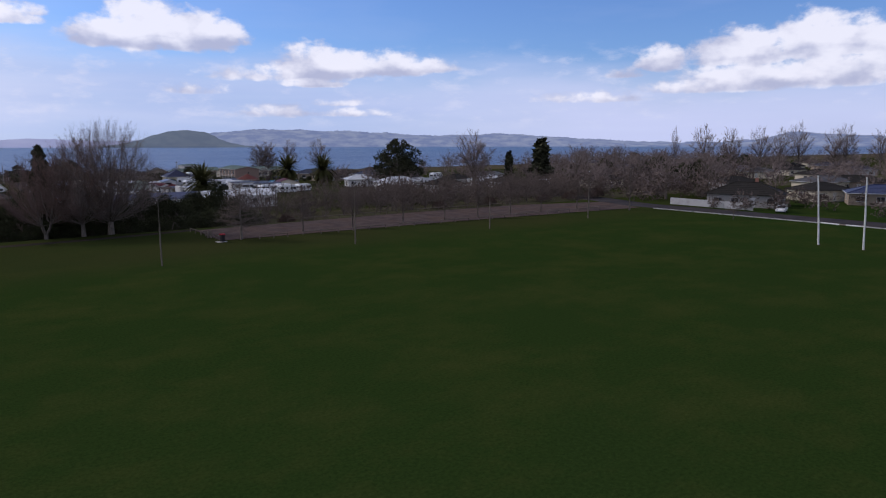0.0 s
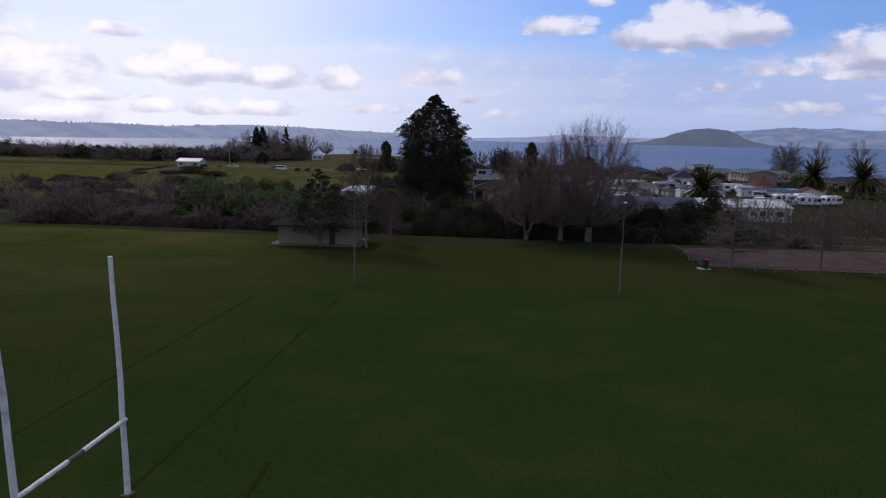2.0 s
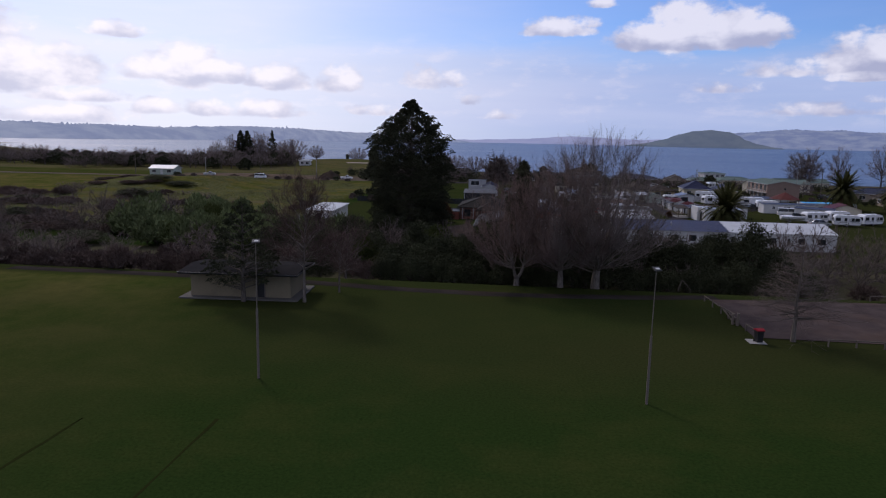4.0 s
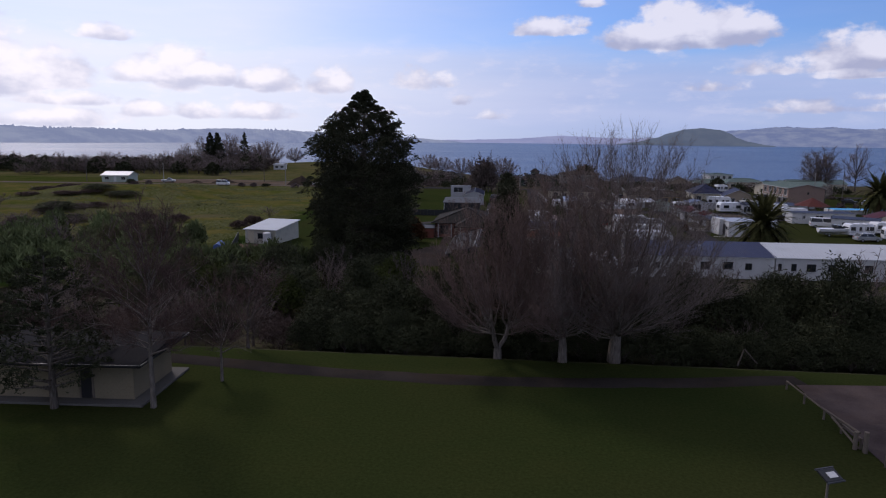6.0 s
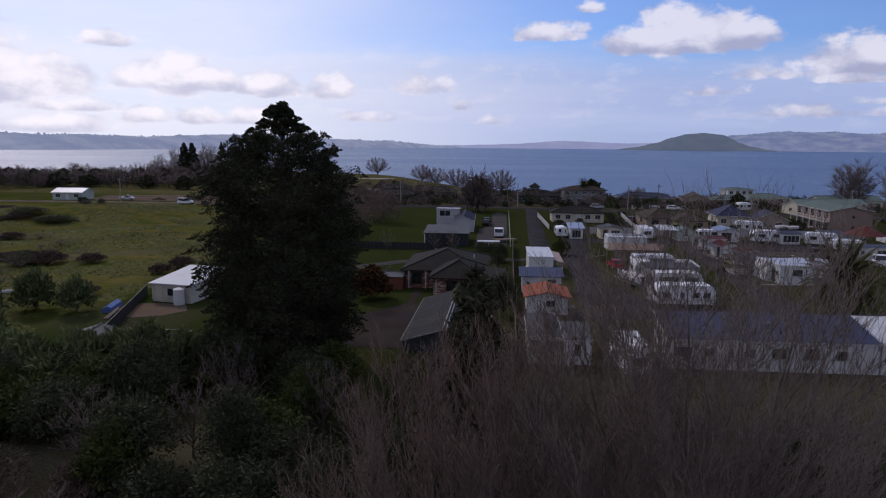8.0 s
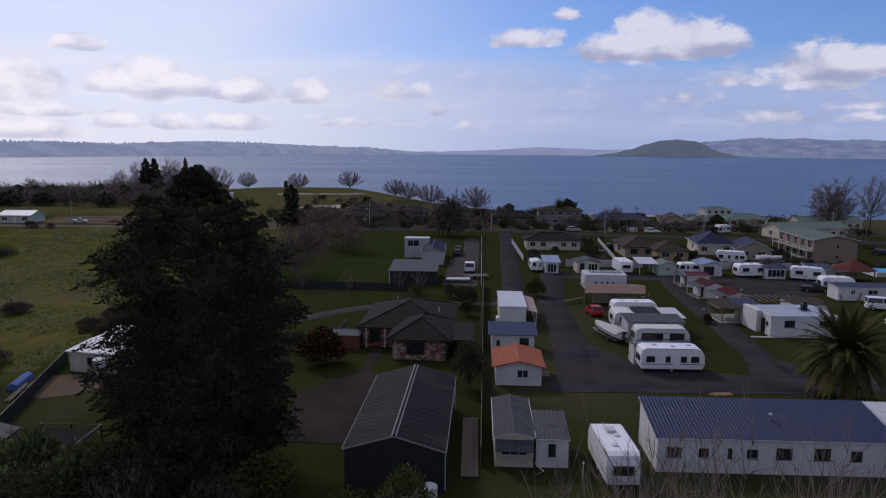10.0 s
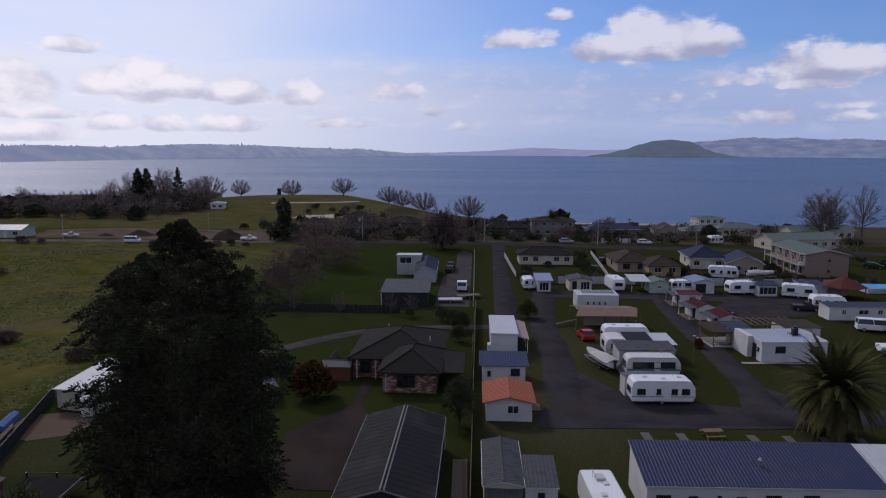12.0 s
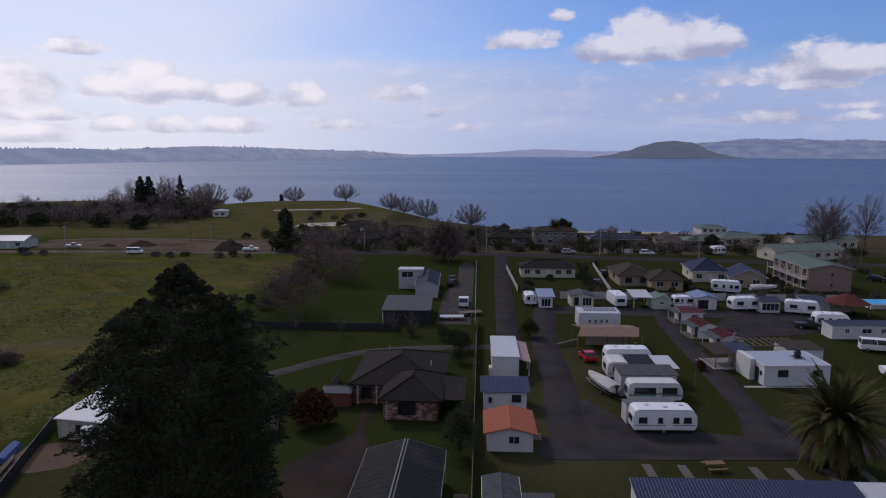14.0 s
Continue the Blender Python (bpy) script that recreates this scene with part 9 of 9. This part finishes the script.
# on the point and along the left shore
put(dark_bush2, 0.6, 160.0, None, 0, 0.85, 0.8, "dark rounded shrub beside the orange-roofed cabin")
put(copper, -16.1, 166.6, None, 0, 1.2, 1.05)
put(copper, 33.5, 189.0, None, 0, 0.35, 0.35)
put(green_bush, 10.6, 204.6, None, 0, 0.75, 0.75, "rounded light green shrub beside the lane")
put(green_bush, -2.5, 131.2, None, 40, 0.9, 1.3, "yellow-green shrub beside the steel shed")
put(green_bush, -5.6, 129.0, None, 90, 1.0, 1.2, "yellow-green shrub beside the steel shed")
for fx, fy, fs in ((-3.5, 202, 0.5), (-1.5, 200, 0.5), (-0.5, 190, 0.5), (-0.3, 196, 0.65), (-20, 171, 0.5), (-9, 203.5, 0.35), (0.6, 168, 0.5)):
    put(dark_bush, fx, fy, None, R.uniform(0, 360), fs, fs, "dark garden shrub near the brick house")
for fx, fy in ((-9, 205.5), (-12.5, 206), (-21, 204.5), (-29, 205.5)):
    put(twiggy, fx, fy, None, R.uniform(0, 360), 0.7, 0.8, "small leafless garden tree beside the fence")
for fx, fy, fs in ((-113.4, 505, 0.95), (-81.5, 506, 1.0), (-47.3, 462, 0.9), (-39.3, 456, 0.92), (-25.6, 432, 0.95), (-2.0, 378, 0.9)):
    put(shore_tree, fx, fy, None, R.uniform(0, 360), fs * 1.08, fs)
put(shore_tree, -135.0, 476, None, 40, 0.82, 0.9, "narrow leafless tree on the lake shore")
put(shore_tree, -135.3, 428.5, None, 110, 1.3, 1.27, "broad round-headed leafless tree beside the pines")
put(shore_tree, -146.0, 440, None, 200, 1.0, 1.1, "broad round-headed leafless tree beside the pines")
put(pine, -154.6, 397.0, None, 0, 0.86, 0.88, "tall dark pine above the pasture")
put(pine, -151.6, 399.0, None, 80, 0.92, 0.87, "tall dark pine above the pasture")
fir("conifer", -139.4, 405.0, land(-139.4, 405.0), 19.4, 12.5, "dark pine with level tiers of open boughs", L_CONIFER, 69, lambda u: max(0.03, (1 - u) ** 0.8 * (0.72 + 0.34 * math.sin(u * 46))), 84, 46, 0.30, 0.3, low=0.12, rise=0.02, fill=0.75)
put(great, -158.8, 395.2, None, 60, 0.5, 0.95, "tall slender leafless tree among pines")
put(great, -145.2, 402.0, None, 150, 0.9, 0.96, "tall leafless tree among pines")
for fx, fy, fs in ((-154, 418, 1.0), (-151, 424, 0.9), (-170, 420, 0.9), (-172, 408, 0.75), (-138, 420, 0.7), (-149, 410, 0.75), (-178, 414, 0.7)):
    put(great, fx, fy, None, R.uniform(0, 360), fs, fs, "tall leafless tree among pines")
for k in range(27):
    put(thicket, -330 + 5.4 * k, 392 + R.uniform(-3, 6), None, R.uniform(0, 360), R.uniform(1.2, 1.6), R.uniform(0.9, 1.3), "leafless brown sapling in a far hedge line")
for k in range(22):
    put(thicket, -186 + 2.8 * k, 400 + R.uniform(-4, 6), None, R.uniform(0, 360), R.uniform(1.2, 1.7), R.uniform(1.0, 1.5), "leafless brown sapling below the pines")
for k in range(26):
    put(R.choice([far_round, far_bare]), R.uniform(-300, -128), R.uniform(398, 408), None, R.uniform(0, 360), R.uniform(0.8, 1.2), R.uniform(0.6, 0.9))
put(far_cypress, -120, 500, None, 0, 0.8, 0.55, "small dark conifer on the point")
for k in range(60):
    fx = -132 - 4.2 * k + R.uniform(-2, 2)
    put(R.choice([far_bare, far_bare2, far_bare, far_round]), fx, 362 + 0.10 * (-fx - 135) + R.uniform(-4, 8), None, R.uniform(0, 360), R.uniform(0.7, 1.0), R.uniform(0.55, 0.85))
for k in range(80):
    fx = R.uniform(-360, -128)
    put(R.choice([far_round, far_bare, far_bare, far_bare2, far_bare]), fx, R.uniform(352, 432) + (-fx - 135) * 0.10, None, R.uniform(0, 360), R.uniform(0.65, 1.15), R.uniform(0.55, 0.95))
for k in range(9):
    put(R.choice([far_round, far_bare]), R.uniform(-56, -20), R.uniform(304, 345), None, R.uniform(0, 360), R.uniform(0.5, 0.8))
for fx, fy, fs in ((-8.6, 284.5, 1.75), (-5.8, 285.5, 1.6), (-11.2, 286.0, 1.6), (-8.0, 287.5, 1.8), (-10.0, 283.2, 1.5), (-6.8, 283.2, 1.5)):
    put(thicket, fx, fy, None, R.uniform(0, 360), fs, fs * 1.12, "dense brown leafless tree beside the lakeside road")
put(far_cypress, -58.8, 302, None, 0, 1.6, 1.15, "dark conifer beside the lakeside road")
# reddish leafless trees in the paddock
for fx, fy, fs in ((-33, 217, 0.95), (-39, 262, 0.95), (-30, 250, 0.75)):
    put(far_red, fx, fy, None, R.uniform(0, 360), fs, fs)
# garden shrubs and small trees along the lakeside road
low_dark = bush_kind("bush", "dark garden shrub beside a lakeside house", L_BUSH, 91, 2.4, 3.2, 14, 34, 0.42)
low_brown = bush_kind("bush", "brown winter shrub beside a lakeside house", L_FAR, 92, 2.2, 2.8, 14, 40, 0.30, long=3.0)
protos += [low_dark, low_brown]


def free(x, y, gap=1.5):
    return all(not (fx - gap < x < fx + fw + gap and fy - gap < y < fy + fd + gap) for fx, fy, fw, fd in FOOT)


planted = 0
spots = []
while planted < 230:
    gx_, gy_ = R.uniform(-40, 118), R.uniform(301.5, 346)
    planted += 1
    if free(gx_, gy_):
        s = R.uniform(0.5, 1.15)
        if planted % 3:
            spots.append((gx_, gy_, 2.3 * s, 2.6 * s))
        else:
            put(R.choice([low_dark, low_brown, thicket]), gx_, gy_, None, R.uniform(0, 360), s, s * R.uniform(0.7, 1.0))
lakeside = spots
for k in range(44):
    gx_, gy_ = R.uniform(16, 112), R.uniform(233.5, 282)
    if free(gx_, gy_, 2.0) and not (70 < gx_ < 88):
        s = R.uniform(0.3, 0.6)
        put(R.choice([low_dark, low_brown, low_dark]), gx_, gy_, None, R.uniform(0, 360), s, s * R.uniform(0.7, 1.0), "small garden shrub behind the holiday park")
for k in range(16):
    put(R.choice([low_dark, low_brown]), R.uniform(-46, -38.5), 206 + 5.2 * k, None, R.uniform(0, 360), R.uniform(0.4, 0.8), None, "low hedge shrub at the paddock edge")
for k in range(11):
    put(R.choice([low_dark, low_brown, low_brown]), R.uniform(-150, -60), 288.5 + R.uniform(-3.0, 1.0), None, R.uniform(0, 360), R.uniform(0.4, 0.8), R.uniform(0.3, 0.6), "low roadside scrub beside the pasture")
for hx, y0, y1 in ((27.5, 241, 262), (49.5, 241, 262), (70.5, 238, 262), (13.0, 236, 250)):
    yy = y0
    while yy < y1:
        if free(hx, yy, 0.8):
            put(R.choice([low_dark, low_brown, low_dark]), hx + R.uniform(-0.5, 0.5), yy, None, R.uniform(0, 360), R.uniform(0.4, 0.6), R.uniform(0.35, 0.7), "clipped hedge shrub between gardens")
        yy += R.uniform(1.8, 2.6)
xx = 16.0
while xx < 112:
    put(R.choice([low_dark, low_brown, low_brown]), xx, 236.6 + R.uniform(-0.4, 0.6), None, R.uniform(0, 360), R.uniform(0.35, 0.6), R.uniform(0.35, 0.75), "hedge shrub behind the caravans")
    xx += R.uniform(1.8, 4.5)
for k in range(26):
    put(R.choice([low_brown, low_dark, thicket]), R.uniform(-84, -28), R.uniform(332, 420), None, R.uniform(0, 360), R.uniform(0.5, 1.0), R.uniform(0.4, 0.8), "brown winter shrub on the point")


def shrubbery(spots, mat, label, seed, size=0.34):
    """One joined mass of low thicket; spots are (x, y, radius, height)."""
    nrng = np.random.default_rng(seed)
    cs, rs = [], []
    for x, y, r, h in spots:
        for k in range(4):
            a = k * 2.1 + x
            cs.append((x + 0.45 * r * math.cos(a), y + 0.45 * r * math.sin(a), land(x, y) + h * (0.3 + 0.14 * k)))
            rs.append(r * 0.62)
    o = new("thicket", sprays(nrng, cs, rs, 46, size, 0.8, 0.45, 2.6, 0.5, mat, "thicket"))
    return tagged(o, label, "thicket", kind="stuff")


for k in range(150):
    gx_, gy_ = R.uniform(-74, 60), R.uniform(302, 350)
    if free(gx_, gy_, 1.2):
        lakeside.append((gx_, gy_, R.uniform(1.6, 3.2), R.uniform(1.8, 4.6)))
shrubbery(lakeside[::2], L_FAR, "brown winter shrubs among the lakeside houses", 75, 0.3)
shrubbery(lakeside[1::2], L_BUSH, "dark garden shrubs among the lakeside houses", 76, 0.3)
shrubbery([(-338 + 2.6 * k + R.uniform(-1.5, 1.5), 396 + R.uniform(-5, 8), R.uniform(3.0, 4.6), R.uniform(4.5, 8.0)) for k in range(84)], L_FAR, "brown winter thicket along the far lake shore", 71)
shrubbery([(-345 + 6.1 * k + R.uniform(-2, 2), 388 + R.uniform(-12, 6), R.uniform(3.0, 4.4), R.uniform(3.5, 6.0)) for k in range(36)], L_BUSH, "dark evergreen thicket along the far lake shore", 72)
belt = []
for k in range(64):
    b, away = math.radians(-30.0 + 0.115 * k + R.uniform(-0.2, 0.2)), R.uniform(318, 342)
    belt.append((2.5 + away * math.sin(b), 96 + away * math.cos(b), R.uniform(2.4, 3.6), R.uniform(7.0, 11.0)))
for k in range(90):
    b, away = math.radians(-42.0 + 0.135 * k + R.uniform(-0.2, 0.2)), R.uniform(326, 352)
    belt.append((2.5 + away * math.sin(b), 96 + away * math.cos(b), R.uniform(2.2, 3.4), R.uniform(5.0, 8.0)))
belt = [p for p in belt if free(p[0], p[1], 1.5)]
shrubbery(belt[::2], L_FAR, "brown winter undergrowth below the pines", 77, 0.3)
shrubbery(belt[1::2], L_BUSH, "dark evergreen undergrowth below the pines", 78, 0.3)
spots = [(R.uniform(118.5, 160), R.uniform(22, 118), R.uniform(1.6, 2.8), R.uniform(1.8, 5.0)) for k in range(90)]
shrubbery([p for p in spots if free(p[0], p[1], 1.2) and not (p[0] < 124 + 0.55 * max(0, p[1] - 90) and p[1] > 92)], L_FAR, "brown winter shrubs round the street houses", 79, 0.22)
bank = random.Random(83)
for k in range(26):
    put(thicket, -150 + 3.6 * k + bank.uniform(-1.5, 1.5), bank.uniform(126, 146), None, bank.uniform(0, 360), bank.uniform(0.9, 1.3), bank.uniform(0.8, 1.15), "leafless brown sapling on the stream bank")
spots = []
for k in range(150):
    gx_ = R.uniform(122, 290)
    gy_ = gx_ * R.uniform(0.5, 1.02) + R.uniform(-4, 30)
    if free(gx_, gy_, 2.5) and not (gy_ < 92 and gx_ < 152):
        spots.append((gx_, gy_, R.uniform(3.0, 5.5), R.uniform(3.5, 7.5)))
shrubbery(spots, L_FAR, "brown winter thicket between the houses of the suburb", 73)
spots = [(R.uniform(64, 132), R.uniform(122, 150), R.uniform(2.5, 4.2), R.uniform(3.0, 5.5)) for k in range(60)]
shrubbery([p for p in spots if free(p[0], p[1], 2.0)], L_FAR, "brown winter thicket behind the car park", 74, 0.26)
put(low_brown, -8.4, 285.2, None, 40, 2.1, 3.4, "dense brown leafy core of a roadside tree")
# lake trees on the right, and trees among the houses
bare_tree("bare_tree", feathered(random.Random(97), 15.0, 14.0, 36, 1000, 2.6, 0.4, 0.035, low=0.25, upright=0.5, dense=5, fork=0.5, subs=2), 113.0, 318, land(113, 318), 0, "great leafless willow beside the lake", BARK, TWIG, "lakeside trees")
put(great, 117.5, 321, None, 120, 0.95, 0.9, "great leafless lakeside tree")
put(great, 130.5, 326, None, 200, 0.9, 0.93, "great leafless lakeside tree")
put(great, 152.0, 335, None, 20, 1.1, 0.97, "great leafless lakeside tree")
put(far_round, 30.5, 330, None, 0, 0.95, 1.0, "dark rounded tree behind a house")
for fx, fy, fs in ((47, 333, 0.55), (72, 318, 0.55), (77, 316, 0.6), (104, 300, 0.5), (94, 268, 0.5), (100, 280, 0.5), (62, 300, 0.5), (86, 262, 0.4)):
    put(R.choice([far_round, far_bare]), fx, fy, None, R.uniform(0, 360), fs)
# the suburb beyond the car park and the street
evergreen("evergreen_tree", 118, 200, land(118, 200), 15.5, 15.0, "large dark spreading evergreen behind the car park", L_CONIFER, 95, lambda u: math.sin(min(1, 0.12 + u * 0.86) * math.pi) ** 0.7, 110, 90, 0.30, 0.4, low=0.14, clump_r=1.6, ragged=0.9, long=2.4)
put(far_round, 124, 205, None, 90, 1.2, 1.2, "dark spreading evergreen behind the car park")
put(great, 121, 160, None, 0, 1.2, 0.98, "tall leafless tree beyond the car park")
put(great, 117, 154, None, 70, 0.9, 0.82, "tall leafless tree beyond the car park")
put(far_cypress, 166, 176, None, 0, 2.2, 1.45, "dark pointed conifer among the houses")
put(far_cypress, 143, 168, None, 0, 1.0, 1.05, "dark conifer among the houses")
put(great, 318, 226, None, 0, 0.5, 1.25, "tall narrow leafless poplar tree")
for k in range(9):
    put(great, 300 + 12 * k + R.uniform(-4, 4), 196 - 6.5 * k + R.uniform(-4, 4), None, R.uniform(0, 360), R.uniform(1.1, 1.35), R.uniform(1.1, 1.35), "tall leafless tree at the edge of the suburb")
for k in range(70):
    fx = R.uniform(130, 420)
    fy = R.uniform(0.55, 0.95) * fx + R.uniform(-20, 40)
    if abs(fx - 160) < 14 and fy < 110:
        continue
    put(R.choice([far_bare, far_round, far_bare2, far_bare2, far_bare]), fx, fy, None, R.uniform(0, 360), R.uniform(0.7, 1.15))


# ---- far woods: leafless canopy between the houses of the suburb and along the far shore ----
def woods(spots, twigs, label, seed):
    """One joined canopy of leafless trees; spots are (x, y, width, height)."""
    rng, nrng = random.Random(seed), np.random.default_rng(seed)
    kinds = [feathered(random.Random(seed + k), 10.0, 10.0, 18, 110, 1.8, 0.3, 0.08, low=0.2, upright=0.55, dense=3, fork=0.6) for k in range(3)]
    arrays = []
    for thick, thin in kinds:
        both = thick + thin
        arrays.append((np.array([s[0] for s in both]), np.array([s[1] for s in both]), np.array([s[2] for s in both])))
    p0, p1, rr = [], [], []
    for x, y, w, h in spots:
        a, b, r = arrays[rng.randrange(3)]
        t = rng.uniform(0, 6.28)
        m = np.array([[math.cos(t) * w / 10, -math.sin(t) * w / 10, 0], [math.sin(t) * w / 10, math.cos(t) * w / 10, 0], [0, 0, h / 10]])
        base = np.array([x, y, land(x, y)])
        p0.append(a @ m.T + base)
        p1.append(b @ m.T + base)
        rr.append(r)
    segs = list(zip(np.concatenate(p0), np.concatenate(p1), np.concatenate(rr), np.concatenate(rr)))
    o = new("woods", spikes_mesh("woods", segs, twigs))
    tagged(o, label, "trees", kind="stuff")


rw = random.Random(77)
spots = []
while len(spots) < 125:
    wx = rw.uniform(128, 440)
    wy = wx * rw.uniform(0.38, 0.98) + rw.uniform(-15, 25)
    if wy < 112 and wx < 172 or not free(wx, wy, 1.0):
        continue
    spots.append((wx, wy, rw.uniform(8, 13), rw.uniform(6.5, 11.0)))
for k in range(34):
    spots.append((190 + 9.5 * k + rw.uniform(-4, 4), 318 + rw.uniform(-30, 22), rw.uniform(9, 14), rw.uniform(9, 13)))
for k in range(22):
    wx, wy = rw.uniform(88, 150), rw.uniform(142, 235)
    if free(wx, wy, 1.0):
        spots.append((wx, wy, rw.uniform(6, 10), rw.uniform(5, 8)))
woods(spots, TWIG_FAR, "brown leafless canopy among the houses of the suburb", 31)
spots = [(-188 - 4.4 * k + rw.uniform(-3, 3), 404 + 0.05 * k + rw.uniform(-6, 16), rw.uniform(8, 13), rw.uniform(5, 8.5)) for k in range(56)]
spots += [(rw.uniform(-186, -126), rw.uniform(398, 412), rw.uniform(8, 12), rw.uniform(8, 12)) for k in range(18)]
woods(spots, TWIG_FAR, "brown leafless canopy along the far lake shore", 41)


# ---- palms ----
def palm(x, y, z, trunk, reach, fronds, seed, label):
    rng = random.Random(seed)
    t = thing("palm", x, y, z, rng.uniform(0, 360), label, "palm tree", "palms")
    segs, r = [], 0.42
    for k in range(8):
        segs.append(((0, 0, -0.3 + (trunk + 0.3) * k / 8), (0, 0, -0.3 + (trunk + 0.3) * (k + 1) / 8), r * (1.12 - 0.02 * k), r * (0.96 - 0.02 * k)))
    for k in range(110):
        a, h = k * 2.4, trunk * (0.25 + 0.8 * k / 110)
        segs.append(((0.34 * math.cos(a), 0.34 * math.sin(a), h), (0.62 * math.cos(a), 0.62 * math.sin(a), h + 0.22), 0.06, 0.03))
    b = new("trunk", tubes_mesh("trunk", segs, BARK, 7))
    b.parent = t
    vs, tri, stems = [], [], []
    dvs, dtri = [], []
    for k in range(fronds):
        a = k * 2.39996 + rng.uniform(-0.2, 0.2)
        f = k / fronds
        tilt = 1.35 - 2.05 * f + rng.uniform(-0.12, 0.12)
        L = reach * rng.uniform(0.85, 1.08)
        p = Vector((0.25 * math.cos(a), 0.25 * math.sin(a), trunk + 0.25 - 0.5 * f))
        d = Vector((math.cos(a) * math.cos(tilt), math.sin(a) * math.cos(tilt), math.sin(tilt)))
        side = Vector((-math.sin(a), math.cos(a), 0))
        dry = f > 0.86
        V, T = (dvs, dtri) if dry else (vs, tri)
        n = 46
        for s in range(n):
            q = p + d * L / n
            if s % 4 == 0:
                run = p
            if s % 4 == 3 or s == n - 1:
                stems.append((tuple(run), tuple(q), 0.035 * (1 - s / n) + 0.008, 0.035 * (1 - (s + 1) / n) + 0.008))
            g = (s + 1) / n
            length = reach * 0.115 * math.sin(min(1.0, 0.15 + g * 0.95) * math.pi) ** 0.6 + 0.12
            for sg in (-1, 1):
                tip = q + (side * sg * 0.8 + d * 0.75 + Vector((0, 0, 0.12 - 0.3 * rng.random()))).normalized() * length
                i = len(V)
                V += [tuple(p), tuple(p.lerp(q, 1.5)), tuple(tip)]
                T.append((i, i + 1, i + 2))
            d = (d + Vector((0, 0, -0.019 - 0.022 * f))).normalized()
            p = q
    s = new("frond_rib", tubes_mesh("frond_rib", stems, L_PALM, 3))
    s.parent = t
    c = new("crown", raw_mesh("crown", np.array(vs), np.array(tri), L_PALM))
    c.parent = t
    c = new("dry_skirt", raw_mesh("dry_skirt", np.array(dvs), np.array(dtri), L_PALM_DRY))
    c.parent = t
    c["label"] = "hanging brown dead fronds"
    return t


pm = palm(37.0, 159.6, PARK, 4.8, 5.5, 140, 71, "stout date palm with a great head of arching fronds")
for qx, qy, qs in ((85.5, 222, 1.1), (95.0, 213, 1.1)):
    o = put(pm, qx, qy, None, R.uniform(0, 360), qs, qs, "stout date palm among the caravans")
o = put(pm, 27.3, 326, None, 0, 0.6, 0.9, "small palm behind a lakeside house")
for o in protos:
    for c in (*o.children_recursive, o):
        bpy.data.objects.remove(c)


# rough tufts of grass over the pasture
def tufts(n, x0, x1, y0, y1, seed):
    nr = np.random.default_rng(seed)
    xs, ys = nr.uniform(x0, x1, n), nr.uniform(y0, y1, n)
    keep = [k for k in range(n) if noise.noise((xs[k] * 0.06, ys[k] * 0.06, 1.0)) + 0.5 * noise.noise((xs[k] * 0.25, ys[k] * 0.25, 3.0)) > -0.05]
    xs, ys = xs[keep], ys[keep]
    zs = np.array([land(a, b) for a, b in zip(xs, ys)]) - 0.04
    m = len(xs)
    p = np.stack([xs, ys, zs], 1)
    a = nr.uniform(0, 6.28, m)
    w, h = nr.uniform(0.22, 0.7, (m, 1)), nr.uniform(0.08, 0.28, (m, 1))
    ring = [p + w * np.stack([np.cos(a + k), np.sin(a + k), np.zeros(m)], 1) for k in (0.0, 2.094, 4.189)]
    tip = p + np.concatenate([nr.normal(0, 0.12, (m, 2)), h], 1)
    vs = np.stack([*ring, tip], 1).reshape(-1, 3)
    off = np.arange(m)[:, None] * 4
    tri = np.concatenate([off + np.array([[k, (k + 1) % 3, 3]]) for k in range(3)], 0)
    o = new("grass_tufts", raw_mesh("grass_tufts", vs, tri, L_TUFT))
    tagged(o, "rough tussocks of winter pasture grass", "grass", kind="stuff")


tufts(60000, -135, -46, 146, 292, 81)


# ---- power poles along the lakeside road ----
def power_pole(x, y, h, turn, label):
    p = thing("power_pole", x, y, land(x, y) - 0.3, turn, label, "power pole", "power poles")
    bm = bmesh.new()
    rod(bm, (0, 0, 0), (0, 0, h), 0.14, 0.10, 8)
    part("pole", bm, CONCRETE, p)
    bm = bmesh.new()
    box(bm, -0.9, 0.9, -0.06, 0.06, h - 0.7, h - 0.56)
    part("cross_arm", bm, TIMBER, p)
    for k in (-0.8, -0.3, 0.3, 0.8):
        bm = bmesh.new()
        rod(bm, (k, 0, h - 0.56), (k, 0, h - 0.40), 0.04, 0.05, 6)
        part("insulator", bm, WHITE, p)
    return p


for px, py, ph in ((4.0, 302.5, 8.0), (38.0, 297.5, 8.0), (66.0, 294.0, 8.0), (101.0, 291.5, 8.0), (-34.0, 301.5, 8.0), (-82.0, 299.5, 8.5), (-128.0, 297.5, 8.0)):
    power_pole(px, py, ph, R.uniform(80, 100), "plain grey power pole beside the lakeside road")
